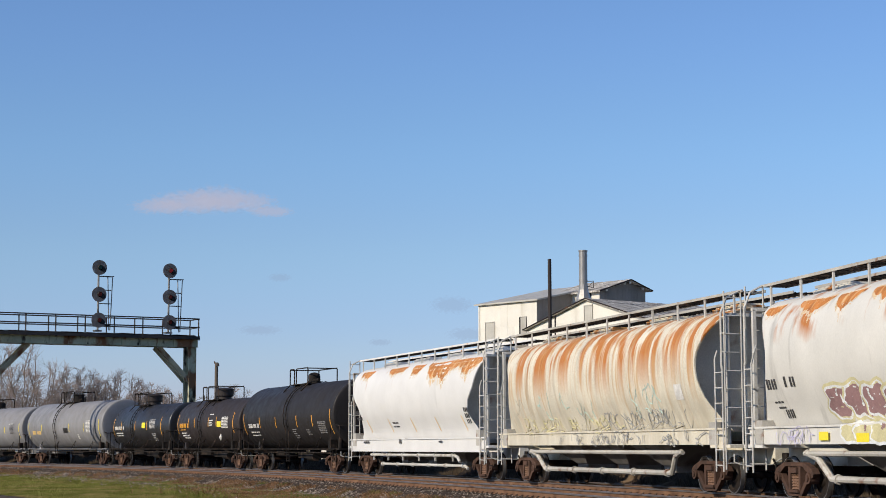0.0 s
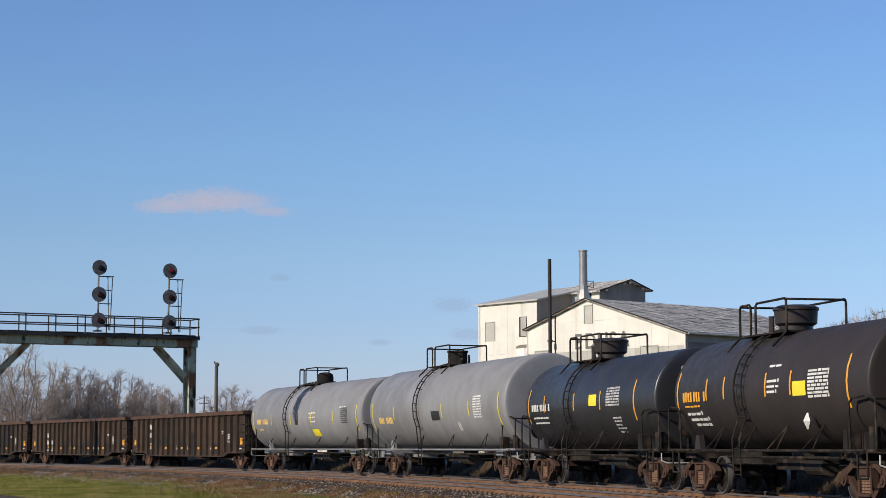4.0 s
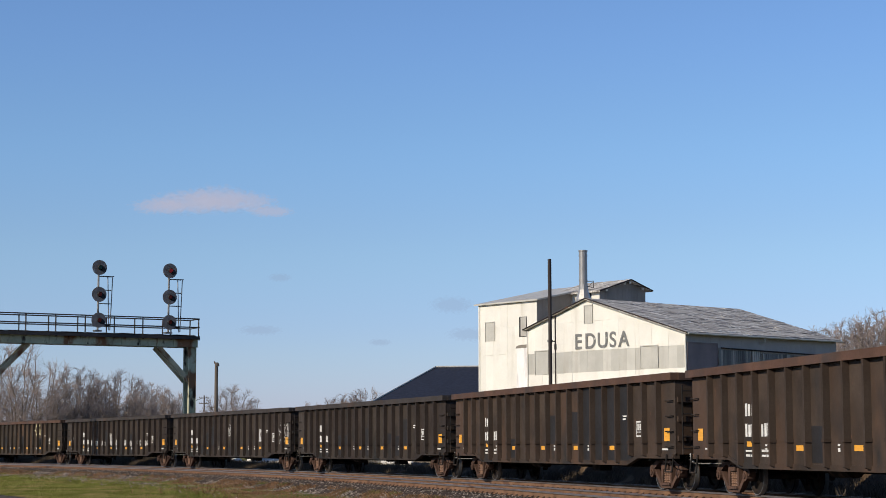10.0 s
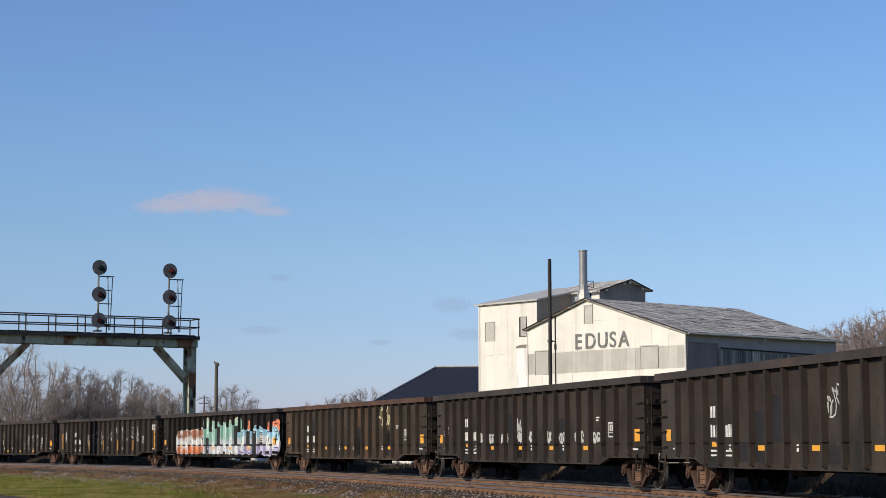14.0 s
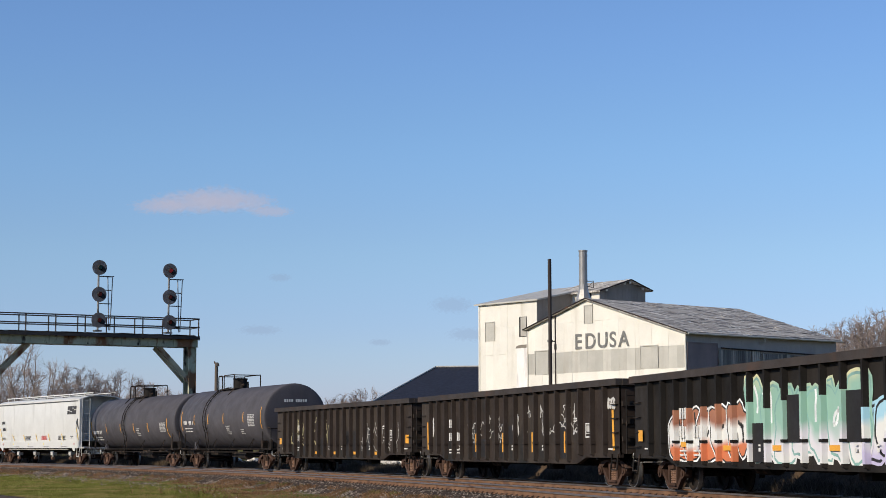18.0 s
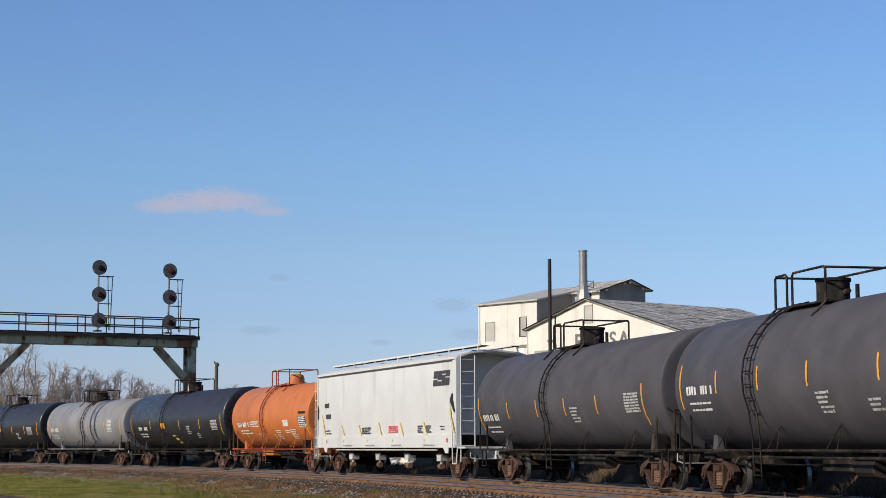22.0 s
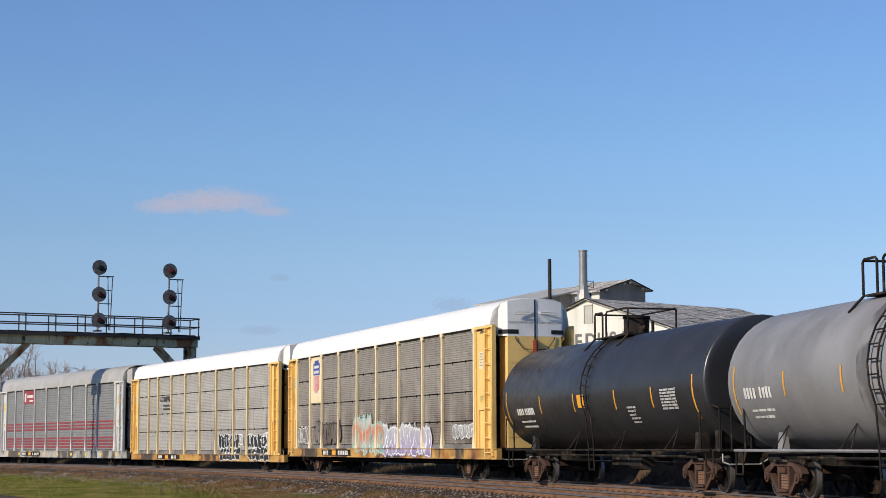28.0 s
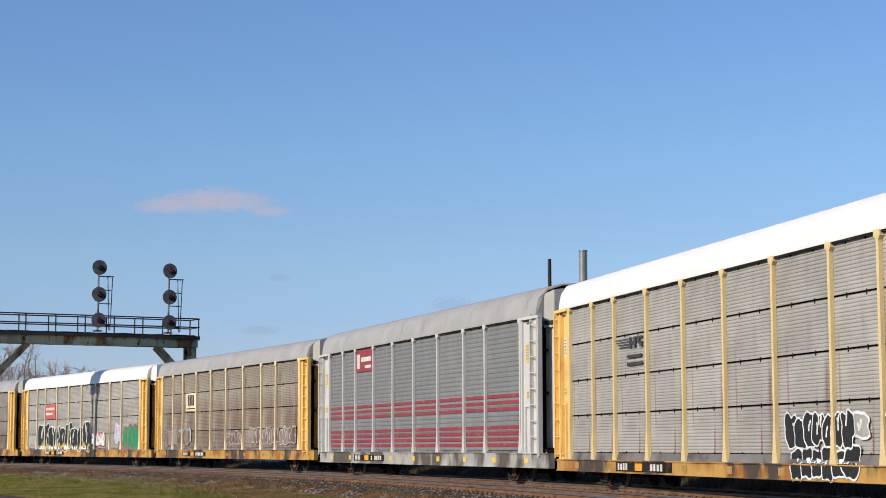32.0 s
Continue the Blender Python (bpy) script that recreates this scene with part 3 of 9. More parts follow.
# ---- signal gantry ----
def build_gantry():
    cx, cy, h = line(-57.0, 0)
    # x of the gantry runs across the tracks, away from the camera
    across = math.degrees(h) + 90
    g = thing("signal_gantry", "green-grey steel signal bridge with rust stains, spanning the tracks", "signal gantry", at=pose(cx, cy, 0, 0, 0, across))
    X0, X1, ZB, ZT = -7.6, 6.7, 7.93, 8.52
    for y in (-0.55, 0.55):
        bm = bmesh.new()
        box(bm, X0, X1, y - 0.02, y + 0.02, ZB, ZT)
        box(bm, X0, X1, y - 0.14, y + 0.14, ZB - 0.03, ZB)
        box(bm, X0, X1, y - 0.14, y + 0.14, ZT, ZT + 0.03)
        for i in range(12):
            x = X0 + 0.4 + i * 1.22
            box(bm, x - 0.04, x + 0.04, y - 0.10, y + 0.10, ZB, ZT)
        part("girder", bm, "gantry", g, "green-grey girder streaked with rust")
    bm = bmesh.new()
    for i in range(47):
        x = X0 + i * 0.303
        box(bm, x, x + 0.25, -0.90, 0.90, ZT + 0.03, ZT + 0.07)
    part("walkway", bm, "gantry_dark", g, "dark walkway planks")
    for y in (-0.92, 0.92):
        bm = bmesh.new()
        box(bm, X0, X1, y - 0.018, y + 0.018, ZT - 0.10, ZT + 0.11)
        for i in range(8):
            x = X1 - 0.05 - i * 1.98
            box(bm, x - 0.05, x + 0.05, y - 0.03, y + 0.03, ZT - 0.16, ZT + 0.13)
        part("edge_beam", bm, "gantry_dark", g, "dark edge beam of the walkway")
    bm = bmesh.new()
    for k, y in enumerate((-0.45, -0.3, -0.2)):
        pts = [(X0 + i * 1.29, y, ZT + 0.12 + 0.08 * abs(math.sin(i * 1.1 + k))) for i in range(12)]
        path(bm, pts, 0.035)
    part("cable", bm, "under", g, "loose black cables along the walkway")
    for y in (-0.82, 0.82):
        for i in range(8):
            x = X1 - 0.05 - i * 1.98
            bm = bmesh.new()
            tube(bm, (x, y, ZT), (x, y, ZT + 1.30), 0.045)
            part("handrail_post", bm, "gantry_dark", g)
        for z in (0.72, 1.30):
            bm = bmesh.new()
            tube(bm, (X0, y, ZT + z), (X1, y, ZT + z), 0.042)
            part("handrail", bm, "gantry_dark", g)
    for z in (0.72, 1.30):
        bm = bmesh.new()
        tube(bm, (X1, -0.82, ZT + z), (X1, 0.82, ZT + z), 0.042)
        part("handrail", bm, "gantry_dark", g)
    for x, s in ((X0 + 0.35, 1), (X1 - 0.35, -1)):
        for y in (-0.45, 0.45):
            bm = bmesh.new()
            box(bm, x - 0.24, x + 0.24, y - 0.012, y + 0.012, GROUND - 0.1, ZB - 0.03)
            for e in (-0.24, 0.24):
                box(bm, x + e - 0.015, x + e + 0.015, y - 0.12, y + 0.12, GROUND - 0.1, ZB - 0.03)
            leg = part("leg", bm, "gantry", g, "riveted green-grey steel leg")
            bm = bmesh.new()
            box(bm, x - 0.45, x + 0.45, y - 0.35, y + 0.35, GROUND - 0.1, GROUND + 0.35)
            part("footing", bm, "concrete", leg)
            bm = bmesh.new()
            a, b = Vector((x + s * 2.35, y, ZB - 0.06)), Vector((x + s * 0.22, y, ZB - 2.25))
            d = (b - a).normalized() * 0.15
            nrm = Vector((d.z, 0, -d.x))
            loft(bm, [[tuple(p + k) for p, k in ((a, nrm), (a, -nrm), (b, -nrm), (b, nrm))],
                      [tuple(p + k + Vector((0, 0.16, 0))) for p, k in ((a, nrm), (a, -nrm), (b, -nrm), (b, nrm))]], caps=True)
            part("knee_brace", bm, "gantry_rust", g, "rust-stained diagonal brace")
            bm = bmesh.new()
            slab(bm, [(x + s * 0.20, ZB - 2.42), (x + s * 0.30, ZB - 2.42), (x + s * 0.55, ZB - 2.12), (x + s * 0.50, ZB - 1.92), (x + s * 0.20, ZB - 1.92)], y - 0.02, y + 0.18)
            part("gusset", bm, "gantry", g)
        bm = bmesh.new()
        for i in range(7):
            z = GROUND + 0.4 + i * 1.11
            path(bm, [(x, -0.45, z), (x, 0.45, z + 1.1)], 0.03)
            path(bm, [(x, 0.45, z), (x, -0.45, z + 1.1)], 0.03)
        part("lacing", bm, "gantry", g)
    for k, x in enumerate((-0.47, 4.43)):
        build_signal(g, x, k)
    return g


def build_signal(g, x, k):
    """A mast with three searchlight heads on the gantry, with a ladder frame beside it."""
    base = 8.88
    s = thing("signal_mast", "three-head searchlight signal on a silver mast, lamps unlit" if k == 0 else "three-head searchlight signal on a silver mast, top lamp red", "railway signal", "signals on the gantry")
    s.matrix_basis = g.matrix_basis @ pose(x, -0.95, base)
    bm = bmesh.new()
    tube(bm, (0, 0, -0.1), (0, 0, 4.25), 0.07)
    box(bm, -0.25, 0.25, -0.15, 0.25, -0.12, -0.02)
    part("mast", bm, "mast", s)
    bm = bmesh.new()
    for px, tx in ((0.84, 0.72), (0.92, 1.05)):
        tube(bm, (px, 0.25, 0), (tx, 0.25, 3.55), 0.034)
    for z in (0.3, 1.75, 2.65, 3.55):
        tube(bm, (0, 0.1, z), (0.95, 0.25, z), 0.034)
    tube(bm, (0.0, 0.1, 3.55), (1.15, 0.25, 3.58), 0.03)
    part("ladder_frame", bm, "mast", s)
    for i, z in enumerate((0.62, 2.32, 4.1)):
        bm = bmesh.new()
        tube(bm, (0, -0.22, z), (0, -0.19, z), 0.5, n=32)
        head = part("target", bm, "target", s, "round grey signal target")
        bm = bmesh.new()
        tube(bm, (0.0, -0.2, z + 0.03), (0.04, -0.34, z), 0.16, 0.16, n=16, caps=False)
        ring = [(0.14 + 0.30 * math.cos(a) * 0.88 - 0.17 * math.sin(a) * 0.47, z - 0.06 - 0.30 * math.cos(a) * 0.47 - 0.17 * math.sin(a) * 0.88) for a in np.linspace(0, 6.283, 20, endpoint=False)]
        slab(bm, ring, -0.235, -0.205)
        part("hood", bm, "hood", head)
        bm = bmesh.new()
        tube(bm, (0.03, -0.27, z + 0.01), (0.034, -0.30, z + 0.005), 0.135, n=16)
        part("lens", bm, "red_lens" if (k, i) == (1, 2) else ("green_lens" if (k, i) == (0, 2) else "dull_lens"), head)
        bm = bmesh.new()
        box(bm, -0.17, 0.17, -0.18, 0.2, z - 0.25, z + 0.25)
        part("lamp_case", bm, "hood", head)


# ---- factory ----
FC = Vector((19.2, 143.0, 0))
FE1, FE2 = Vector((0.766, 0.643, 0)), Vector((-0.643, 0.766, 0))


def sheet_wall(parent, name, origin, along, length, top, mats, bands, width=0.93, seed=1):
    """A wall of corrugated sheets: origin, unit direction, roof height as a function of the distance, bands (z0, z1, material)."""
    rng = random.Random(seed)
    rz = math.degrees(math.atan2(along.y, along.x))
    n = max(1, round(length / width))
    w = length / n
    bm = bmesh.new()
    k = 24
    ring = [(i * length / k, top(i * length / k) - 0.03) for i in range(k + 1)]
    outline = [(0, GROUND - 0.1)] + [(length, GROUND - 0.1)] + ring[::-1]
    slab(bm, outline, 0.0, 0.2)
    wall = part(name, bm, mats, parent, at=Matrix.Translation(origin) @ pose(0, 0, 0, 0, 0, rz))
    for z0, z1, mt in bands:
        for i in range(n):
            a, b = i * w, (i + 1) * w
            t0, t1 = min(z1, top(a) - 0.05), min(z1, top(b) - 0.05)
            if min(t0, t1) - z0 < 0.15:
                continue
            bm = bmesh.new()
            y = -0.02 - 0.012 * rng.random() - (0.012 if i % 2 else 0)
            zb = z0 - rng.random() * 0.03
            slab(bm, [(a + 0.004, zb), (b + 0.012, zb), (b + 0.012, t1), (a + 0.004, t0)], y, -0.004)
            part("wall_sheet", bm, mt, wall)
    return wall


def panel_on(parent, name, origin, along, a0, a1, z0, z1, material, label="", proud=0.06):
    rz = math.degrees(math.atan2(along.y, along.x))
    bm = bmesh.new()
    slab(bm, [(a0, z0), (a1, z0), (a1, z1), (a0, z1)], -proud, -0.03)
    for a, b, c, d in ((a0 - 0.06, a0, z0, z1), (a1, a1 + 0.06, z0, z1), (a0 - 0.06, a1 + 0.06, z1, z1 + 0.08)):
        slab(bm, [(a, c), (b, c), (b, d), (a, d)], -proud - 0.05, -0.03)
    return part(name, bm, material, parent, label, at=Matrix.Translation(origin) @ pose(0, 0, 0, 0, 0, rz))


def roof_plane(parent, corners, material, thick=0.14, name="roof"):
    bm = bmesh.new()
    top = [Vector(c) for c in corners]
    loft(bm, [[tuple(p - Vector((0, 0, thick))) for p in top], [tuple(p) for p in top]], caps=True)
    return part(name, bm, material, parent)


def F(a, b, z):
    p = FC + FE1 * a + FE2 * b
    return (p.x, p.y, z)


def build_factory():
    # front shed with its gable to the sun
    f = thing("factory_shed", "old white-painted corrugated shed with faded lettering on its gable", "factory")
    L, W, R = 18.9, 18.4, 11.0
    ze, zr, zl = 10.12, 13.4, 11.25
    gable = lambda t: zl + (zr - zl) * t / (W - R) if t < W - R else zr + (ze - zr) * (t - (W - R)) / R
    o = FC + FE2 * W
    sheet_wall(f, "gable_wall", o, -FE2, W, gable, "wall_white", [(-0.5, 2.4, "wall_white"), (2.45, 5.0, "wall_white"), (5.05, 7.35, "wall_white"), (7.35, 9.12, "wall_pale"), (9.16, 11.6, "wall_white"), (11.63, 14.0, "wall_white")], seed=3)
    # walls away from the sun take the darker sheet that holds their shade
    sheet_wall(f, "side_wall", FC + FE1 * 0.02, FE1, L, lambda t: ze, "wall_grey_shade", [(-0.5, 8.65, "wall_grey_shade"), (8.7, 10.3, "wall_lilac")], seed=5)
    sheet_wall(f, "back_wall", FC + FE1 * L, FE2, W, lambda t: gable(W - t), "wall_grey_shade", [], seed=6)
    sheet_wall(f, "side_wall", FC + FE1 * L + FE2 * W, -FE1, L, lambda t: zl, "wall_grey_shade", [], seed=7)
    eave = 0.5
    k = (zr - ze) / R
    roof_plane(f, [F(-0.35, -eave, ze - eave * k + 0.12), F(L + 0.3, -eave, ze - eave * k + 0.12), F(L + 0.3, R, zr + 0.14), F(-0.35, R, zr + 0.14)], "old_roof")
    k2 = (zr - zl) / (W - R)
    roof_plane(f, [F(-0.35, R, zr + 0.14), F(L + 0.3, R, zr + 0.14), F(L + 0.3, W + 0.3, zl - 0.3 * k2 + 0.12), F(-0.35, W + 0.3, zl - 0.3 * k2 + 0.12)], "old_roof")
    rng = random.Random(4)
    rows = 17
    for i in range(rows):
        b, step = -0.4 + i * (R + 0.3) / rows, (R + 0.3) / rows
        cuts = sorted([-0.3, L + 0.25] + [rng.uniform(0.5, L - 0.5) for _ in range(5)])
        z, dz = ze + b * k + 0.135, step * k
        for a0, a1 in zip(cuts, cuts[1:]):
            bm = bmesh.new()
            e = 0.01 + 0.035 * rng.random()
            vs = [F(a0, b, z + e + 0.015), F(a1, b + rng.uniform(-0.04, 0.04), z + e + 0.015), F(a1, b + step, z + dz + e), F(a0, b + step, z + dz + e)]
            loft(bm, [[(p[0], p[1], p[2] - 0.04) for p in vs], vs], caps=True)
            part("roofing_strip", bm, "old_roof", f)
    for bb, z in ((-eave, ze - eave * k + 0.05),):
        bm = bmesh.new()
        path(bm, [F(-0.3, bb - 0.05, z), F(L + 0.3, bb - 0.05, z)], 0.08)
        part("gutter", bm, "wall_pale", f)
    bm = bmesh.new()
    for t in (0, W):
        p = o - FE2 * t
        tube(bm, (p.x - 0.05, p.y - 0.05, -0.6), (p.x - 0.05, p.y - 0.05, gable(t) - 0.1), 0.07)
    part("corner_trim", bm, "wall_white", f)
    for a0, a1, z0, z1, mt, nm in ((7.1, 8.0, 11.4, 12.9, "wall_pale", "shutter"), (1.0, 2.6, 7.3, 9.3, "wall_pale", "shutter"), (13.55, 15.4, 7.45, 9.2, "wall_pale", "shutter")):
        panel_on(f, nm, o, -FE2, a0, a1, z0, z1, mt, "worn sheet-metal shutter")
    panel_on(f, "loading_door", FC, FE1, 0.15, 3.6, 5.5, 9.3, "door_plum", "dull plum painted sliding door")
    rng = random.Random(14)
    for a0, a1, z1 in ((3.8, 7.6, 8.9), (7.9, 8.9, 8.95), (9.2, 13.2, 8.75), (13.4, 17.6, 8.65)):
        d = panel_on(f, "loading_door", FC, FE1, a0, a1, 5.5, z1, "wall_grey_shade", "weathered slatted timber door")
        m = round((a1 - a0) / 0.24)
        for i in range(m):
            bm = bmesh.new()
            q = a0 + (a1 - a0) * i / m
            slab(bm, [(q + 0.012, 5.5), (q + 0.21, 5.5), (q + 0.21, z1 - 0.05 * rng.random()), (q + 0.012, z1 - 0.05 * rng.random())], -0.09 - 0.02 * rng.random(), -0.06)
            part("slat", bm, rng.choice(("slat_dark", "slat_dark", "slat_dark", "slat_pale")), d)
    bm = bmesh.new()
    path(bm, [F(4.0, -0.16, 9.02), F(L - 0.3, -0.16, 8.78)], 0.06)
    part("door_rail", bm, "dark_pipe", f)
    bm = bmesh.new()
    path(bm, [F(9.0, -eave, 9.95), F(9.0, -eave, 9.62), F(8.8, -0.1, 9.5)], 0.06)
    part("downpipe", bm, "wall_pale", f)
    # thin dark verge boards under the roof edges
    for p, q in ((F(-0.37, R, zr + 0.10), F(-0.37, W + 0.3, zl - 0.3 * k2 + 0.08)), (F(-0.37, R, zr + 0.14), F(-0.37, -eave, ze - eave * k + 0.12))):
        bm = bmesh.new()
        path(bm, [p, q], 0.055)
        part("verge_board", bm, "dark_pipe", f)
    # painted word on the gable
    for i, ch in enumerate("EDUSA"):
        cu = bpy.data.curves.new("letter", "FONT")
        cu.body, cu.size, cu.extrude, cu.offset = ch, 2.15, 0.006, 0.035
        tmp = bpy.data.objects.new("letter", cu)
        me = bpy.data.meshes.new_from_object(tmp)
        bpy.data.objects.remove(tmp)
        me.materials.clear()
        me.materials.append(M["letter"])
        rz = math.degrees(math.atan2(-FE2.y, -FE2.x))
        base = o - FE2 * (5.95 + (-0.1, 1.12, 2.60, 4.02, 5.08)[i]) - FE1 * 0.075
        part("painted_letter", me, None, f, "faded grey painted letter", at=Matrix.Translation((base.x, base.y, 9.32)) @ pose(0, 0, 0, 90, 0, rz) @ Matrix.Diagonal((0.85, 0.84, 1, 1)))

    # taller building behind
    t = thing("factory_tower", "tall white-painted corrugated factory building with a low gable roof", "factory")
    ao, bo, W2, ztw = 2.58, 20.0, 7.8, 14.1
    rise = 0.205
    top2 = lambda q: ztw
    o2 = FC + FE1 * ao + FE2 * (bo + W2)
    sheet_wall(t, "front_wall", o2, -FE2, W2, top2, "wall_white", [(-0.5, 3.0, "wall_white"), (3.05, 6.2, "wall_white"), (6.25, 9.4, "wall_white"), (9.45, 11.9, "wall_white"), (11.95, 14.3, "wall_white")], seed=8)
    side_top = lambda q: ztw + rise * q if q < 9.0 else ztw + rise * 9.0 - 0.3 * (q - 9.0)
    sheet_wall(t, "side_wall", FC + FE1 * ao + FE2 * bo, FE1, 12.0, side_top, "wall_grey_shade", [(9.5, 12.5, "wall_grey_shade"), (12.5, 17.0, "wall_grey_shade")], seed=9)
    sheet_wall(t, "back_wall", FC + FE1 * (ao + 12) + FE2 * bo, FE2, W2, lambda q: side_top(12.0), "wall_grey_shade", [], seed=10)
    sheet_wall(t, "side_wall", FC + FE1 * (ao + 12) + FE2 * (bo + W2), -FE1, 12.0, lambda q: side_top(12.0 - q), "wall_grey_shade", [], seed=11)
    zz = lambda q: side_top(q) + 0.12
    roof_plane(t, [F(ao - 0.3, bo - 0.4, zz(0) - 0.06), F(ao + 9, bo - 0.4, zz(9)), F(ao + 9, bo + W2 + 0.4, zz(9)), F(ao - 0.3, bo + W2 + 0.4, zz(0) - 0.06)], "wall_pale")
    roof_plane(t, [F(ao + 9, bo - 0.4, zz(9)), F(ao + 12.4, bo - 0.4, zz(12) - 0.1), F(ao + 12.4, bo + W2 + 0.4, zz(12) - 0.1), F(ao + 9, bo + W2 + 0.4, zz(9))], "old_roof")
    panel_on(t, "shutter", o2, -FE2, 1.0, 2.2, 10.7, 12.4, "wall_pale", "closed sheet-metal shutter")
    bm = bmesh.new()
    rz = math.degrees(math.atan2(-FE2.y, -FE2.x))
    slab(bm, [(5.5, 10.9), (6.5, 10.9), (6.5, 12.7), (5.5, 12.7)], -0.05, -0.03)
    win = part("window", bm, "hood", t, "dark open window", at=Matrix.Translation(o2) @ pose(0, 0, 0, 0, 0, rz))
    bm = bmesh.new()
    slab(bm, [(5.75, 10.95), (6.45, 10.95), (6.45, 12.65), (5.75, 12.65)], -0.10, -0.055)
    part("pane", bm, "wall_pale", win)
    bm = bmesh.new()
    slab(bm, [(5.2, -0.5), (7.2, -0.5), (7.2, 9.9), (5.2, 9.9)], -0.09, -0.03)
    d = part("door", bm, "door_white", t, "tall white door with worn grey edges", at=Matrix.Translation(o2) @ pose(0, 0, 0, 0, 0, rz))
    bm = bmesh.new()
    slab(bm, [(5.05, 9.9), (7.25, 9.9), (7.15, 10.08), (6.6, 10.2), (5.7, 10.2), (5.2, 10.1)], -0.10, -0.03)
    part("lintel", bm, "soot", d, "sooty lintel over the door")
    bm = bmesh.new()
    path(bm, [F(ao - 0.05, bo + W2 - 0.1, -0.6), F(ao - 0.05, bo + W2 - 0.1, ztw)], 0.09)
    part("corner_trim", bm, "wall_white", t)

    # roof monitor that rises through the shed roof
    u = thing("roof_monitor", "small corrugated upper house with a gable roof", "factory")
    a0, a1, b0, zc = 6.87, 12.67, 16.43, 14.95
    gm = lambda q: zc + 1.05 * q / 3.5 if q < 3.5 else zc + 1.05 - 0.75 * (q - 3.5) / 2.3
    sheet_wall(u, "gable_wall", FC + FE1 * a0 + FE2 * b0, FE1, a1 - a0, gm, "wall_grey_shade", [(9.0, 17.0, "wall_grey_shade")], seed=12)
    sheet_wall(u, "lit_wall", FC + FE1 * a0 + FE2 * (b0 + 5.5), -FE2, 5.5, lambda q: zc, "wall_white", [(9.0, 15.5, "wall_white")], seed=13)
    sheet_wall(u, "far_wall", FC + FE1 * a1 + FE2 * b0, FE2, 5.5, lambda q: gm(5.8), "wall_grey_shade", [], seed=14)
    sheet_wall(u, "rear_wall", FC + FE1 * a1 + FE2 * (b0 + 5.5), -FE1, 5.8, lambda q: gm(5.8 - q), "wall_grey_shade", [], seed=15)
    roof_plane(u, [F(a0 - 0.5, b0 - 0.5, zc - 0.05), F(a0 + 3.5, b0 - 0.5, zc + 1.17), F(a0 + 3.5, b0 + 5.8, zc + 1.17), F(a0 - 0.5, b0 + 5.8, zc - 0.05)], "old_roof")
    roof_plane(u, [F(a0 + 3.5, b0 - 0.5, zc + 1.17), F(a1 + 0.5, b0 - 0.5, zc + 0.30), F(a1 + 0.5, b0 + 5.8, zc + 0.30), F(a0 + 3.5, b0 + 5.8, zc + 1.17)], "old_roof")
    for p, q in ((F(a0 - 0.5, b0 - 0.52, zc - 0.10), F(a0 + 3.5, b0 - 0.52, zc + 1.12)), (F(a0 + 3.5, b0 - 0.52, zc + 1.12), F(a1 + 0.5, b0 - 0.52, zc + 0.25))):
        bm = bmesh.new()
        path(bm, [p, q], 0.06)
        part("verge_board", bm, "dark_pipe", u)
    bm = bmesh.new()
    for q in (0.6, 2.9, 3.6, 5.2):
        p = F(a0 + q, b0 - 0.3, gm(q) - 0.12)
        box(bm, p[0] - 0.09, p[0] + 0.09, p[1] - 0.09, p[1] + 0.09, p[2] - 0.12, p[2] + 0.1)
    part("purlin_end", bm, "wall_white", u)
    bm = bmesh.new()
    rz = math.degrees(math.atan2(-FE2.y, -FE2.x))
    slab(bm, [(4.0, 13.9), (4.5, 13.9), (4.5, 15.1), (4.0, 15.1)], -0.06, -0.03)
    part("window", bm, "hood", u, at=Matrix.Translation(FC + FE1 * a0 + FE2 * (b0 + 5.5)) @ pose(0, 0, 0, 0, 0, rz))

    # chimney and steel stack
    c = thing("chimney", "galvanised sheet-metal chimney with a flared base", "chimney")
    x, y, _ = F(2.1, 13.9, 0)
    x += 0.2
    bm = bmesh.new()
    loft(bm, [[(x + r * math.cos(i * 0.3927), y + r * math.sin(i * 0.3927), z) for i in range(0, 16, 2)] for r, z in ((0.62, 12.3), (0.66, 13.3), (0.66, 13.75), (0.40, 14.55), (0.38, 15.0))], caps=True)
    part("base_cone", bm, "stack", c)
    bm = bmesh.new()
    tube(bm, (x, y, 14.6), (x, y, 17.88), 0.36, n=20)
    for z in (15.3, 17.45):
        tube(bm, (x, y, z), (x, y, z + 0.06), 0.385, n=20)
    part("flue", bm, "stack", c, smooth=True)
    bm = bmesh.new()
    tube(bm, (x, y, 17.86), (x, y, 17.98), 0.39, n=20)
    part("cap", bm, "stack", c)
    bm = bmesh.new()
    path(bm, [(x + 0.34, y - 0.1, 15.28), (x + 0.86, y - 0.3, 15.28), (x + 0.86, y - 0.3, 14.7), (x + 0.34, y - 0.1, 14.85)], 0.03)
    path(bm, [(x + 0.86, y - 0.3, 15.28), (x + 0.4, y - 0.1, 14.8)], 0.02)
    part("bracket", bm, "dark_pipe", c)

    p = thing("steel_pole", "tall dark brown steel pipe pole beside the shed", "pole")
    x, y = 0.0592 * 132, 132.0
    bm = bmesh.new()
    tube(bm, (x, y, GROUND - 0.2), (x, y, 14.85), 0.135, n=14)
    part("shaft", bm, "dark_pipe", p, smooth=True)
    bm = bmesh.new()
    for z in (3.2, 8.75):
        tube(bm, (x, y, z), (x, y, z + 0.14), 0.2, n=14)
    part("collar", bm, "dark_pipe", p)
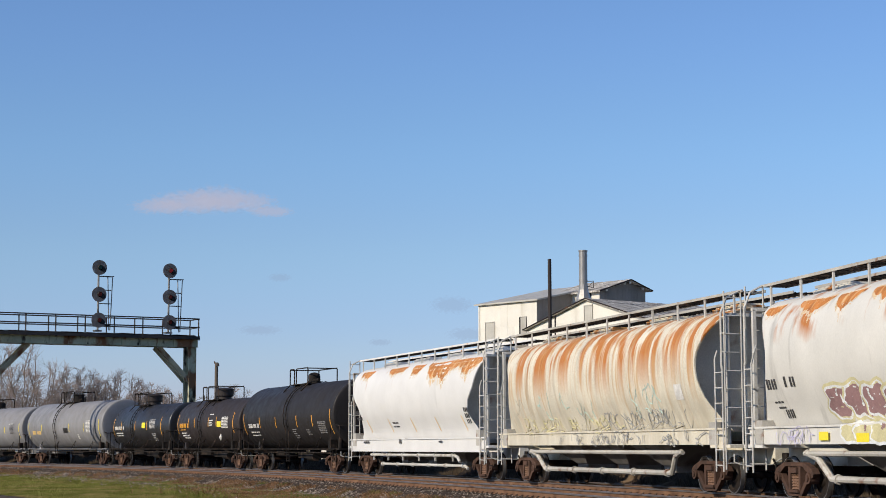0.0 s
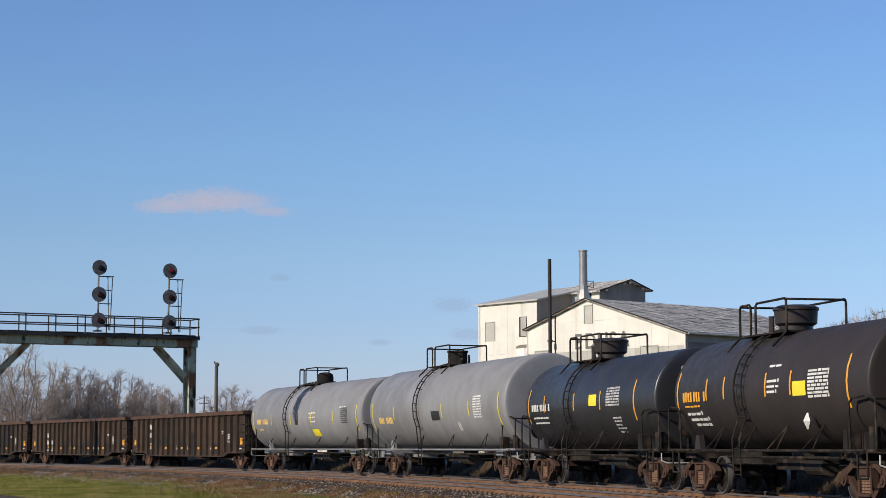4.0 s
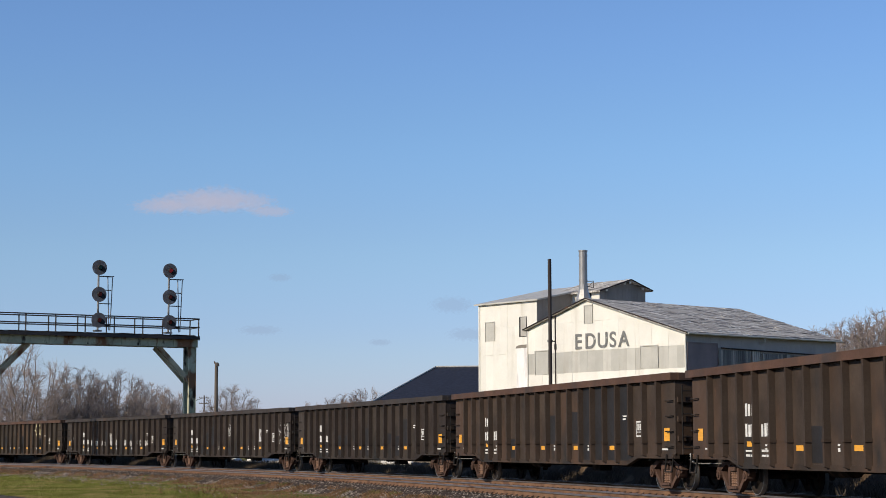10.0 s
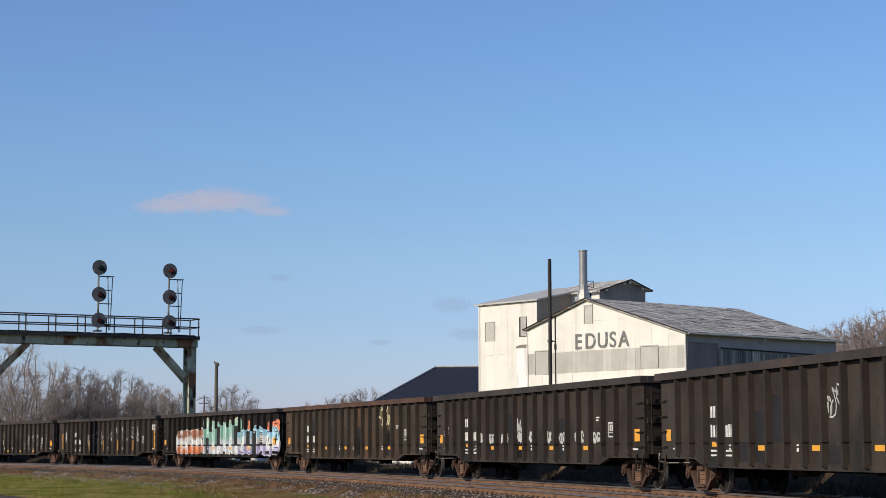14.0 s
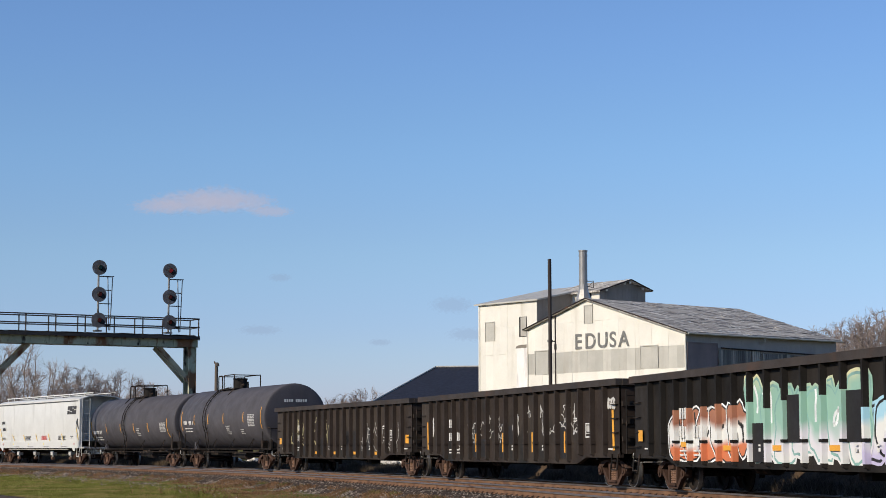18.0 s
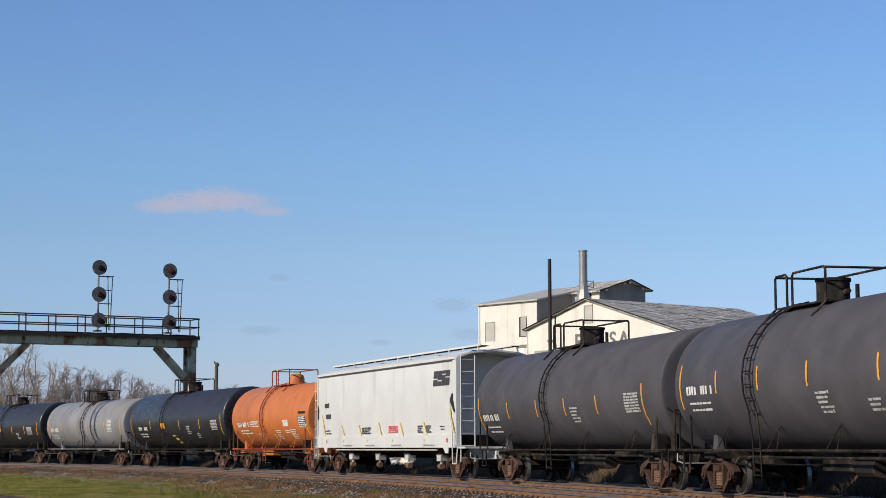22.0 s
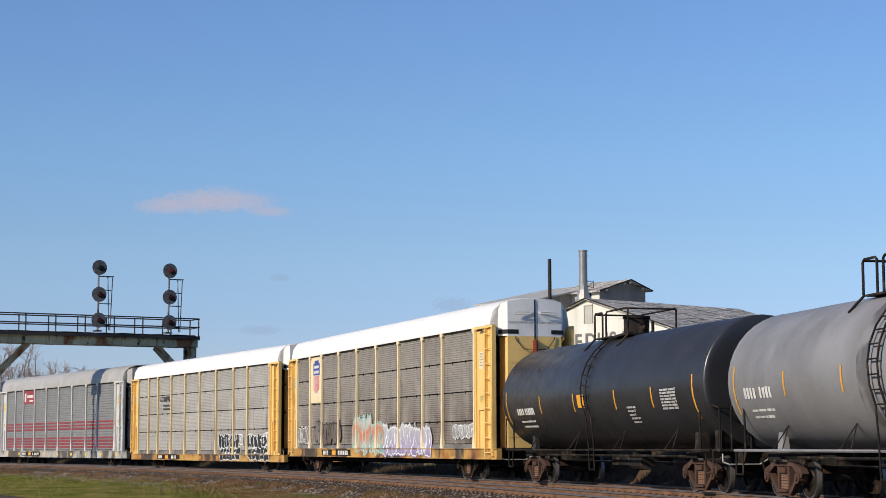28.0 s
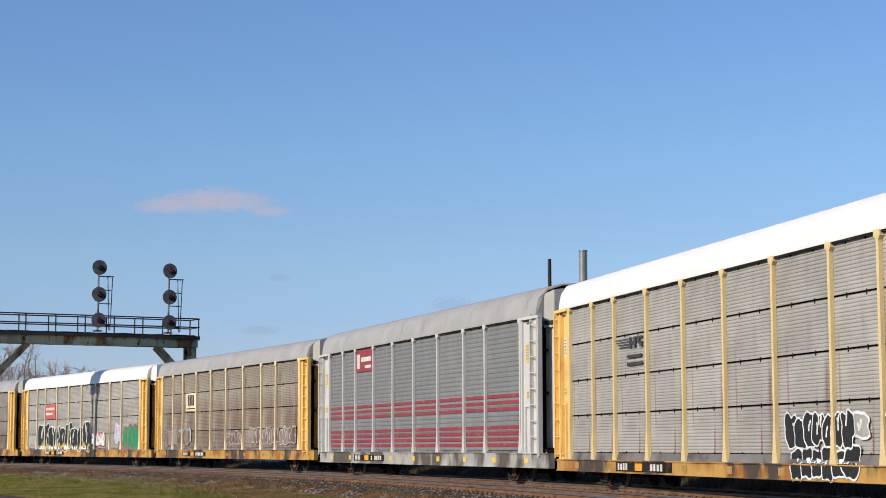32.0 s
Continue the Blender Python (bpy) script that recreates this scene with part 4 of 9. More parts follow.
    bm = bmesh.new()
    tube(bm, (x + 0.38, y, GROUND - 0.2), (x + 0.38, y, 10.7), 0.055, n=8)
    path(bm, [(x, y, 8.8), (x + 0.38, y, 8.8)], 0.05)
    path(bm, [(x, y, 10.6), (x + 0.38, y, 10.6)], 0.05)
    tube(bm, (x + 0.38, y, 8.2), (x + 0.38, y, 8.6), 0.09, n=8)
    part("side_pipe", bm, "dark_pipe", p)

    h = thing("dark_roofed_building", "long building with a dark blue-black metal roof", "building")
    d = 205.0
    X = lambda px: (px - 784) / 3200 * d
    Z = lambda py: (791 - py) / 3200 * d + 1.16
    xl, xr, xm = X(640), X(905), X(770)
    bm = bmesh.new()
    box(bm, xl + 0.6, xr + 14, d + 0.5, d + 27.5, GROUND - 0.1, Z(722))
    part("wall", bm, "wall_grey_shade", h)
    bm = bmesh.new()
    ze, zt = Z(722), Z(651)
    run = xm - xl
    v = [(xl, d, ze), (xr + 15, d, ze), (xr + 15, d + 28, ze), (xl, d + 28, ze), (xm, d + 14, zt * 1.06), (xr + 15, d + 14, zt * 1.075)]
    vv = [bm.verts.new(q) for q in v]
    for q in ((0, 1, 5, 4), (2, 3, 4, 5), (3, 0, 4), (1, 2, 5), (3, 2, 1, 0)):
        bm.faces.new([vv[i] for i in q])
    part("roof", bm, "dark_roof", h)
    bm = bmesh.new()
    path(bm, [(xm, d + 14, zt * 1.06 + 0.05), (xr + 15, d + 14, zt * 1.075 + 0.05)], 0.12)
    path(bm, [(xm, d + 14, zt * 1.06 + 0.05), (xl, d, ze + 0.05)], 0.10)
    part("ridge_cap", bm, "wall_pale", h)


# ---- bare trees ----
def grow_tree(seed, height, wide, foot, limbs, boughs, twigs):
    """A bare tree: limbs that fan out to a rounded crown, boughs along each limb, thin twigs along each bough.
    wide: width of the crown over the height; foot: where the crown begins, as a share of the height."""
    rng = random.Random(seed)
    segs = ([], [])
    mid, half = height * (1 + foot) / 2, height * (1 - foot) / 2
    fork = height * max(0.10, foot * 0.8)

    def curve(lot, p, q, r0, r1, n, sides, sag):
        """A wavering branch from p to q; returns its points."""
        pts = [p]
        for i in range(1, n + 1):
            k = i / n
            v = p.lerp(q, k) + Vector((0, 0, -sag * math.sin(math.pi * k))) + Vector((rng.gauss(0, 1), rng.gauss(0, 1), rng.gauss(0, 0.6))) * ((q - p).length * 0.035 * (k < 1))
            segs[lot].append((pts[-1], v, r0 + (r1 - r0) * (i - 1) / n, r0 + (r1 - r0) * k, sides))
            pts.append(v)
        return pts

    def on_crown(a, up, share):
        """A point in the crown at a bearing and a height angle."""
        return Vector((math.cos(a) * math.cos(up) * wide * height / 2, math.sin(a) * math.cos(up) * wide * height / 2, half * math.sin(up))) * share + Vector((0, 0, mid))
    def inside(v, most):
        """The point, drawn back to the rounded outline of the crown."""
        q = v - Vector((0, 0, mid))
        r = math.sqrt((q.x * q.x + q.y * q.y) / (wide * height / 2) ** 2 + (q.z / half) ** 2)
        return Vector((0, 0, mid)) + q * (min(r, most * rng.uniform(0.93, 1.04)) / max(r, 1e-6))
    stem = curve(0, Vector((0, 0, -0.1)), Vector((rng.gauss(0, 0.1), rng.gauss(0, 0.1), fork)), height * 0.020, height * 0.015, 3, 7, 0)
    for i in range(limbs):
        a, up = i * 2.4 + rng.uniform(-0.3, 0.3), math.asin(max(-0.3, min(1, -0.25 + 1.25 * (i + 0.5) / limbs + rng.uniform(-0.1, 0.1))))
        tip = on_crown(a, up, rng.uniform(0.84, 0.95))
        base = stem[-1] if i % 3 else stem[-2]
        limb = curve(0, base, tip, height * 0.0085, height * 0.002, 6, 5, (tip - base).length * 0.10)
        for j in range(boughs):
            k = rng.uniform(0.25, 1.0)
            p = limb[min(5, int(k * 6))].lerp(limb[min(6, int(k * 6) + 1)], rng.random())
            out = Vector((p.x, p.y, (p.z - mid) * 0.6 + height * 0.10)).normalized()
            d = ((tip - base).normalized() * 0.7 + out * 0.35 + Vector((rng.gauss(0, 0.6), rng.gauss(0, 0.6), rng.gauss(0.0, 0.5)))).normalized()
            reach = height * rng.uniform(0.08, 0.19) * (1.15 - 0.5 * k)
            bough = curve(1, p, inside(p + d * reach, 0.98), height * 0.0021, height * 0.0010, 3, 3, -reach * 0.06)
            for m in range(twigs):
                q = bough[rng.randint(0, 2)].lerp(bough[rng.randint(1, 3)], rng.random())
                t = (d + Vector((rng.gauss(0, 0.5), rng.gauss(0, 0.6), rng.gauss(0.1, 0.5)))).normalized() * height * rng.uniform(0.04, 0.095)
                curve(1, q, inside(q + t, 1.02), height * 0.0011, height * 0.0007, 1, 3, 0)
    out = []
    for k, (name, mt) in enumerate((("trunk", "bark"), ("crown", "twig"))):
        verts, faces = [], []
        for a, b, r0, r1, n in segs[k]:
            z = (b - a).normalized()
            x = z.orthogonal().normalized()
            y = z.cross(x)
            i0 = len(verts)
            for c, r in ((a, r0), (b, r1)):
                for j in range(n):
                    t = 2 * math.pi * j / n
                    verts.append(tuple(c + x * (r * math.cos(t)) + y * (r * math.sin(t))))
            for j in range(n):
                faces.append((i0 + j, i0 + (j + 1) % n, i0 + n + (j + 1) % n, i0 + n + j))
        me = bpy.data.meshes.new(name)
        me.from_pydata(verts, [], faces)
        me.materials.append(M[mt])
        out.append(me)
    tall = max(b.z for _, b, _, _, _ in segs[1])
    for me in out:
        me.transform(Matrix.Diagonal((1, 1, height * 1.03 / tall, 1)))
    return out


def build_trees():
    # round dense crowns, tall open crowns, low thicket
    kinds = [grow_tree(11, 10.0, 0.86, 0.02, 70, 20, 10), grow_tree(23, 10.0, 0.94, 0.0, 72, 20, 10), grow_tree(37, 10.0, 0.72, 0.12, 20, 18, 9), grow_tree(51, 10.0, 0.80, 0.10, 28, 22, 11),
             grow_tree(67, 10.0, 1.5, 0.0, 26, 18, 10)]

    def plant(px, top, d, k, wide=1.0, label="bare grey-brown tree in late autumn"):
        u = (px - 784) / 3200
        z = (791 - top) / 3200 * d + 1.16 - GROUND
        s = z / 10.0
        t = thing("bare_tree", label, "tree", "bare trees", at=pose(u * d, d, GROUND, 0, 0, random.uniform(0, 360)) @ Matrix.Diagonal((s * wide, s * wide, s, 1)))
        part("trunk", kinds[k][0], None, t)
        part("crown", kinds[k][1], None, t)
    for px, top, d, k, w in ((-22, 596, 205, 2, 0.95), (50, 600, 200, 2, 1.05), (96, 640, 208, 2, 0.9), (143, 650, 214, 0, 0.92), (212, 655, 212, 1, 0.92), (268, 678, 230, 0, 1.0),
                             (300, 690, 236, 1, 0.9), (100, 700, 240, 4, 0.8), (182, 700, 245, 4, 0.8), (240, 704, 245, 4, 0.8), (20, 705, 240, 4, 0.8), (322, 712, 250, 4, 0.7)):
        plant(px, top, d, k, w)
    plant(412, 682, 260, 3, 1.1, "small bare tree beside a wooden pole")
    for px, top, k in ((545, 712, 4), (575, 706, 4), (608, 698, 0), (638, 690, 3), (655, 686, 2), (500, 722, 4), (460, 724, 4), (395, 716, 4)):
        plant(px, top, 420, k, 0.9, "distant bare tree against the sky")
    for px, top, d, k, w in ((1448, 584, 190, 0, 0.8), (1484, 578, 195, 3, 1.0), (1520, 566, 188, 3, 1.0), (1552, 552, 180, 0, 1.0), (1590, 552, 182, 1, 1.0), (1530, 590, 200, 4, 0.8), (1620, 540, 185, 2, 1.1), (1465, 605, 198, 4, 0.6)):
        plant(px, top, d, k, w)


def build_poles():
    def pole(px, top, d, r, arms):
        x = (px - 784) / 3200 * d
        z = (791 - top) / 3200 * d + 1.16
        p = thing("utility_pole", "weathered wooden utility pole" + (" with crossarms" if arms else " with a cap fitting"), "utility pole", at=pose(x, d, 0))
        bm = bmesh.new()
        tube(bm, (0, 0, GROUND - 0.2), (0, 0, z), r * 1.2, r, n=10)
        part("shaft", bm, "timber", p)
        for dz, w in arms:
            bm = bmesh.new()
            box(bm, -w, w, -0.08, 0.08, z - dz - 0.08, z - dz + 0.08)
            for k in (-0.9, -0.45, 0.45, 0.9):
                tube(bm, (k * w, 0, z - dz), (k * w, 0, z - dz + 0.3), 0.05)
            part("crossarm", bm, "timber", p)
        if not arms:
            bm = bmesh.new()
            tube(bm, (0.05, 0, z - 0.35), (0.05, 0, z - 0.05), 0.24, 0.18, n=10)
            tube(bm, (-0.18, 0, z - 0.1), (-0.18, 0, z + 0.12), 0.06)
            part("cap_fitting", bm, "timber", p)
    pole(383, 642, 172, 0.16, ())
    pole(362, 700, 430, 0.16, ((0.6, 1.2), (1.9, 1.2)))
    bm = bmesh.new()
    for k in (-1.1, 0.5, 1.1):
        pts = []
        for i in range(17):
            q = i / 16
            px = 180 + (362 - 180) * q
            d = 430
            pts.append(((px - 784) / 3200 * d + k * 0.2, d, (791 - 706) / 3200 * d + 1.16 - 2.2 * (1 - (2 * q - 1) ** 2) + 0.3))
        path(bm, pts, 0.02, 4)
    tagged(new("overhead_wire", mesh_of("overhead_wire", bm, "gantry_dark")), "thin dark overhead wires hung from a far pole", "wire")


def bank_height(s, off):
    """Height of the cinder bank beyond the far track."""
    z = float(np.interp(off, [4.4, 5.0, 5.7, 6.4, 7.2, 9.0, 12.0, 17.0], [-0.45, -0.25, 0.0, 0.2, 0.32, 0.36, 0.25, GROUND - 0.1]))
    q = s - (13 - off) * 2.3
    rise = 0.62 * min(1, max(0, (q + 30) / 4))
    dip = 0.28 * max(0, 1 - max(0, abs(q + 36.5) - 5) / 3) + 0.28 * max(0, 1 - max(0, abs(q + 59.5) - 4) / 3)
    return z + (rise if 6 < off < 16 else 0) - dip * min(1, max(0, (off - 4.5) / 2.5)) + (0.10 - 0.2 * dip) * noise.noise((s * 0.35, off * 0.8, 5)) * (1 if 4.5 < off < 16 else 0)


def build_rubble():
    """A low broken concrete edge and pale heaps beyond the far track."""
    rng = random.Random(9)
    bm = bmesh.new()
    rings = []
    for i in range(150):
        s = -140 + i * 1.4
        ring = []
        for off in (4.4, 5.0, 5.7, 6.4, 7.2, 8.0, 9.0, 10.5, 12.0, 17.0):
            x, y, _ = line(s, off + 0.25 * noise.noise((s * 0.4, off, 0)))
            ring.append((x, y, bank_height(s, off)))
        rings.append(ring)
    loft(bm, rings, closed=False)
    tagged(new("cinder_bank", mesh_of("cinder_bank", bm, "earth", True)), "dark cinder and rubble bank beyond the tracks", "bank", kind="structure")

    def heap(s, off, w, h, material, label):
        x, y, a = line(s, off)
        bm = bmesh.new()
        bmesh.ops.create_icosphere(bm, subdivisions=3, radius=1)
        for v in bm.verts:
            n = noise.noise(v.co * 2.1 + Vector((s, off, 0)))
            v.co = Vector((v.co.x * w * (1 + 0.3 * n), v.co.y * w * 0.5 * (1 + 0.3 * n), max(v.co.z, -0.2) * h * (1 + 0.5 * n)))
        ob = new("earth_mound", mesh_of("earth_mound", bm, material))
        ob.matrix_basis = pose(x, y, GROUND, 0, 0, math.degrees(a))
        tagged(ob, label, "mound")
    for i in range(7):
        s = -100 + i * 19 + rng.uniform(-2, 2)
        heap(s, 9.5 + rng.uniform(-0.6, 2.2), rng.uniform(1.5, 3.0), rng.uniform(1.7, 2.1), "gravel" if i % 3 else "concrete", "low mound of grey rubble beyond the tracks")

    # broken pale concrete in the sun behind the bank
    for k, (s0, s1, top) in enumerate(((-63.0, -55.5, 0.45), (-40.5, -31.5, 0.48))):
        heap_ob = thing("concrete_rubble", "pale broken concrete slabs lying in the sun beyond the bank", "rubble")
        for i in range(26):
            s = rng.uniform(s0, s1)
            x, y, a = line(s, 13.0 + rng.uniform(-0.8, 0.8))
            bm = bmesh.new()
            w, d = rng.uniform(0.3, 0.8), rng.uniform(0.2, 0.5)
            vs = [[(-w, -d), (w * 0.8, -d * rng.uniform(0.6, 1)), (w, d * 0.7), (-w * 0.7, d)]]
            loft(bm, [[(px, py, -1.1) for px, py in vs[0]], [(px * 0.8, py * 0.8, rng.uniform(-0.18, 0.0)) for px, py in vs[0]]], caps=True)
            part("slab_piece", bm, "concrete", heap_ob, at=pose(x, y, top + rng.uniform(-0.25, 0.05), rng.uniform(-8, 8), rng.uniform(-8, 8), math.degrees(a) + rng.uniform(-40, 40)))


# ---- rolling stock: x runs forward along the car, the camera's side is -y, z up from the rail heads ----
CARS = []


def car(name, label, front, rear, pivots, group=""):
    """A car between two coupling points of the train, which are its arc lengths at 16 s."""
    c = thing(name, label, "railway car", group or "train")
    CARS.append((c, (front + rear) / 2, pivots))
    return c, front - rear


def bogie(parent, x, r=0.457, cast="truck"):
    def bolster(bm):
        box(bm, -0.26, 0.26, -1.05, 1.05, 0.54, 0.72)
        tube(bm, (0, 0, 0.75), (0, 0, 0.95), 0.3, n=12)

    def frame_side(bm):
        slab(bm, [(-1.14, 0.55), (-1.02, 0.66), (-0.56, 0.80), (0.56, 0.80), (1.02, 0.66), (1.14, 0.55), (1.06, 0.46), (0.86, 0.47), (0.80, 0.56),
                  (0.50, 0.71), (-0.50, 0.71), (-0.80, 0.56), (-0.86, 0.47), (-1.06, 0.46)], -0.09, 0.07)
        slab(bm, [(-0.84, 0.46), (-0.76, 0.54), (-0.30, 0.15), (0.30, 0.15), (0.76, 0.54), (0.84, 0.46), (0.36, 0.05), (-0.36, 0.05)], -0.07, 0.05)
        box(bm, -0.21, 0.21, -0.12, 0.05, 0.56, 0.68)
        box(bm, -0.30, 0.30, -0.13, 0.06, 0.13, 0.19)
        for k in (-1, 1):
            slab(bm, [(k * 0.24, 0.15), (k * 0.33, 0.15), (k * 0.36, 0.70), (k * 0.24, 0.70)], -0.075, 0.06)
            tube(bm, (k * 0.89, -0.13, 0.457), (k * 0.89, 0.1, 0.457), 0.13, n=12)
            tube(bm, (k * 0.89, -0.16, 0.457), (k * 0.89, -0.13, 0.457), 0.07, n=8)

    def springs(bm):
        rings = []
        for i in range(6):
            z = 0.19 + i * 0.062
            rings += [(0.050, z), (0.072, z + 0.012), (0.072, z + 0.038), (0.050, z + 0.05)]
        loft(bm, [[(q * math.cos(a * math.pi / 4), q * math.sin(a * math.pi / 4), z) for a in range(8)] for q, z in rings])

    def wheel(bm):
        prof = [(-0.07, 0.08), (-0.07, 0.16), (-0.02, 0.20), (-0.02, r - 0.10), (-0.065, r - 0.07), (-0.065, r - 0.005), (0.045, r), (0.05, r + 0.028), (0.07, r + 0.02), (0.07, r - 0.08), (0.02, r - 0.12), (0.02, 0.18), (0.07, 0.14), (0.07, 0.08)]
        loft(bm, [[(q * math.cos(i * math.pi / 14), y, q * math.sin(i * math.pi / 14)) for i in range(28)] for y, q in prof])

    def rim(bm):
        loft(bm, [[(q * math.cos(i * math.pi / 14), y, q * math.sin(i * math.pi / 14)) for i in range(28)] for y, q in ((-0.067, r - 0.014), (-0.068, r + 0.002), (0.04, r + 0.005))])

    def axle(bm):
        tube(bm, (0, -1.0, 0), (0, 1.0, 0), 0.08, n=10)
    k = "%.2f" % r
    b = part("bogie", shared(cast + "bogie", bolster, cast), None, parent, "rusty cast-steel bogie", at=pose(x, 0, 0))
    for side in (-1, 1):
        part("side_frame", shared(cast + "side_frame", frame_side, cast), None, b, at=pose(0, side * 1.0, 0, 0, 0, 0 if side < 0 else 180))
        for d in (-0.15, 0, 0.15):
            part("spring", shared("coil_spring", springs, "spring", True), None, b, at=pose(d, side * 1.0, 0))
    for e in (-0.89, 0.89):
        part("axle", shared("axle", axle, "under"), None, b, at=pose(e, 0, r))
        for side in (-1, 1):
            w = part("wheel", shared("wheel" + k, wheel, "wheel", True), None, b, at=pose(e, side * 0.76, r, 0, 0, 0 if side < 0 else 180))
            part("tread", shared("tread" + k, rim, "tread", True), None, w)
    return b


def coupler(parent, x, s):
    def build(bm):
        box(bm, -0.75, 0.05, -0.09, 0.09, 0.76, 0.94)
        box(bm, 0.0, 0.26, -0.16, 0.14, 0.72, 1.0)
    def hose(bm):
        path(bm, [(-0.1, -0.34, 0.85), (0.02, -0.34, 0.72), (0.1, -0.32, 0.45), (0.22, -0.25, 0.33), (0.36, -0.2, 0.33)], 0.03)

    def lever(bm):
        path(bm, [(-0.12, -1.35, 0.98), (-0.12, -1.35, 0.78), (-0.08, -1.2, 0.72), (-0.06, -0.4, 0.72), (0.0, -0.1, 0.9)], 0.018)
    m = pose(x, 0, 0, 0, 0, 0 if s > 0 else 180)
    part("air_hose", shared("air_hose", hose, "under"), None, parent, at=m)
    part("cut_lever", shared("cut_lever", lever, "trim"), None, parent, at=m)
    part("coupler", shared("coupler", build, "under"), None, parent, at=pose(x, 0, 0, 0, 0, 0 if s > 0 else 180))


def decal(bm, x0, x1, z0, z1, surf, off=0.010):
    """A painted patch that follows the side: surf(z) gives the half width."""
    n = 4 if surf else 1
    prev = None
    for i in range(n + 1):
        z = z0 + (z1 - z0) * i / n
        y = -surf(z) - off
        cur = (bm.verts.new((x0, y, z)), bm.verts.new((x1, y, z)))
        if prev:
            bm.faces.new((prev[0], prev[1], cur[1], cur[0]))
        prev = cur


def lettering(parent, rows, surf, material="white", name="lettering", seed=0, label=""):
    """Blocks of worn lettering as bars: rows of (x, z, height, characters, width of one)."""
    rng = random.Random(seed)
    for x, z, h, n, w in rows:
        bm = bmesh.new()
        i = 0
        while i < n:
            # small print runs together into words, large characters stand apart
            m = min(n - i, rng.randint(2, 5)) if h < 0.15 else 1
            if not (m == 1 and n > 4 and rng.random() < 0.1):
                decal(bm, x + i * w, x + (i + m) * w - w * (0.42 if m > 1 else rng.uniform(0.2, 0.4)), z, z + h * (rng.uniform(0.6, 0.75) if m > 1 else rng.uniform(0.9, 1.0)), surf)
            i += m
        part(name, bm, material, parent, label, kind="stuff")


def tape(parent, x0, x1, z0, z1, surf, material, label="", name="reflector", off=0.012, slant=0.0):
    """One painted or taped patch, leaning by slant from foot to top."""
    bm = bmesh.new()
    n = 4
    prev = None
    for i in range(n + 1):
        z = z0 + (z1 - z0) * i / n
        y = -surf(z) - off
        cur = (bm.verts.new((x0 + slant * i / n, y, z)), bm.verts.new((x1 + slant * i / n, y, z)))
        if prev:
            bm.faces.new((prev[0], prev[1], cur[1], cur[0]))
        prev = cur
    return part(name, bm, material, parent, label)


def flat(y):
    return lambda z: y


def rung(parent, w, at, material, turn=0):
    """One rung of a ladder, centred on a point."""
    me = shared("rung%.2f_%s" % (w, material), lambda bm: tube(bm, (-w / 2, 0, 0), (w / 2, 0, 0), 0.0175, n=6), material)
    part("rung", me, None, parent, at=pose(*at, 0, 0, turn))


def ladder(parent, x, w, z0, z1, y, material, axis="x", n=7, at_x=None):
    """A ladder on a side (axis x) or on an end (axis y, standing at at_x)."""
    bm = bmesh.new()
    P = (lambda t, z: (x + t, y, z)) if axis == "x" else (lambda t, z: (at_x, y + t, z))
    for t in (-w / 2, w / 2):
        path(bm, [P(t, z0), P(t, z1)], 0.022)
    stiles = part("ladder", bm, material, parent)
    for i in range(n):
        rung(stiles, w, P(0, z0 + 0.15 + (z1 - z0 - 0.3) * i / (n - 1)), material, 0 if axis == "x" else 90)
    return stiles


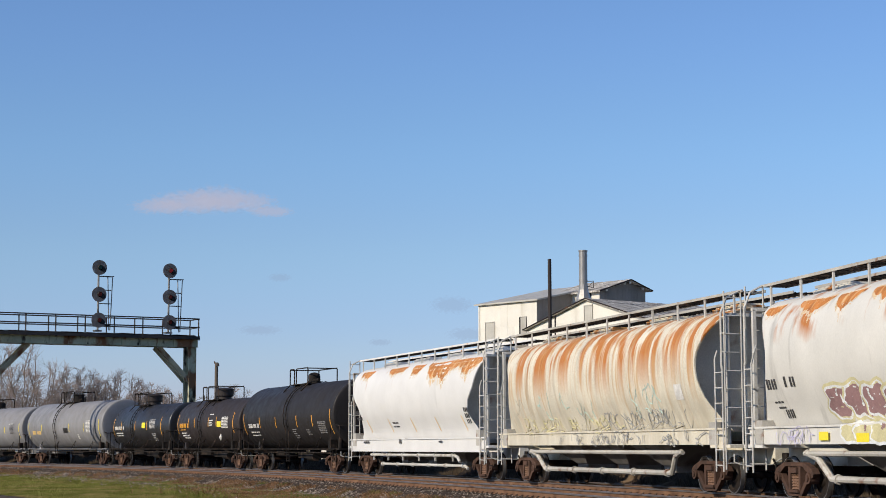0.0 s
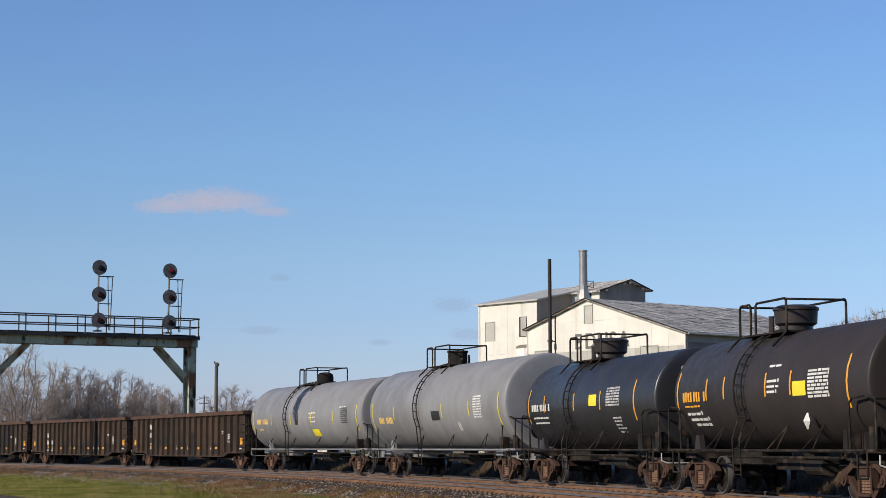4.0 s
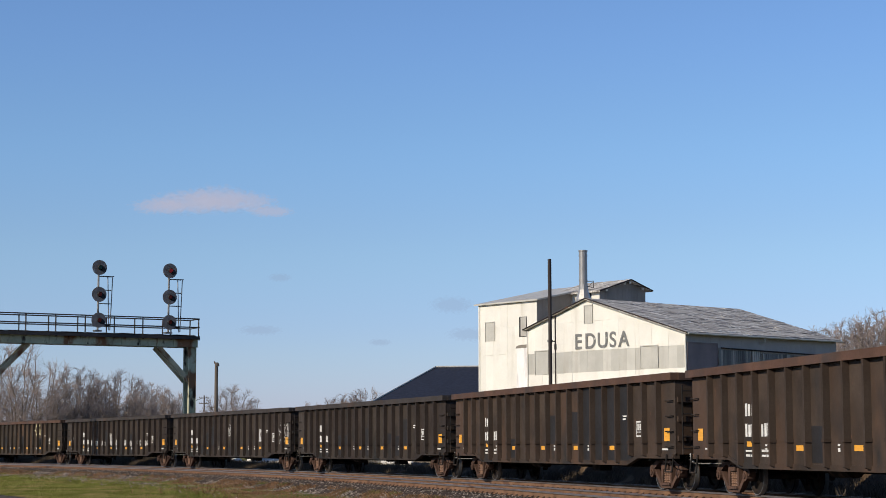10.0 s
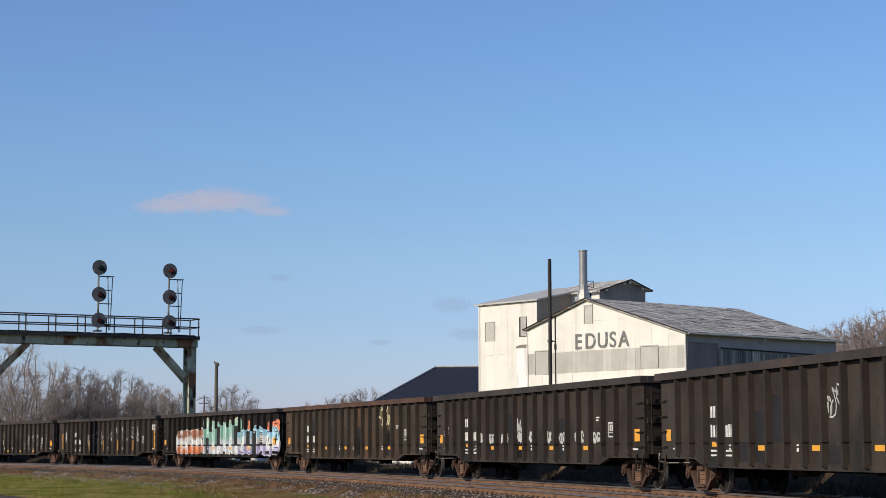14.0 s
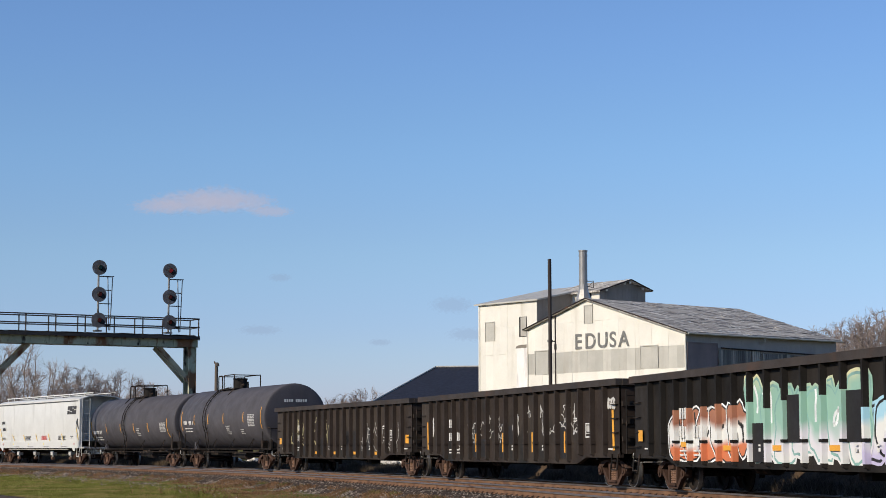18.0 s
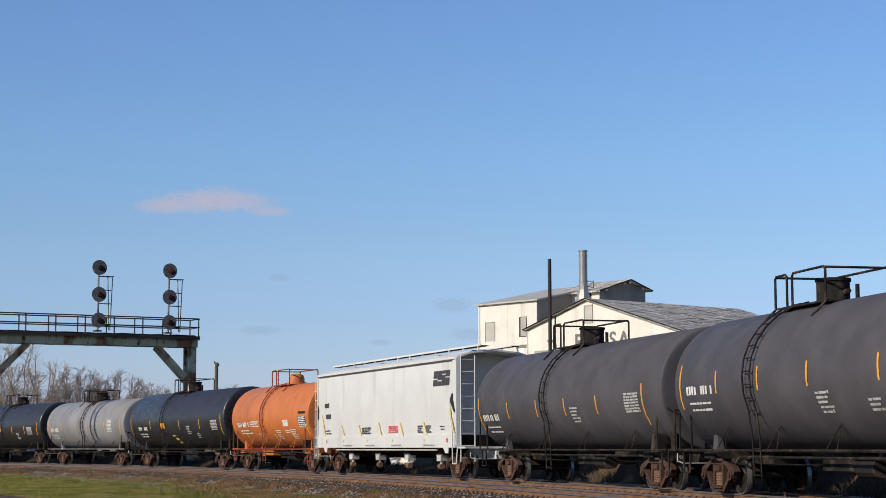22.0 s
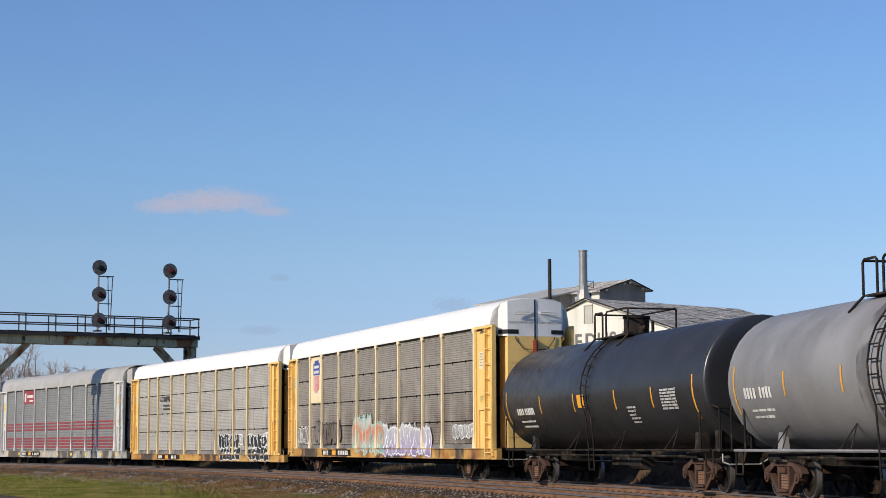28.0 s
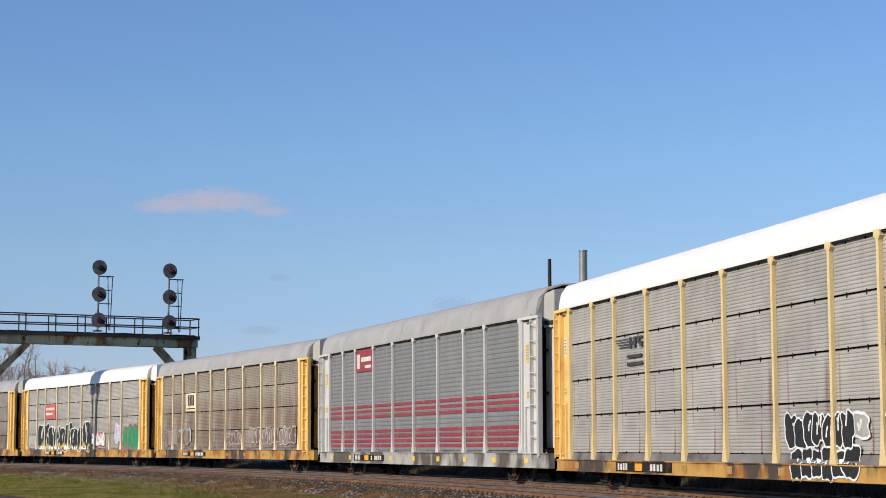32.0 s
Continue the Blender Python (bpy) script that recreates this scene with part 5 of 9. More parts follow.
def graffiti(parent, x0, x1, z0, z1, y, fill, outline, seed, letters=6, halo="", thick=0.26, inner=""):
    """A painted tag: swollen lobes that crowd each other, each with a rim, and with short strokes and a gap inside."""
    rng = random.Random(seed)
    fill = fill[0] if isinstance(fill, list) else fill
    w, H = (x1 - x0) / letters, z1 - z0
    rim = min(0.05, 0.10 * w) if thick < 0.4 else min(0.065, 0.13 * w)
    layers = ([(halo, rim * 2.1)] if halo else []) + [(outline, rim), (fill, 0.0)]
    rays, steps = 28, (0.0, 0.35, 0.7, 1.0)
    for i in range(letters):
        cx = x0 + (i + 0.5) * w + rng.uniform(-0.08, 0.08) * w
        lo, hi = z0 + H * rng.uniform(0.0, 0.14), z1 - H * rng.uniform(0.0, 0.22)
        cz, a, b = (lo + hi) / 2, w * (rng.uniform(0.50, 0.60) if thick < 0.35 else rng.uniform(0.58, 0.68)), (hi - lo) / 2
        lean, power = rng.uniform(-0.12, 0.12), rng.uniform(2.6, 4.5)
        wob = [(k, rng.uniform(0.02, 0.10), rng.uniform(0, 6.28)) for k in (2, 3, 5, 7)]
        notch, depth = rng.choice((1.57, -1.57, 0.3, 2.8)) + rng.uniform(-0.3, 0.3), rng.uniform(0.1, 0.4) * (1 if thick < 0.35 else 0.6)
        bm, slots = bmesh.new(), []

        def at(t, share, grow):
            c, s = math.cos(t), math.sin(t)
            r = (abs(c) ** power + abs(s) ** power) ** (-1 / power)
            r *= 1 + sum(q * math.sin(k * t + f) for k, q, f in wob) - depth * math.exp(-(((t - notch + math.pi) % (2 * math.pi) - math.pi) / 0.22) ** 2)
            X, Z = c * (a * r + grow) * share, s * (b * r + grow) * share
            return cx + X + lean * Z, min(max(cz + Z, z0 - grow), z1 + grow)
        for li, (mt, grow) in enumerate(layers):
            slots.append(mt)
            off = 0.005 + 0.0016 * i + 0.0005 * li
            rows = [[at(2 * math.pi * m / rays, q, grow) for m in range(rays)] for q in steps[1:]]
            hub = bm.verts.new((cx, y(cx, cz) - off, cz))
            rows = [[bm.verts.new((X, y(X, Z) - off, Z)) for X, Z in row] for row in rows]
            for m in range(rays):
                n = (m + 1) % rays
                faces = [bm.faces.new((hub, rows[0][m], rows[0][n]))]
                for p, q in zip(rows, rows[1:]):
                    faces.append(bm.faces.new((p[m], q[m], q[n], p[n])))
                for f in faces:
                    f.material_index = li
        # short strokes inside the lobe
        slots.append(inner or outline)
        for k in range(rng.choice((1, 2, 2, 3))):
            X, Z, t = cx + rng.uniform(-0.5, 0.5) * a, cz + rng.uniform(-0.6, 0.5) * b, rng.choice((0.0, 1.57, 1.57, 1.2))
            off = 0.005 + 0.0016 * i + 0.0005 * len(layers)
            sw = max(0.016, min(0.05, 0.07 * w))
            for m in range(4):
                nx, nz = X + 0.13 * b * math.cos(t) * 1.2, Z + 0.16 * b * math.sin(t) * 1.4
                d = Vector((nx - X, nz - Z)).normalized() * sw
                vs = [bm.verts.new((px - q * d.y, y(px, pz) - off, pz + q * d.x)) for px, pz, q in ((X, Z, 1), (X, Z, -1), (nx, nz, -1), (nx, nz, 1))]
                bm.faces.new(vs).material_index = len(layers)
                X, Z, t = nx, nz, t + rng.uniform(-0.7, 0.7)
        me = mesh_of("graffiti_letter", bm, slots[0])
        for s in slots[1:]:
            me.materials.append(M[s])
        part("graffiti_letter", me, None, parent, "spray-painted graffiti letter")


def faded(name, stops, low, high):
    """Spray paint that changes colour from foot to top: stops of (share of the height, colour)."""
    m = mat("spray_" + name, (0.5, 0.5, 0.5), 0.55, vary=0.2, scale=2.0)
    N, L = m.node_tree.nodes, m.node_tree.links
    tc, sep, ns, ad, mr, cr = (N.new(k) for k in ("ShaderNodeTexCoord", "ShaderNodeSeparateXYZ", "ShaderNodeTexNoise", "ShaderNodeMath", "ShaderNodeMapRange", "ShaderNodeValToRGB"))
    L.new(tc.outputs["Object"], sep.inputs[0])
    L.new(tc.outputs["Object"], ns.inputs["Vector"])
    ns.inputs["Scale"].default_value = 1.1
    ad.operation = "MULTIPLY_ADD"
    L.new(ns.outputs["Fac"], ad.inputs[0])
    ad.inputs[1].default_value = 0.55 * (high - low)
    L.new(sep.outputs["Z"], ad.inputs[2])
    mr.inputs["From Min"].default_value, mr.inputs["From Max"].default_value = low + 0.275 * (high - low), high + 0.275 * (high - low)
    L.new(ad.outputs[0], mr.inputs["Value"])
    L.new(mr.outputs[0], cr.inputs[0])
    e = cr.color_ramp.elements
    while len(e) < len(stops):
        e.new(0.5)
    for k, (at, colour) in enumerate(stops):
        e[k].position, e[k].color = at, (*colour, 1)
    L.new(cr.outputs[0], N["Principled BSDF"].inputs["Base Color"])
    return m


def rust_patch(parent, x0, x1, z0, z1, surf, seed):
    """Rust run down from a seam: narrow runs of uneven length, pale at the ends."""
    for name, mt, reach, fine, off in (("rust_run", "rust_pale", 1.0, 0.34, 0.004), ("rust_stain", "rust_core", 0.74, 0.20, 0.0065)):
        bm = bmesh.new()
        x, w = x0, 0.03
        while x < x1:
            q = min(1, max(0, (x - x0) / (x1 - x0)))
            k = math.sin(math.pi * q) ** 0.45 * (0.62 + 0.55 * noise.noise((x * 0.8, seed, 0)) + fine * noise.noise((x * 4.2, seed, 3)) + 0.6 * fine * noise.noise((x * 13.0, seed, 7))) * reach
            if k > 0.05:
                lean = 0.05 * noise.noise((x * 0.5, seed, 9))
                decal(bm, x, x + w, z1 - (z1 - z0) * min(1, k), z1 - lean - (0.0 if reach > 0.9 else 0.03), surf, off)
            x += w
        part(name, bm, mt, parent, "orange rust run down the side", kind="stuff")


for _n, _c in (("g_orange", (0.62, 0.19, 0.09)), ("g_mint", (0.42, 0.54, 0.48)), ("g_sky", (0.40, 0.62, 0.72)), ("g_white", (0.72, 0.74, 0.74)), ("g_black", (0.025, 0.024, 0.024)),
               ("g_lilac", (0.48, 0.45, 0.62)), ("g_green", (0.03, 0.25, 0.12)), ("g_red", (0.45, 0.06, 0.07)), ("g_yellow", (0.60, 0.58, 0.12)), ("g_plum", (0.30, 0.18, 0.18)), ("g_grey", (0.30, 0.30, 0.29)), ("g_straw", (0.60, 0.55, 0.32)), ("g_chalk", (0.46, 0.45, 0.43)), ("g_pencil", (0.16, 0.12, 0.09)), ("g_teal", (0.20, 0.36, 0.33))):
    M[_n] = mat("spray_" + _n[2:], _c, 0.55, vary=0.25, scale=2.0)
_O, _W, _MI, _S, _L, _K = (0.55, 0.17, 0.075), (0.66, 0.66, 0.63), (0.25, 0.42, 0.34), (0.33, 0.55, 0.66), (0.46, 0.42, 0.58), (0.025, 0.024, 0.024)
M["f_orange"] = faded("orange_fade", [(0.0, _O), (0.22, _O), (0.34, _W), (0.55, _W), (0.72, (0.30, 0.13, 0.08)), (1.0, (0.36, 0.16, 0.09))], 0.8, 2.2)
M["f_mint"] = faded("mint_fade", [(0.0, _W), (0.25, (0.60, 0.58, 0.62)), (0.45, _MI), (0.8, _MI), (1.0, (0.62, 0.58, 0.35))], 0.8, 2.75)
M["f_sky"] = faded("sky_fade", [(0.0, _L), (0.2, _L), (0.36, _W), (0.5, _W), (0.62, _S), (1.0, _S)], 0.8, 2.3)
M["f_pastel"] = faded("pastel_fade", [(0.0, (0.60, 0.30, 0.12)), (0.3, (0.42, 0.36, 0.31)), (0.55, _O), (0.7, (0.46, 0.44, 0.40)), (1.0, (0.46, 0.50, 0.46))], 0.8, 2.7)
M["f_lilac"] = faded("lilac_fade", [(0.0, (0.22, 0.16, 0.30)), (0.3, (0.33, 0.29, 0.43)), (0.65, (0.38, 0.36, 0.42)), (1.0, (0.46, 0.46, 0.46))], 0.7, 2.2)
M["f_dark"] = faded("dark_fade", [(0.0, (0.45, 0.05, 0.05)), (0.14, (0.55, 0.48, 0.12)), (0.30, _K), (1.0, _K)], 0.9, 2.75)


def streaks(parent, x0, x1, z0, z1, n, y, material, seed, w=0.05):
    """Thin hand-drawn chalk and spray lines."""
    rng = random.Random(seed)
    bm = bmesh.new()
    for i in range(n):
        x, z = rng.uniform(x0, x1), rng.uniform(z0, z1)
        a = rng.uniform(0, 6.28)
        for k in range(rng.randint(4, 9)):
            nx, nz = x + 0.16 * math.cos(a), z + 0.22 * math.sin(a)
            a += rng.uniform(-1.1, 1.1)
            if not (z0 - 0.1 < nz < z1 + 0.1 and x0 - .2 < nx < x1 + .2):
                a += 2.6
                continue
            d = Vector((nx - x, 0, nz - z)).normalized() * w / 2
            vs = [bm.verts.new((px + sx * -d.z, y(px, pz) - 0.006, pz + sx * d.x)) for px, pz, sx in ((x, z, 1), (x, z, -1), (nx, nz, -1), (nx, nz, 1))]
            bm.faces.new(vs)
            x, z = nx, nz
    part("graffiti", bm, material, parent, "scrawled thin graffiti lines", kind="stuff")


# ---- high-sided gondola ----
def gondola(front, rear, k, label):
    c, length = car("gondola_car", label, front, rear, 17.0, "gondola cars")
    # the body runs from -ha to hb
    ha, hb = length / 2 - 0.32, length / 2 - 0.82
    h, xb = (ha + hb) / 2, (hb - ha) / 2
    top_paint = "chord" if k < 3 or k == 6 else "chord_dark"
    top, yb = 3.06, 1.42
    paint = {6: "gondola_brown", 7: "gondola_black"}.get(k, "gondola" if k < 3 else "gondola_dark")
    rng = random.Random(100 + k)

    def side(bm):
        pts = [(-h, 0.92), (-h + 2.6, 0.92), (-h + 3.4, 0.72), (h - 3.4, 0.72), (h - 2.6, 0.92), (h, 0.92), (h, top - 0.12), (-h, top - 0.12)]
        slab(bm, pts, -yb, -yb + 0.04)

    def sill(bm):
        pts = [(-h, 0.84), (-h + 2.6, 0.84), (-h + 3.4, 0.64), (h - 3.4, 0.64), (h - 2.6, 0.84), (h, 0.84), (h, 0.97), (h - 2.5, 0.97), (h - 3.3, 0.77), (-h + 3.3, 0.77), (-h + 2.5, 0.97), (-h, 0.97)]
        slab(bm, pts, -yb - 0.03, -yb + 0.1)

    def chord(bm):
        box(bm, -h - 0.06, h + 0.06, -yb - 0.15, -yb + 0.06, top - 0.17, top + 0.02)

    def end_chord(bm):
        box(bm, -0.08, 0.1, -yb + 0.06, yb - 0.06, top - 0.17, top + 0.018)
    for s in (-1, 1):
        turn = pose(xb, 0, 0, 0, 0, 0 if s < 0 else 180)
        part("side_sheet", shared(paint + "gon_side%.2f" % h, side, paint), None, c, "dented brown-black side sheets", at=turn)
        part("side_sill", shared(paint + "gon_sill%.2f" % h, sill, paint), None, c, at=turn)
        part("top_chord", shared(paint + "gon_chord%.2f" % h, chord, top_paint), None, c, "rusty bent top rail" if top_paint == "chord" else "dark bent top rail", at=turn)
        part("top_chord", shared(paint + "gon_end_chord", end_chord, top_paint), None, c, at=pose(xb + s * h, 0, 0, 0, 0, 0 if s > 0 else 180))

    def rib_of(foot):
        def build(bm):
            loft(bm, [[(-0.075, 0, foot), (-0.045, -0.14, foot + 0.05), (0.045, -0.14, foot + 0.05), (0.075, 0, foot)], [(-0.075, 0, 2.04), (-0.045, -0.14, 2.04), (0.045, -0.14, 2.04), (0.075, 0, 2.04)]], caps=True)
            loft(bm, [[(-0.10, 0, z), (-0.075, -0.155, z), (0.075, -0.155, z), (0.10, 0, z)] for z in (0.36, 0.43)], caps=True)
        return build
    # eighteen narrow bays of about a metre between two wide end bays
    n, edge = 18, ha - 1.5
    bay = lambda i: -edge + 2 * edge * (i + 0.5) / n
    for i in range(n + 1):
        x = -edge + 2 * edge * i / n
        me = shared(paint + "rib", rib_of(0.0), paint) if abs(x - xb) > h - 3.4 else shared(paint + "long_rib", rib_of(-0.2), paint)
        for s in (-1, 1):
            part("rib", me, None, c, at=pose(x, s * (yb + 0.001), top - 0.15 - 2.03, 0, 0, 0 if s < 0 else 180))

    def end(bm):
        box(bm, -0.05, 0, -yb, yb, 0.95, top - 0.17)

    def stiffener(bm):
        box(bm, 0, 0.08, -yb + .05, yb - .05, 0, 0.14)
    for e in (-1, 1):
        wall = part("end_wall", shared(paint + "gon_end", end, paint), None, c, at=pose(xb + e * h, 0, 0, 0, 0, 0 if e > 0 else 180))
        for z in (1.3, 1.8, 2.3):
            part("stiffener", shared(paint + "gon_stiff", stiffener, paint), None, wall, at=pose(0, 0, z))

    def floor(bm):
        box(bm, -h + 0.05, h - 0.05, -yb + 0.05, yb - 0.05, 1.0, 1.1)
        box(bm, -h - 0.3, h + 0.3, -0.22, 0.22, 0.62, 1.0)
        for i in range(9):
            x = -h + 2 + i * (2 * h - 4) / 8
            box(bm, x - 0.08, x + 0.08, -1.35, 1.35, 0.78, 1.0)
    part("underframe", shared(paint + "gon_floor%.2f" % h, floor, "under"), None, c, at=pose(xb, 0, 0))

    def gear(bm):
        tube(bm, (-3.2, -0.75, 0.72), (-2.2, -0.75, 0.72), 0.24, n=12)
        tube(bm, (1.0, -0.7, 0.72), (1.7, -0.7, 0.72), 0.18, n=12)
        box(bm, 2.4, 3.0, -0.9, -0.5, 0.45, 0.8)
        path(bm, [(-7, -0.5, 0.6), (7, -0.5, 0.6)], 0.03)
    part("brake_gear", shared(paint + "gon_gear", gear, "under"), None, c)
    for e in (-1, 1):
        for s in (-1, 1):
            x = xb + e * (h - 0.32)
            for z in (0.75, 1.15, 1.55, 1.95, 2.35):
                part("grab_iron", shared("grab_iron", lambda bm: path(bm, [(-0.2, 0.06, 0), (-0.2, -0.04, 0), (0.2, -0.04, 0), (0.2, 0.06, 0)], 0.016), "under"), None, c, at=pose(x, s * (yb + 0.03), z, 0, 0, 0 if s < 0 else 180))
        bogie(c, e * 8.5)
        coupler(c, e * ((hb if e > 0 else ha) + (0.9 if e > 0 else 0.42)), e)
        bm = bmesh.new()
        path(bm, [(e * (h - 0.5), -yb - 0.05, 0.95), (e * (h - 0.5), -yb - 0.1, 0.5), (e * (h - 0.05), -yb - 0.1, 0.5), (e * (h - 0.05), -yb - 0.05, 0.95)], 0.025)
        part("step", bm, "under", c, at=pose(xb, 0, 0))
        # ladder on the end wall, at the corner nearest the side
        ladder(c, 0, 0.42, 0.95, 2.75, -yb + 0.35, "under", axis="y", n=6, at_x=xb + e * (h + 0.14))
    # markings
    y = flat(yb if k != 7 else yb + 0.05)
    tall = k in (8,)
    w = 2 * edge / n
    for i in (5, 8, 11, 14):
        x = bay(i) - 0.15
        if tall:
            tape(c, x + 0.1, x + 0.22, 0.98, 1.62, y, "amber")
        else:
            zb = 0.82 if k == 9 else 1.04
            tape(c, x - 0.1, x + 0.42, zb + 0.02, zb + 0.14, y, "amber")
    if tall:
        tape(c, -ha + 0.85, -ha + 1.0, 1.05, 2.1, y, "amber", slant=-0.06)
        tape(c, hb - 0.55, hb - 0.4, 1.05, 2.3, y, "amber", slant=-0.06)
    else:
        if k != 9:
            tape(c, bay(2) - 0.2, bay(2) + 0.2, 1.15, 1.27, y, "amber")
        tape(c, -ha + 0.45, -ha + 0.81, 1.30, 1.60, y, "amber")
        tape(c, hb - 0.75, hb - 0.37, 1.30, 1.64, y, "amber")
    bx = bay(2) - 0.28
    lettering(c, [(bx, 1.92, 0.30, 3, 0.19), (bx + 0.02, 1.44, 0.30, 4, 0.15), (bx, 1.12, 0.07, 5, 0.1), (bx, 1.0, 0.07, 5, 0.1)] if k == 9 else [(bx, 1.86, 0.30, 3, 0.19), (bx, 1.38, 0.31, 3, 0.19), (bx + w, 1.38, 0.31, 3, 0.19), (bx, 1.03, 0.07, 5, 0.11), (bx, 0.92, 0.07, 5, 0.11), (bx + w, 1.03, 0.07, 5, 0.11), (bx + w, 0.92, 0.07, 5, 0.11)]
              if k else [(bx - 0.02, 2.25, 0.30, 3, 0.19), (bx - 0.02, 1.75, 0.30, 4, 0.15), (bx + 0.02, 1.34, 0.08, 5, 0.11), (bx + 0.02, 1.20, 0.08, 5, 0.11), (bx + 0.02, 1.06, 0.08, 4, 0.11)], y, seed=k)
    bm = bmesh.new()
    q = bay(16) - 0.22
    for a, b, z0, z1 in ((q, q + 0.03, 1.42, 1.85), (q + 0.42, q + 0.45, 1.42, 1.85), (q, q + 0.45, 1.42, 1.46), (q, q + 0.45, 1.81, 1.85), (q + 0.1, q + 0.2, 1.6, 1.78), (q + 0.25, q + 0.37, 1.6, 1.78), (q, q + 0.45, 1.54, 1.56)):
        decal(bm, a, b, z0, z1, y)
    for i, m in enumerate((3, 7, 9, 12, 13)):
        if (i + k) % 3:
            decal(bm, bay(m) - 0.06, bay(m) + 0.06, 1.04, 1.12, y)
            decal(bm, bay(m) - 0.06, bay(m) + 0.06, 1.16, 1.20, y)
    decal(bm, bay(15) - 0.2, bay(15) + 0.08, 1.98, 2.02, y)
    decal(bm, bay(15) - 0.2, bay(15) + 0.02, 1.90, 1.94, y)
    decal(bm, hb - 0.9, hb - 0.5, 1.06, 1.11, y)
    decal(bm, -ha + 0.95, -ha + 1.35, 1.08, 1.12, y)
    part("stencil", bm, "white", c, "white stencilled data marks", kind="stuff")
    # repainted areas fill the space between two ribs
    for i in range(rng.randint(4, 7)):
        x, z = bay(rng.randint(3, 15)), rng.choice((0.80, 0.80, 1.25))
        tape(c, x - w / 2 + 0.08, x + w / 2 - 0.08, z, z + rng.uniform(0.35, 1.25), y, "patch_dark", "dark repainted patch", "patch", 0.005)
    if k == 2:
        # four bays of the side freshly blacked from foot to top
        for i in range(12, 16):
            tape(c, bay(i) - w / 2 + 0.08, bay(i) + w / 2 - 0.08, 0.74, 2.88, y, "patch_dark", "bay painted black", "patch", 0.007)
    return c, ha


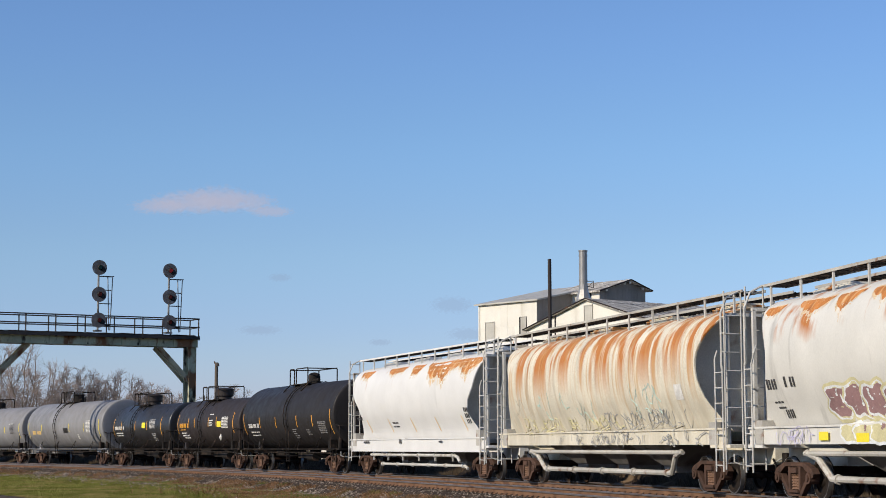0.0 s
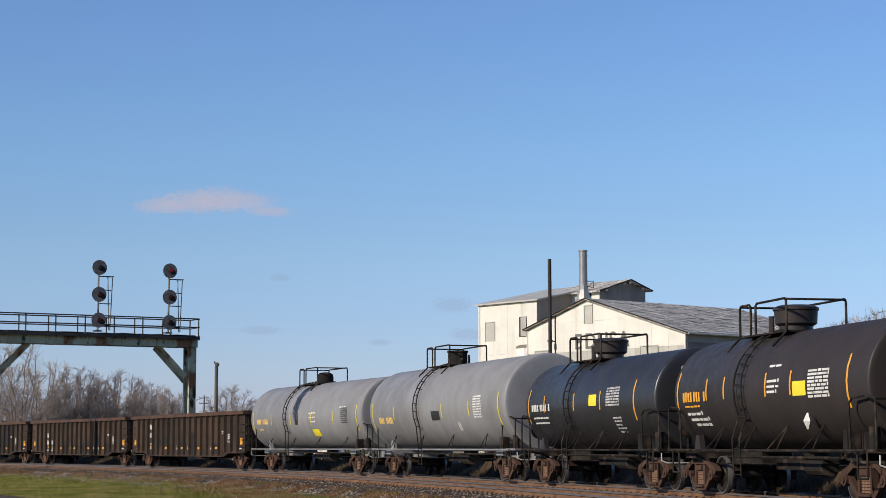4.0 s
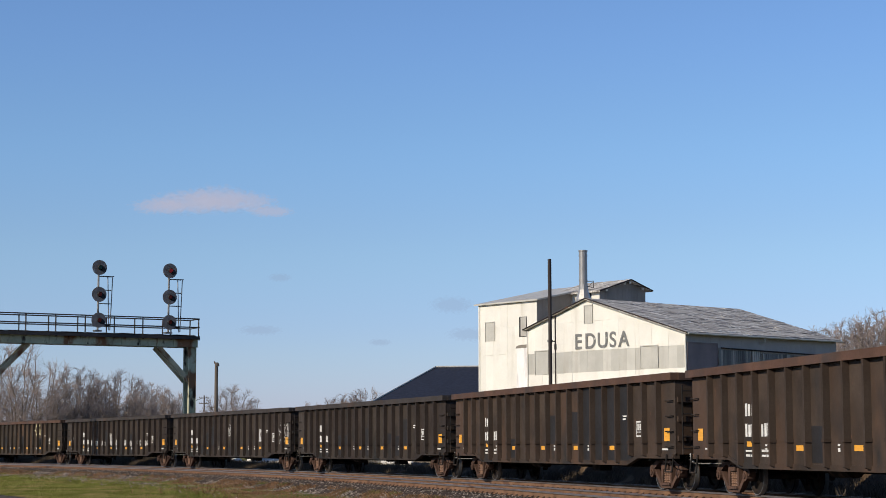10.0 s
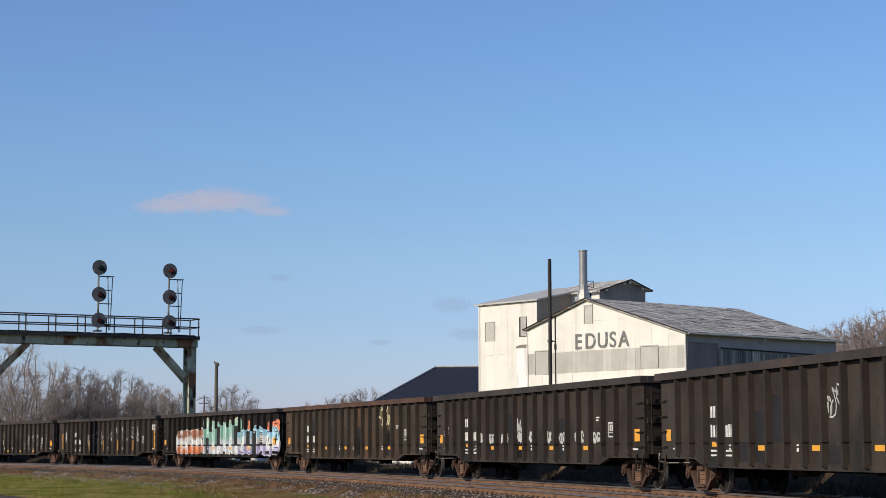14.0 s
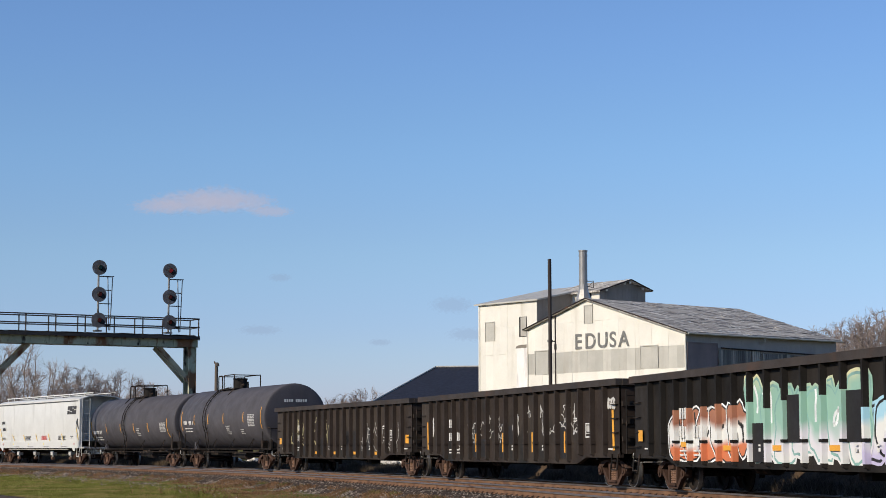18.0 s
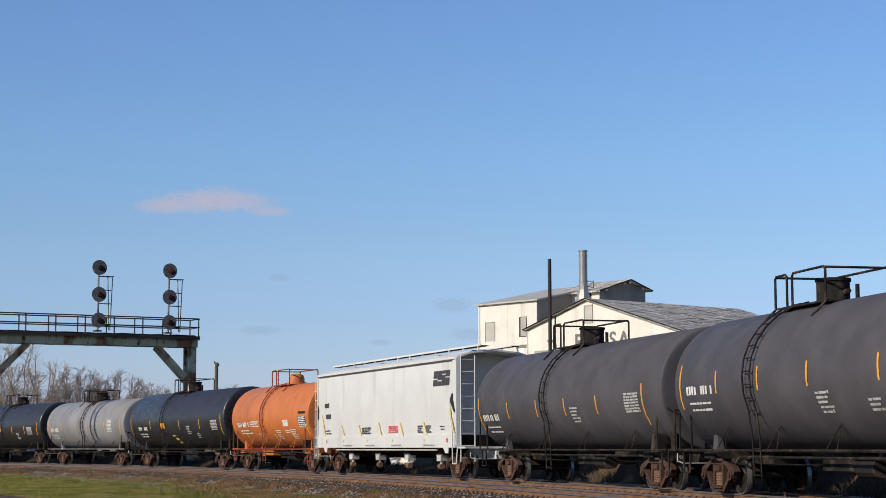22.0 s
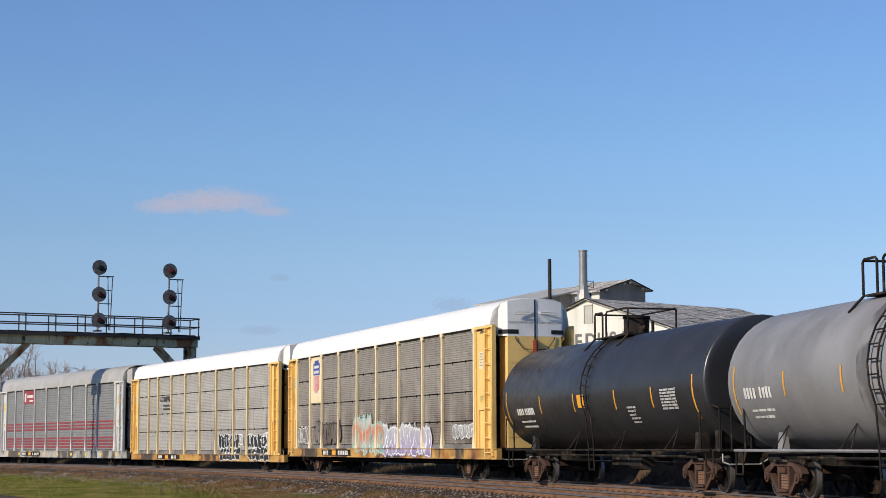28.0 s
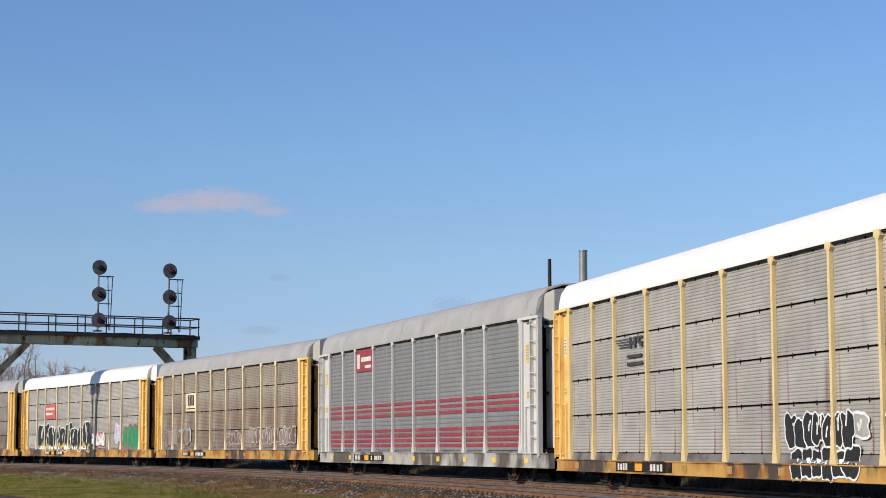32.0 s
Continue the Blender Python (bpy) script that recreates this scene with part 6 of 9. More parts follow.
# ---- tank cars ----
def tank(front, rear, label, shell, radius, zc, pivots, fat=0.0, dome="black", seed=0, rails="under", tapes="amber", ladder_at=-0.6, sill_mat="under", px=-1.2, strips=(), strip_z=None):
    c, length = car("tank_car", label, front, rear, pivots, "tank cars")
    h = length / 2 - 0.68
    radius += fat
    n = 40
    rings = [(-h + d, max(0.03, radius * q)) for d, q in ((0.0, 0.0), (0.008, 0.45), (0.022, 0.75), (0.038, 0.90), (0.048, 0.955), (0.062, 0.978), (0.085, 0.993), (0.115, 1.0))]
    rings += [(-h + 2.4, radius), (-h + 2.41, radius + 0.004), (-0.02, radius + 0.004), (0.0, radius), (h - 2.41, radius + 0.004), (h - 2.4, radius)]
    rings += [(-x, r) for x, r in rings[7::-1]]
    bm = bmesh.new()
    loft(bm, [[(x, r * math.cos(2 * math.pi * i / n), zc + r * math.sin(2 * math.pi * i / n)) for i in range(n)] for x, r in rings], caps=True)
    body = part("shell", bm, shell, c, smooth=True)
    surf = lambda z: math.sqrt(max(0.01, radius * radius - (z - zc) ** 2))
    # head seams
    for x in (-h + 0.20, h - 0.20):
        bm = bmesh.new()
        loft(bm, [[(x + d, r * math.cos(2 * math.pi * i / n), zc + r * math.sin(2 * math.pi * i / n)) for i in range(n)] for d, r in ((-0.03, radius - 0.002), (-0.015, radius + 0.007), (0.015, radius + 0.007), (0.03, radius - 0.002))])
        part("weld_seam", bm, shell, c, smooth=True)
    # stub sills, saddles, end platforms
    for e in (-1, 1):
        bm = bmesh.new()
        box(bm, min(e * (h - 3.2), e * (h + 0.35)), max(e * (h - 3.2), e * (h + 0.35)), -0.3, 0.3, 0.70, 1.06)
        box(bm, e * pivots / 2 - 0.35, e * pivots / 2 + 0.35, -1.3, 1.3, 0.86, 1.02)
        part("stub_sill", bm, sill_mat, c)
        x = e * pivots / 2
        for sy in (-1, 1):
            bm = bmesh.new()
            slab(bm, [(x - 0.22, 1.0), (x + 0.22, 1.0), (x + 0.10, zc - radius * 0.72), (x - 0.10, zc - radius * 0.72)], sy * 1.12, sy * 0.98)
            part("saddle", bm, shell, c)
        bm = bmesh.new()
        box(bm, min(e * (h - 0.55), e * (h + 0.35)), max(e * (h - 0.55), e * (h + 0.35)), -1.45, 1.45, 1.04, 1.10)
        part("end_platform", bm, sill_mat, c)
        bm = bmesh.new()
        for sy in (-1, 1):
            path(bm, [(e * (h - 0.75), sy * 1.48, 1.06), (e * (h - 0.75), sy * 1.5, 2.0), (e * (h - 0.6), sy * 1.5, 2.13), (e * (h - 0.05), sy * 1.48, 2.17), (e * (h + 0.3), sy * 1.42, 2.1), (e * (h + 0.32), sy * 1.42, 1.06)], 0.026)
            path(bm, [(e * (h - 0.5), sy * 1.45, 1.05), (e * (h - 0.5), sy * 1.45, 0.5), (e * (h - 0.05), sy * 1.45, 0.5), (e * (h - 0.05), sy * 1.45, 1.05)], 0.024)
        path(bm, [(e * (h + 0.32), -1.42, 2.1), (e * (h + 0.32), 1.42, 2.1)], 0.026)
        part("end_handrail", bm, rails, c)
        bogie(c, e * pivots / 2)
        coupler(c, e * (h + 0.42), e)
    # long side rail with struts to the shell
    for sy in (-1, 1):
        bm = bmesh.new()
        path(bm, [(-h + 0.1, sy * 1.50, 1.06), (h - 0.1, sy * 1.50, 1.06)], 0.035)
        part("side_rail", bm, rails if shell != "tank_grey" else "tank_grey", c)
        for x in np.linspace(-h + 2.8, h - 2.8, 4):
            bm = bmesh.new()
            path(bm, [(x - 0.35, sy * 1.49, 1.06), (x + 0.05, sy * surf(1.62), 1.62), (x + 0.2, sy * 1.49, 1.06)], 0.015)
            part("rail_strut", bm, "under" if shell != "tank_orange" else shell, c)
    # ladder bowed over the shell
    for sy in (-1, 1):
        bm = bmesh.new()
        for d in (-0.22, 0.22):
            pts = [(ladder_at + d, sy * 1.52, 0.45), (ladder_at + d, sy * 1.55, 1.3)]
            for i in range(9):
                a = -0.42 + i * (1.42 + 0.42) / 8
                pts.append((ladder_at + d, sy * (radius + 0.1) * math.cos(a), zc + (radius + 0.1) * math.sin(a)))
            path(bm, pts, 0.024, 5)
        stiles = part("ladder", bm, rails, c)
        for i in range(11):
            a = -0.42 + i * (1.3 + 0.42) / 10
            rung(stiles, 0.44, (ladder_at, sy * (radius + 0.1) * math.cos(a), zc + (radius + 0.1) * math.sin(a)), rails)
        for z in (0.5, 0.8, 1.1):
            rung(stiles, 0.44, (ladder_at, sy * 1.53, z), rails)
    # top platform and railing
    zt = zc + radius
    at = pose(px, 0, 0)
    plat = bmesh.new()
    box(plat, -1.4, 1.4, -0.75, 0.75, zt - 0.06, zt - 0.02)
    for x in (-1.4, 1.4):
        path(plat, [(x, -0.75, zt - 0.05), (x, -1.1, zt - 0.4)], 0.03)
        path(plat, [(x, 0.75, zt - 0.05), (x, 1.1, zt - 0.4)], 0.03)
    platform = part("platform", plat, rails, c, at=at)
    for sy in (-1, 1):
        for x0, x1 in ((-1.4, -0.72), (-0.42, 1.4)) if sy < 0 else ((-1.4, 1.4),):
            bm = bmesh.new()
            path(bm, [(x0, sy * 0.75, zt - 0.03), (x0, sy * 0.75, zt + 0.66), (x0 + 0.08, sy * 0.75, zt + 0.72), (x1 - 0.08, sy * 0.75, zt + 0.72), (x1, sy * 0.75, zt + 0.66), (x1, sy * 0.75, zt - 0.03)], 0.03)
            part("railing", bm, rails, platform)
    for x in (-1.4, 1.4):
        bm = bmesh.new()
        path(bm, [(x, -0.75, zt + 0.70), (x, 0.75, zt + 0.70)], 0.03)
        part("railing", bm, rails, platform)
    bm = bmesh.new()
    if dome == "big":
        loft(bm, [[(0.25 + r * math.cos(i * 0.3142), r * math.sin(i * 0.3142), zt + z) for i in range(20)] for r, z in ((0.40, -0.1), (0.40, 0.14), (0.50, 0.20), (0.52, 0.50), (0.55, 0.52), (0.55, 0.58), (0.40, 0.64), (0.1, 0.66))], caps=True)
        path(bm, [(-0.75, -0.2, zt - 0.05), (-0.75, -0.2, zt + 0.45)], 0.07)
    elif dome == "small":
        loft(bm, [[(0.15 + r * math.cos(i * 0.3142), r * math.sin(i * 0.3142), zt + z) for i in range(20)] for r, z in ((0.36, -0.1), (0.36, 0.10), (0.29, 0.12), (0.29, 0.38), (0.25, 0.47), (0.14, 0.53), (0.03, 0.55))], caps=True)
        tube(bm, (0.75, -0.1, zt - 0.05), (0.75, -0.1, zt + 0.16), 0.16, n=10)
        path(bm, [(0.4, -0.1, zt + 0.14), (1.2, -0.1, zt + 0.16)], 0.07)
        tube(bm, (-0.42, 0.0, zt - 0.05), (-0.42, 0.0, zt + 0.14), 0.12, n=10)
    elif dome == "round":
        loft(bm, [[(0.3 + r * math.cos(i * 0.3142), r * math.sin(i * 0.3142), zt + z) for i in range(20)] for r, z in ((0.52, -0.1), (0.52, 0.09), (0.40, 0.10), (0.40, 0.30), (0.37, 0.42), (0.27, 0.50), (0.1, 0.535))], caps=True)
    else:
        loft(bm, [[(0.15 + r * math.cos(i * 0.3142), r * math.sin(i * 0.3142), zt + z) for i in range(20)] for r, z in ((0.38, -0.1), (0.38, 0.48), (0.41, 0.49), (0.41, 0.56), (0.1, 0.58))], caps=True)
        tube(bm, (0.85, -0.1, zt - 0.05), (0.85, -0.1, zt + 0.22), 0.13, n=10)
        path(bm, [(0.6, -0.1, zt + 0.15), (1.2, -0.1, zt + 0.2)], 0.06)
        tube(bm, (1.2, 0.1, zt), (1.2, 0.1, zt + 0.35), 0.05)
    part("manway", bm, "tank_orange" if shell == "tank_orange" else ("tank_brown" if dome == "big" else "under"), c, "valve housing on top", smooth=True, at=at)
    # belly gear
    bm = bmesh.new()
    tube(bm, (0.0, 0, zc - radius + 0.05), (0.0, 0, 0.55), 0.28, n=12)
    box(bm, -0.9, 0.9, -0.6, 0.6, 0.62, 0.86)
    tube(bm, (1.3, -0.7, 0.72), (2.3, -0.7, 0.72), 0.22, n=12)
    path(bm, [(-h + 2.5, -0.9, 0.9), (h - 2.5, -0.9, 0.9)], 0.035)
    path(bm, [(-h + 2.5, -0.5, 0.72), (h - 2.5, -0.5, 0.72)], 0.03)
    part("outlet_and_brake_gear", bm, "under", c)
    bm = bmesh.new()
    box(bm, h - 1.15, h - 0.95, -1.45, -1.15, 1.06, 1.5)
    part("valve_box", bm, "under", c)
    bm = bmesh.new()
    tube(bm, (h - 0.2, -1.2, 1.06), (h - 0.2, -1.2, 1.55), 0.12, n=8)
    part("brake_reservoir", bm, "under", c)
    bm = bmesh.new()
    path(bm, [(h + 0.34, -0.6, 1.06), (h + 0.34, -0.6, 1.9)], 0.03)
    tube(bm, (h + 0.34, -0.6, 1.7), (h + 0.40, -0.6, 1.7), 0.28, n=16)
    part("brake_wheel", bm, "under", c)
    # small white lettering on the front head
    if shell not in ("tank_grey", "tank_orange"):
        bm = bmesh.new()
        for i in range(10):
            if i != 4:
                q = -0.62 + i * 0.125
                loft(bm, [[(h - 0.002, q, zc + 0.74), (h - 0.002, q + 0.09, zc + 0.74)], [(h - 0.002, q, zc + 0.88), (h - 0.002, q + 0.09, zc + 0.88)]], closed=False)
        part("lettering", bm, "white", c, kind="stuff")
    # reflective tape and worn lettering
    if tapes:
        places = strips or [-h + 0.5 + (2 * h - 1.2) * i / 5 for i in range(6)]
        mid = strip_z or zc - 0.15
        for i, x in enumerate(places):
            low, high = (mid - 0.62, mid + 0.50) if i in (0, len(places) - 1) else (mid - 0.27, mid + 0.27)
            tape(c, x - 0.04, x + 0.04, low, high, surf, tapes)
    return c, h, surf


# ---- covered hoppers ----
# how far the side sheets are cut back from the car's end, by height
CUT_ROUND = ((1.55, 0.30), (1.8, 0.62), (2.3, 1.15), (2.9, 1.48), (3.4, 1.52), (3.9, 1.15), (4.3, 0.68), (4.62, 0.45))
CUT_WAIST = ((1.45, 0.80), (1.8, 1.35), (2.4, 1.85), (2.8, 1.65), (3.3, 1.02), (3.9, 0.70), (4.3, 0.50), (4.62, 0.40))


def hopper(front, rear, label, paint, seed, pivots=15.2, bays=3, pipe="low"):
    """A rounded centre-flow hopper with sloped ends and a running board on top."""
    c, length = car("covered_hopper", label, front, rear, pivots, "covered hoppers")
    h = length / 2 - 0.72
    low = pipe != "low"
    zs, zt, z_foot = (1.45, 4.62, 0.97) if low else (1.56, 4.62, 1.20)
    cuts = CUT_WAIST if low else CUT_ROUND
    cut = lambda z: float(np.interp(z, [a for a, _ in cuts], [b for _, b in cuts]))
    # half section from the sill up to the roof centre
    half = [(1.10, zs), (1.19, 1.75), (1.27, 1.95), (1.37, 2.17), (1.46, 2.4), (1.52, 2.62), (1.56, 2.85), (1.58, 3.08), (1.585, 3.3), (1.57, 3.52), (1.54, 3.72), (1.48, 3.92), (1.40, 4.08), (1.27, 4.25), (1.12, 4.38), (0.88, 4.50), (0.62, 4.57), (0.0, zt)]
    ring = [(-y, z) for y, z in half] + [(y, z) for y, z in half[-2::-1]]
    bm = bmesh.new()

    rings = [[(-h + cut(z), y, z) for y, z in ring]]
    for x in (-h + 3, 0, h - 3):
        rings.append([(x, y, z) for y, z in ring])
    rings.append([(h - cut(z), y, z) for y, z in ring])
    loft(bm, rings, closed=False)
    for e in (-1, 1):
        loft(bm, [[(e * (h - cut(z)), y, z) for y, z in ring], [(e * (h - cut(z)), y * 0.975, z - 0.02) for y, z in ring], [(e * (h - 3.6), y * 0.97, z - 0.03) for y, z in ring]], closed=False)
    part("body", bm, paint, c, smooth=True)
    # end slope sheets in shadow and end posts
    for e in (-1, 1):
        bm = bmesh.new()
        x = e * (h - 0.06)
        end = lambda z, d: e * (h - 1.15 - d - 0.40 * (zt - z))
        loft(bm, [[(end(z, d), y * 0.972, z - 0.025) for y, z in ring] for d in (0.05, 0.0)], caps=True)
        part("slope_sheet", bm, "trim", c, "grey sloping end sheet")
        bm = bmesh.new()
        for sy in (-1, 1):
            box(bm, min(x, x - e * 0.12), max(x, x - e * 0.12), sy * 1.30 - 0.04, sy * 1.30 + 0.04, 1.2, 4.35)
        box(bm, min(x, x - e * 0.12), max(x, x - e * 0.12), -1.35, 1.35, 4.32, 4.40)
        part("end_post", bm, "trim", c)
        ladder(c, 0, 0.45, 0.6, 4.92, -1.22, "trim", axis="y", n=10, at_x=e * (h + 0.05))
        ladder(c, 0, 0.45, 0.6, 4.92, 1.22, "trim", axis="y", n=10, at_x=e * (h + 0.05))
        ladder(c, e * (h - 0.20), 0.44, 0.55, 3.1, -1.5, "trim", n=7)
        bm = bmesh.new()
        path(bm, [(e * (h - 0.02), -1.5, 3.05), (e * (h - 0.02), -1.5, 4.4), (e * (h - 0.02), -1.34, 4.78), (e * (h + 0.05), -0.99, 4.95)], 0.028)
        path(bm, [(e * (h - 0.42), -1.5, 3.05), (e * (h - 0.50), -1.47, 3.3), (e * (h - 0.50), -1.40, 3.5)], 0.022)
        for z in (3.45, 3.9, 4.3):
            path(bm, [(e * (h - 0.02), -1.5, z), (e * (h + 0.05), -1.44, z)], 0.018)
        part("grab_rail", bm, "trim", c, "bent pale grab rail up to the running board")
        bm = bmesh.new()
        box(bm, min(e * (h - 0.9), e * (h + 0.3)), max(e * (h - 0.9), e * (h + 0.3)), -1.45, 1.45, 1.12, 1.2)
        box(bm, min(e * (h - 3), e * (h + 0.35)), max(e * (h - 3), e * (h + 0.35)), -0.3, 0.3, 0.72, 1.12)
        part("end_sill", bm, paint, c)
        bm = bmesh.new()
        box(bm, min(e * (h - 0.95), e * (h - 0.5)), max(e * (h - 0.95), e * (h - 0.5)), -1.46, -1.1, 1.2, 1.75)
        part("valve_box", bm, "pipe_white", c)
        bm = bmesh.new()
        tube(bm, (e * (h + 0.06), 0.6, 1.9), (e * (h + 0.16), 0.6, 1.9), 0.28, n=14)
        path(bm, [(e * (h + 0.08), 0.6, 1.15), (e * (h + 0.08), 0.6, 1.9)], 0.03)
        part("brake_wheel", bm, "pipe_white", c)
        bogie(c, e * pivots / 2)
        coupler(c, e * (h + 0.42), e)
    # side sill
    for sy in (-1, 1):
        bm = bmesh.new()
        box(bm, -h + 0.05, h - 0.05, min(sy * 1.30, sy * 1.43), max(sy * 1.30, sy * 1.43), z_foot, zs + 0.02)
        box(bm, -h + 0.05, h - 0.05, min(sy * 1.30, sy * 1.47), max(sy * 1.30, sy * 1.47), zs, zs + 0.045)
        part("side_sill", bm, paint, c)
    # running board: dark grating inside two pale edges, on brackets
    for sy in (-1, 1):
        bm = bmesh.new()
        for y in (0.45, 0.60, 0.75, 0.90):
            box(bm, -h - 0.1, h + 0.1, sy * y - 0.02, sy * y + 0.02, 4.91, 4.935)
        for i in range(60):
            x = -h + (2 * h) * i / 59
            box(bm, x - 0.015, x + 0.015, min(sy * 0.4, sy * 0.98), max(sy * 0.4, sy * 0.98), 4.90, 4.93)
        board = part("running_board", bm, "under", c, "dark grated running board")
        bm = bmesh.new()
        for y in (0.38, 0.99):
            box(bm, -h - 0.15, h + 0.15, sy * y - 0.018, sy * y + 0.018, 4.90, 4.965)
        part("edge_strip", bm, "pipe_white" if not low else paint, board)
        for i in range(11):
            x = -h + 0.4 + (2 * h - 0.8) * i / 10
            bm = bmesh.new()
            slab(bm, [(x - 0.03, 4.40), (x + 0.03, 4.40), (x + 0.03, 4.91), (x - 0.03, 4.91)], sy * 0.94, sy * 0.985)
            part("bracket", bm, "trim", board)
    for i in range(4):
        x = -h + 2.3 + (2 * h - 4.6) * i / 3
        bm = bmesh.new()
        box(bm, x - 1.0, x + 1.0, -0.28, 0.28, 4.58, 4.72)
        box(bm, x - 0.9, x + 0.9, -0.22, 0.22, 4.72, 4.77)
        part("hatch_cover", bm, paint, c)
    # outlets and the air pipe below
    for i in range(bays):
        x = (i - (bays - 1) / 2) * 3.6
        bm = bmesh.new()
        loft(bm, [[(x - a, -b, z), (x + a, -b, z), (x + a, b, z), (x - a, b, z)] for a, b, z in ((1.7, 1.2, 1.3), (0.45, 0.5, 0.62), (0.4, 0.5, 0.45))], caps=True)
        part("outlet_hopper", bm, "apron", c)
    bm = bmesh.new()
    w = pivots / 2 - 1.6
    if pipe == "low":
        path(bm, [(-w - 0.4, -1.3, 1.0), (w + 0.4, -1.3, 1.0)], 0.06, 8)
        path(bm, [(-w - 0.3, -1.3, 1.02), (-w + 0.2, -1.25, 0.9), (-w + 0.7, -1.15, 0.46), (w - 0.7, -1.15, 0.46), (w - 0.2, -1.25, 0.9), (w + 0.3, -1.3, 1.02)], 0.075, 8)
        for i in range(5):
            x = -w + 1 + i * (2 * w - 2) / 4
            tube(bm, (x - 0.05, -1.15, 0.46), (x + 0.05, -1.15, 0.46), 0.11, n=8)
    else:
        path(bm, [(-w - 0.2, -1.25, 0.84), (w - 1.0, -1.25, 0.84), (w - 0.6, -1.25, 0.76), (w - 0.45, -1.25, 0.60)], 0.06, 8)
        path(bm, [(-w + 0.8, -1.05, 0.46), (w - 0.4, -1.05, 0.46), (w - 0.1, -1.05, 0.36)], 0.055, 8)
        for i in range(6):
            x = -w + 0.2 + i * (2 * w - 1.4) / 5
            tube(bm, (x - 0.05, -1.25, 0.84), (x + 0.05, -1.25, 0.84), 0.095, n=8)
            tube(bm, (x + 0.6, -1.05, 0.46), (x + 0.7, -1.05, 0.46), 0.09, n=8)
            box(bm, x - 0.03, x + 0.03, -1.28, -1.22, 0.62, 1.0)
    part("discharge_pipe", bm, "pipe_white" if pipe == "low" else "trim", c, "dirty pale discharge pipe under the side")
    surf = lambda z: float(np.interp(z, [q for _, q in half], [q for q, _ in half])) if z > zs + 0.05 else 1.47
    return c, h, surf


def flat_hopper(front, rear, label):
    """The flat-sided white hopper with four outlets."""
    c, length = car("covered_hopper", label, front, rear, 15.8, "covered hoppers")
    h = length / 2 - 0.95
    paint = "hopper_new"
    ring = [(-1.53, 1.6), (-1.55, 2.6), (-1.55, 4.40), (-1.50, 4.48), (-0.95, 4.66), (0, 4.74), (0.95, 4.66), (1.50, 4.48), (1.55, 4.40), (1.55, 2.6), (1.53, 1.6)]
    bm = bmesh.new()
    hf = h - 0.42
    loft(bm, [[(x, y, z) for y, z in ring] for x in (-h + 1.5, 0, hf - 1.5)], caps=True)
    part("body", bm, paint, c, smooth=True)
    # open end bays: the roof and sides run on past the sloping end sheet
    bay = ring + [(y * 0.955, z - 0.06 if 1.7 < z else z) for y, z in ring[::-1]]
    for e, x0, x1 in ((-1, -h + 1.5, -h), (1, hf - 1.5, hf)):
        bm = bmesh.new()
        loft(bm, [[(x, y * 0.9995, z) for y, z in bay] for x in (x0, x1)], caps=True)
        part("end_bay", bm, paint, c)
    for sy in (-1, 1):
        bm = bmesh.new()
        box(bm, -h + 0.05, hf - 0.05, min(sy * 1.5, sy * 1.585), max(sy * 1.5, sy * 1.585), 1.13, 1.6)
        part("side_sill", bm, paint, c)
        bm = bmesh.new()
        box(bm, -h + 0.02, hf - 0.02, min(sy * 1.5, sy * 1.6), max(sy * 1.5, sy * 1.6), 4.375, 4.46)
        part("eave_strip", bm, paint, c)
    bm = bmesh.new()
    for y in (-1.562, 1.532):
        box(bm, -h + 0.3, hf - 0.4, y, y + 0.03, 4.30, 4.355)
    part("eave_seam", bm, "dark_mark", c)
    for e in (-1, 1):
        q = h if e < 0 else hf
        bm = bmesh.new()
        for sy in (-1, 1):
            box(bm, min(e * (q - 0.02), e * (q + 0.07)), max(e * (q - 0.02), e * (q + 0.07)), min(sy * 1.40, sy * 1.57), max(sy * 1.40, sy * 1.57), 1.2, 4.42)
        part("end_frame", bm, paint, c)
        if e < 0:
            ladder(c, -h - 0.02, 0.36, 0.6, 4.3, -1.60, paint, n=9)
        else:
            bm = bmesh.new()
            path(bm, [(hf - 0.62, -1.58, 3.0), (hf - 0.45, -1.64, 2.3), (hf - 0.12, -1.66, 1.7), (hf - 0.1, -1.66, 0.55), (hf + 0.3, -1.66, 0.55), (hf + 0.3, -1.6, 1.2)], 0.024)
            part("corner_rail", bm, paint, c)
        ladder(c, 0, 0.55, 0.6, 4.5, -1.15, paint, axis="y", n=9, at_x=e * (q + 0.16))
        bm = bmesh.new()
        box(bm, min(e * (h - 3), e * (h + 0.4)), max(e * (h - 3), e * (h + 0.4)), -0.3, 0.3, 0.72, 1.12)
        box(bm, min(e * (h - 0.4), e * (h + 0.35)), max(e * (h - 0.4), e * (h + 0.35)), -1.5, 1.5, 1.1, 1.17)
        part("end_sill", bm, paint, c)
        bm = bmesh.new()
        if e < 0:
            slab(bm, [(-h + w, z) for w, z in ((0.12, 2.42), (0.30, 2.42), (0.32, 2.85), (0.22, 3.05), (0.12, 3.05))], -1.57, -1.556)
        else:
            slab(bm, [(h - w, z) for w, z in ((1.02, 2.80), (0.95, 3.05), (0.80, 3.14), (0.74, 3.10), (0.72, 2.85), (0.50, 2.42), (0.62, 2.42))], -1.57, -1.556)
        part("end_opening", bm, "hood", c)
        bogie(c, e * 7.9)
        coupler(c, e * (h + 0.65), e)
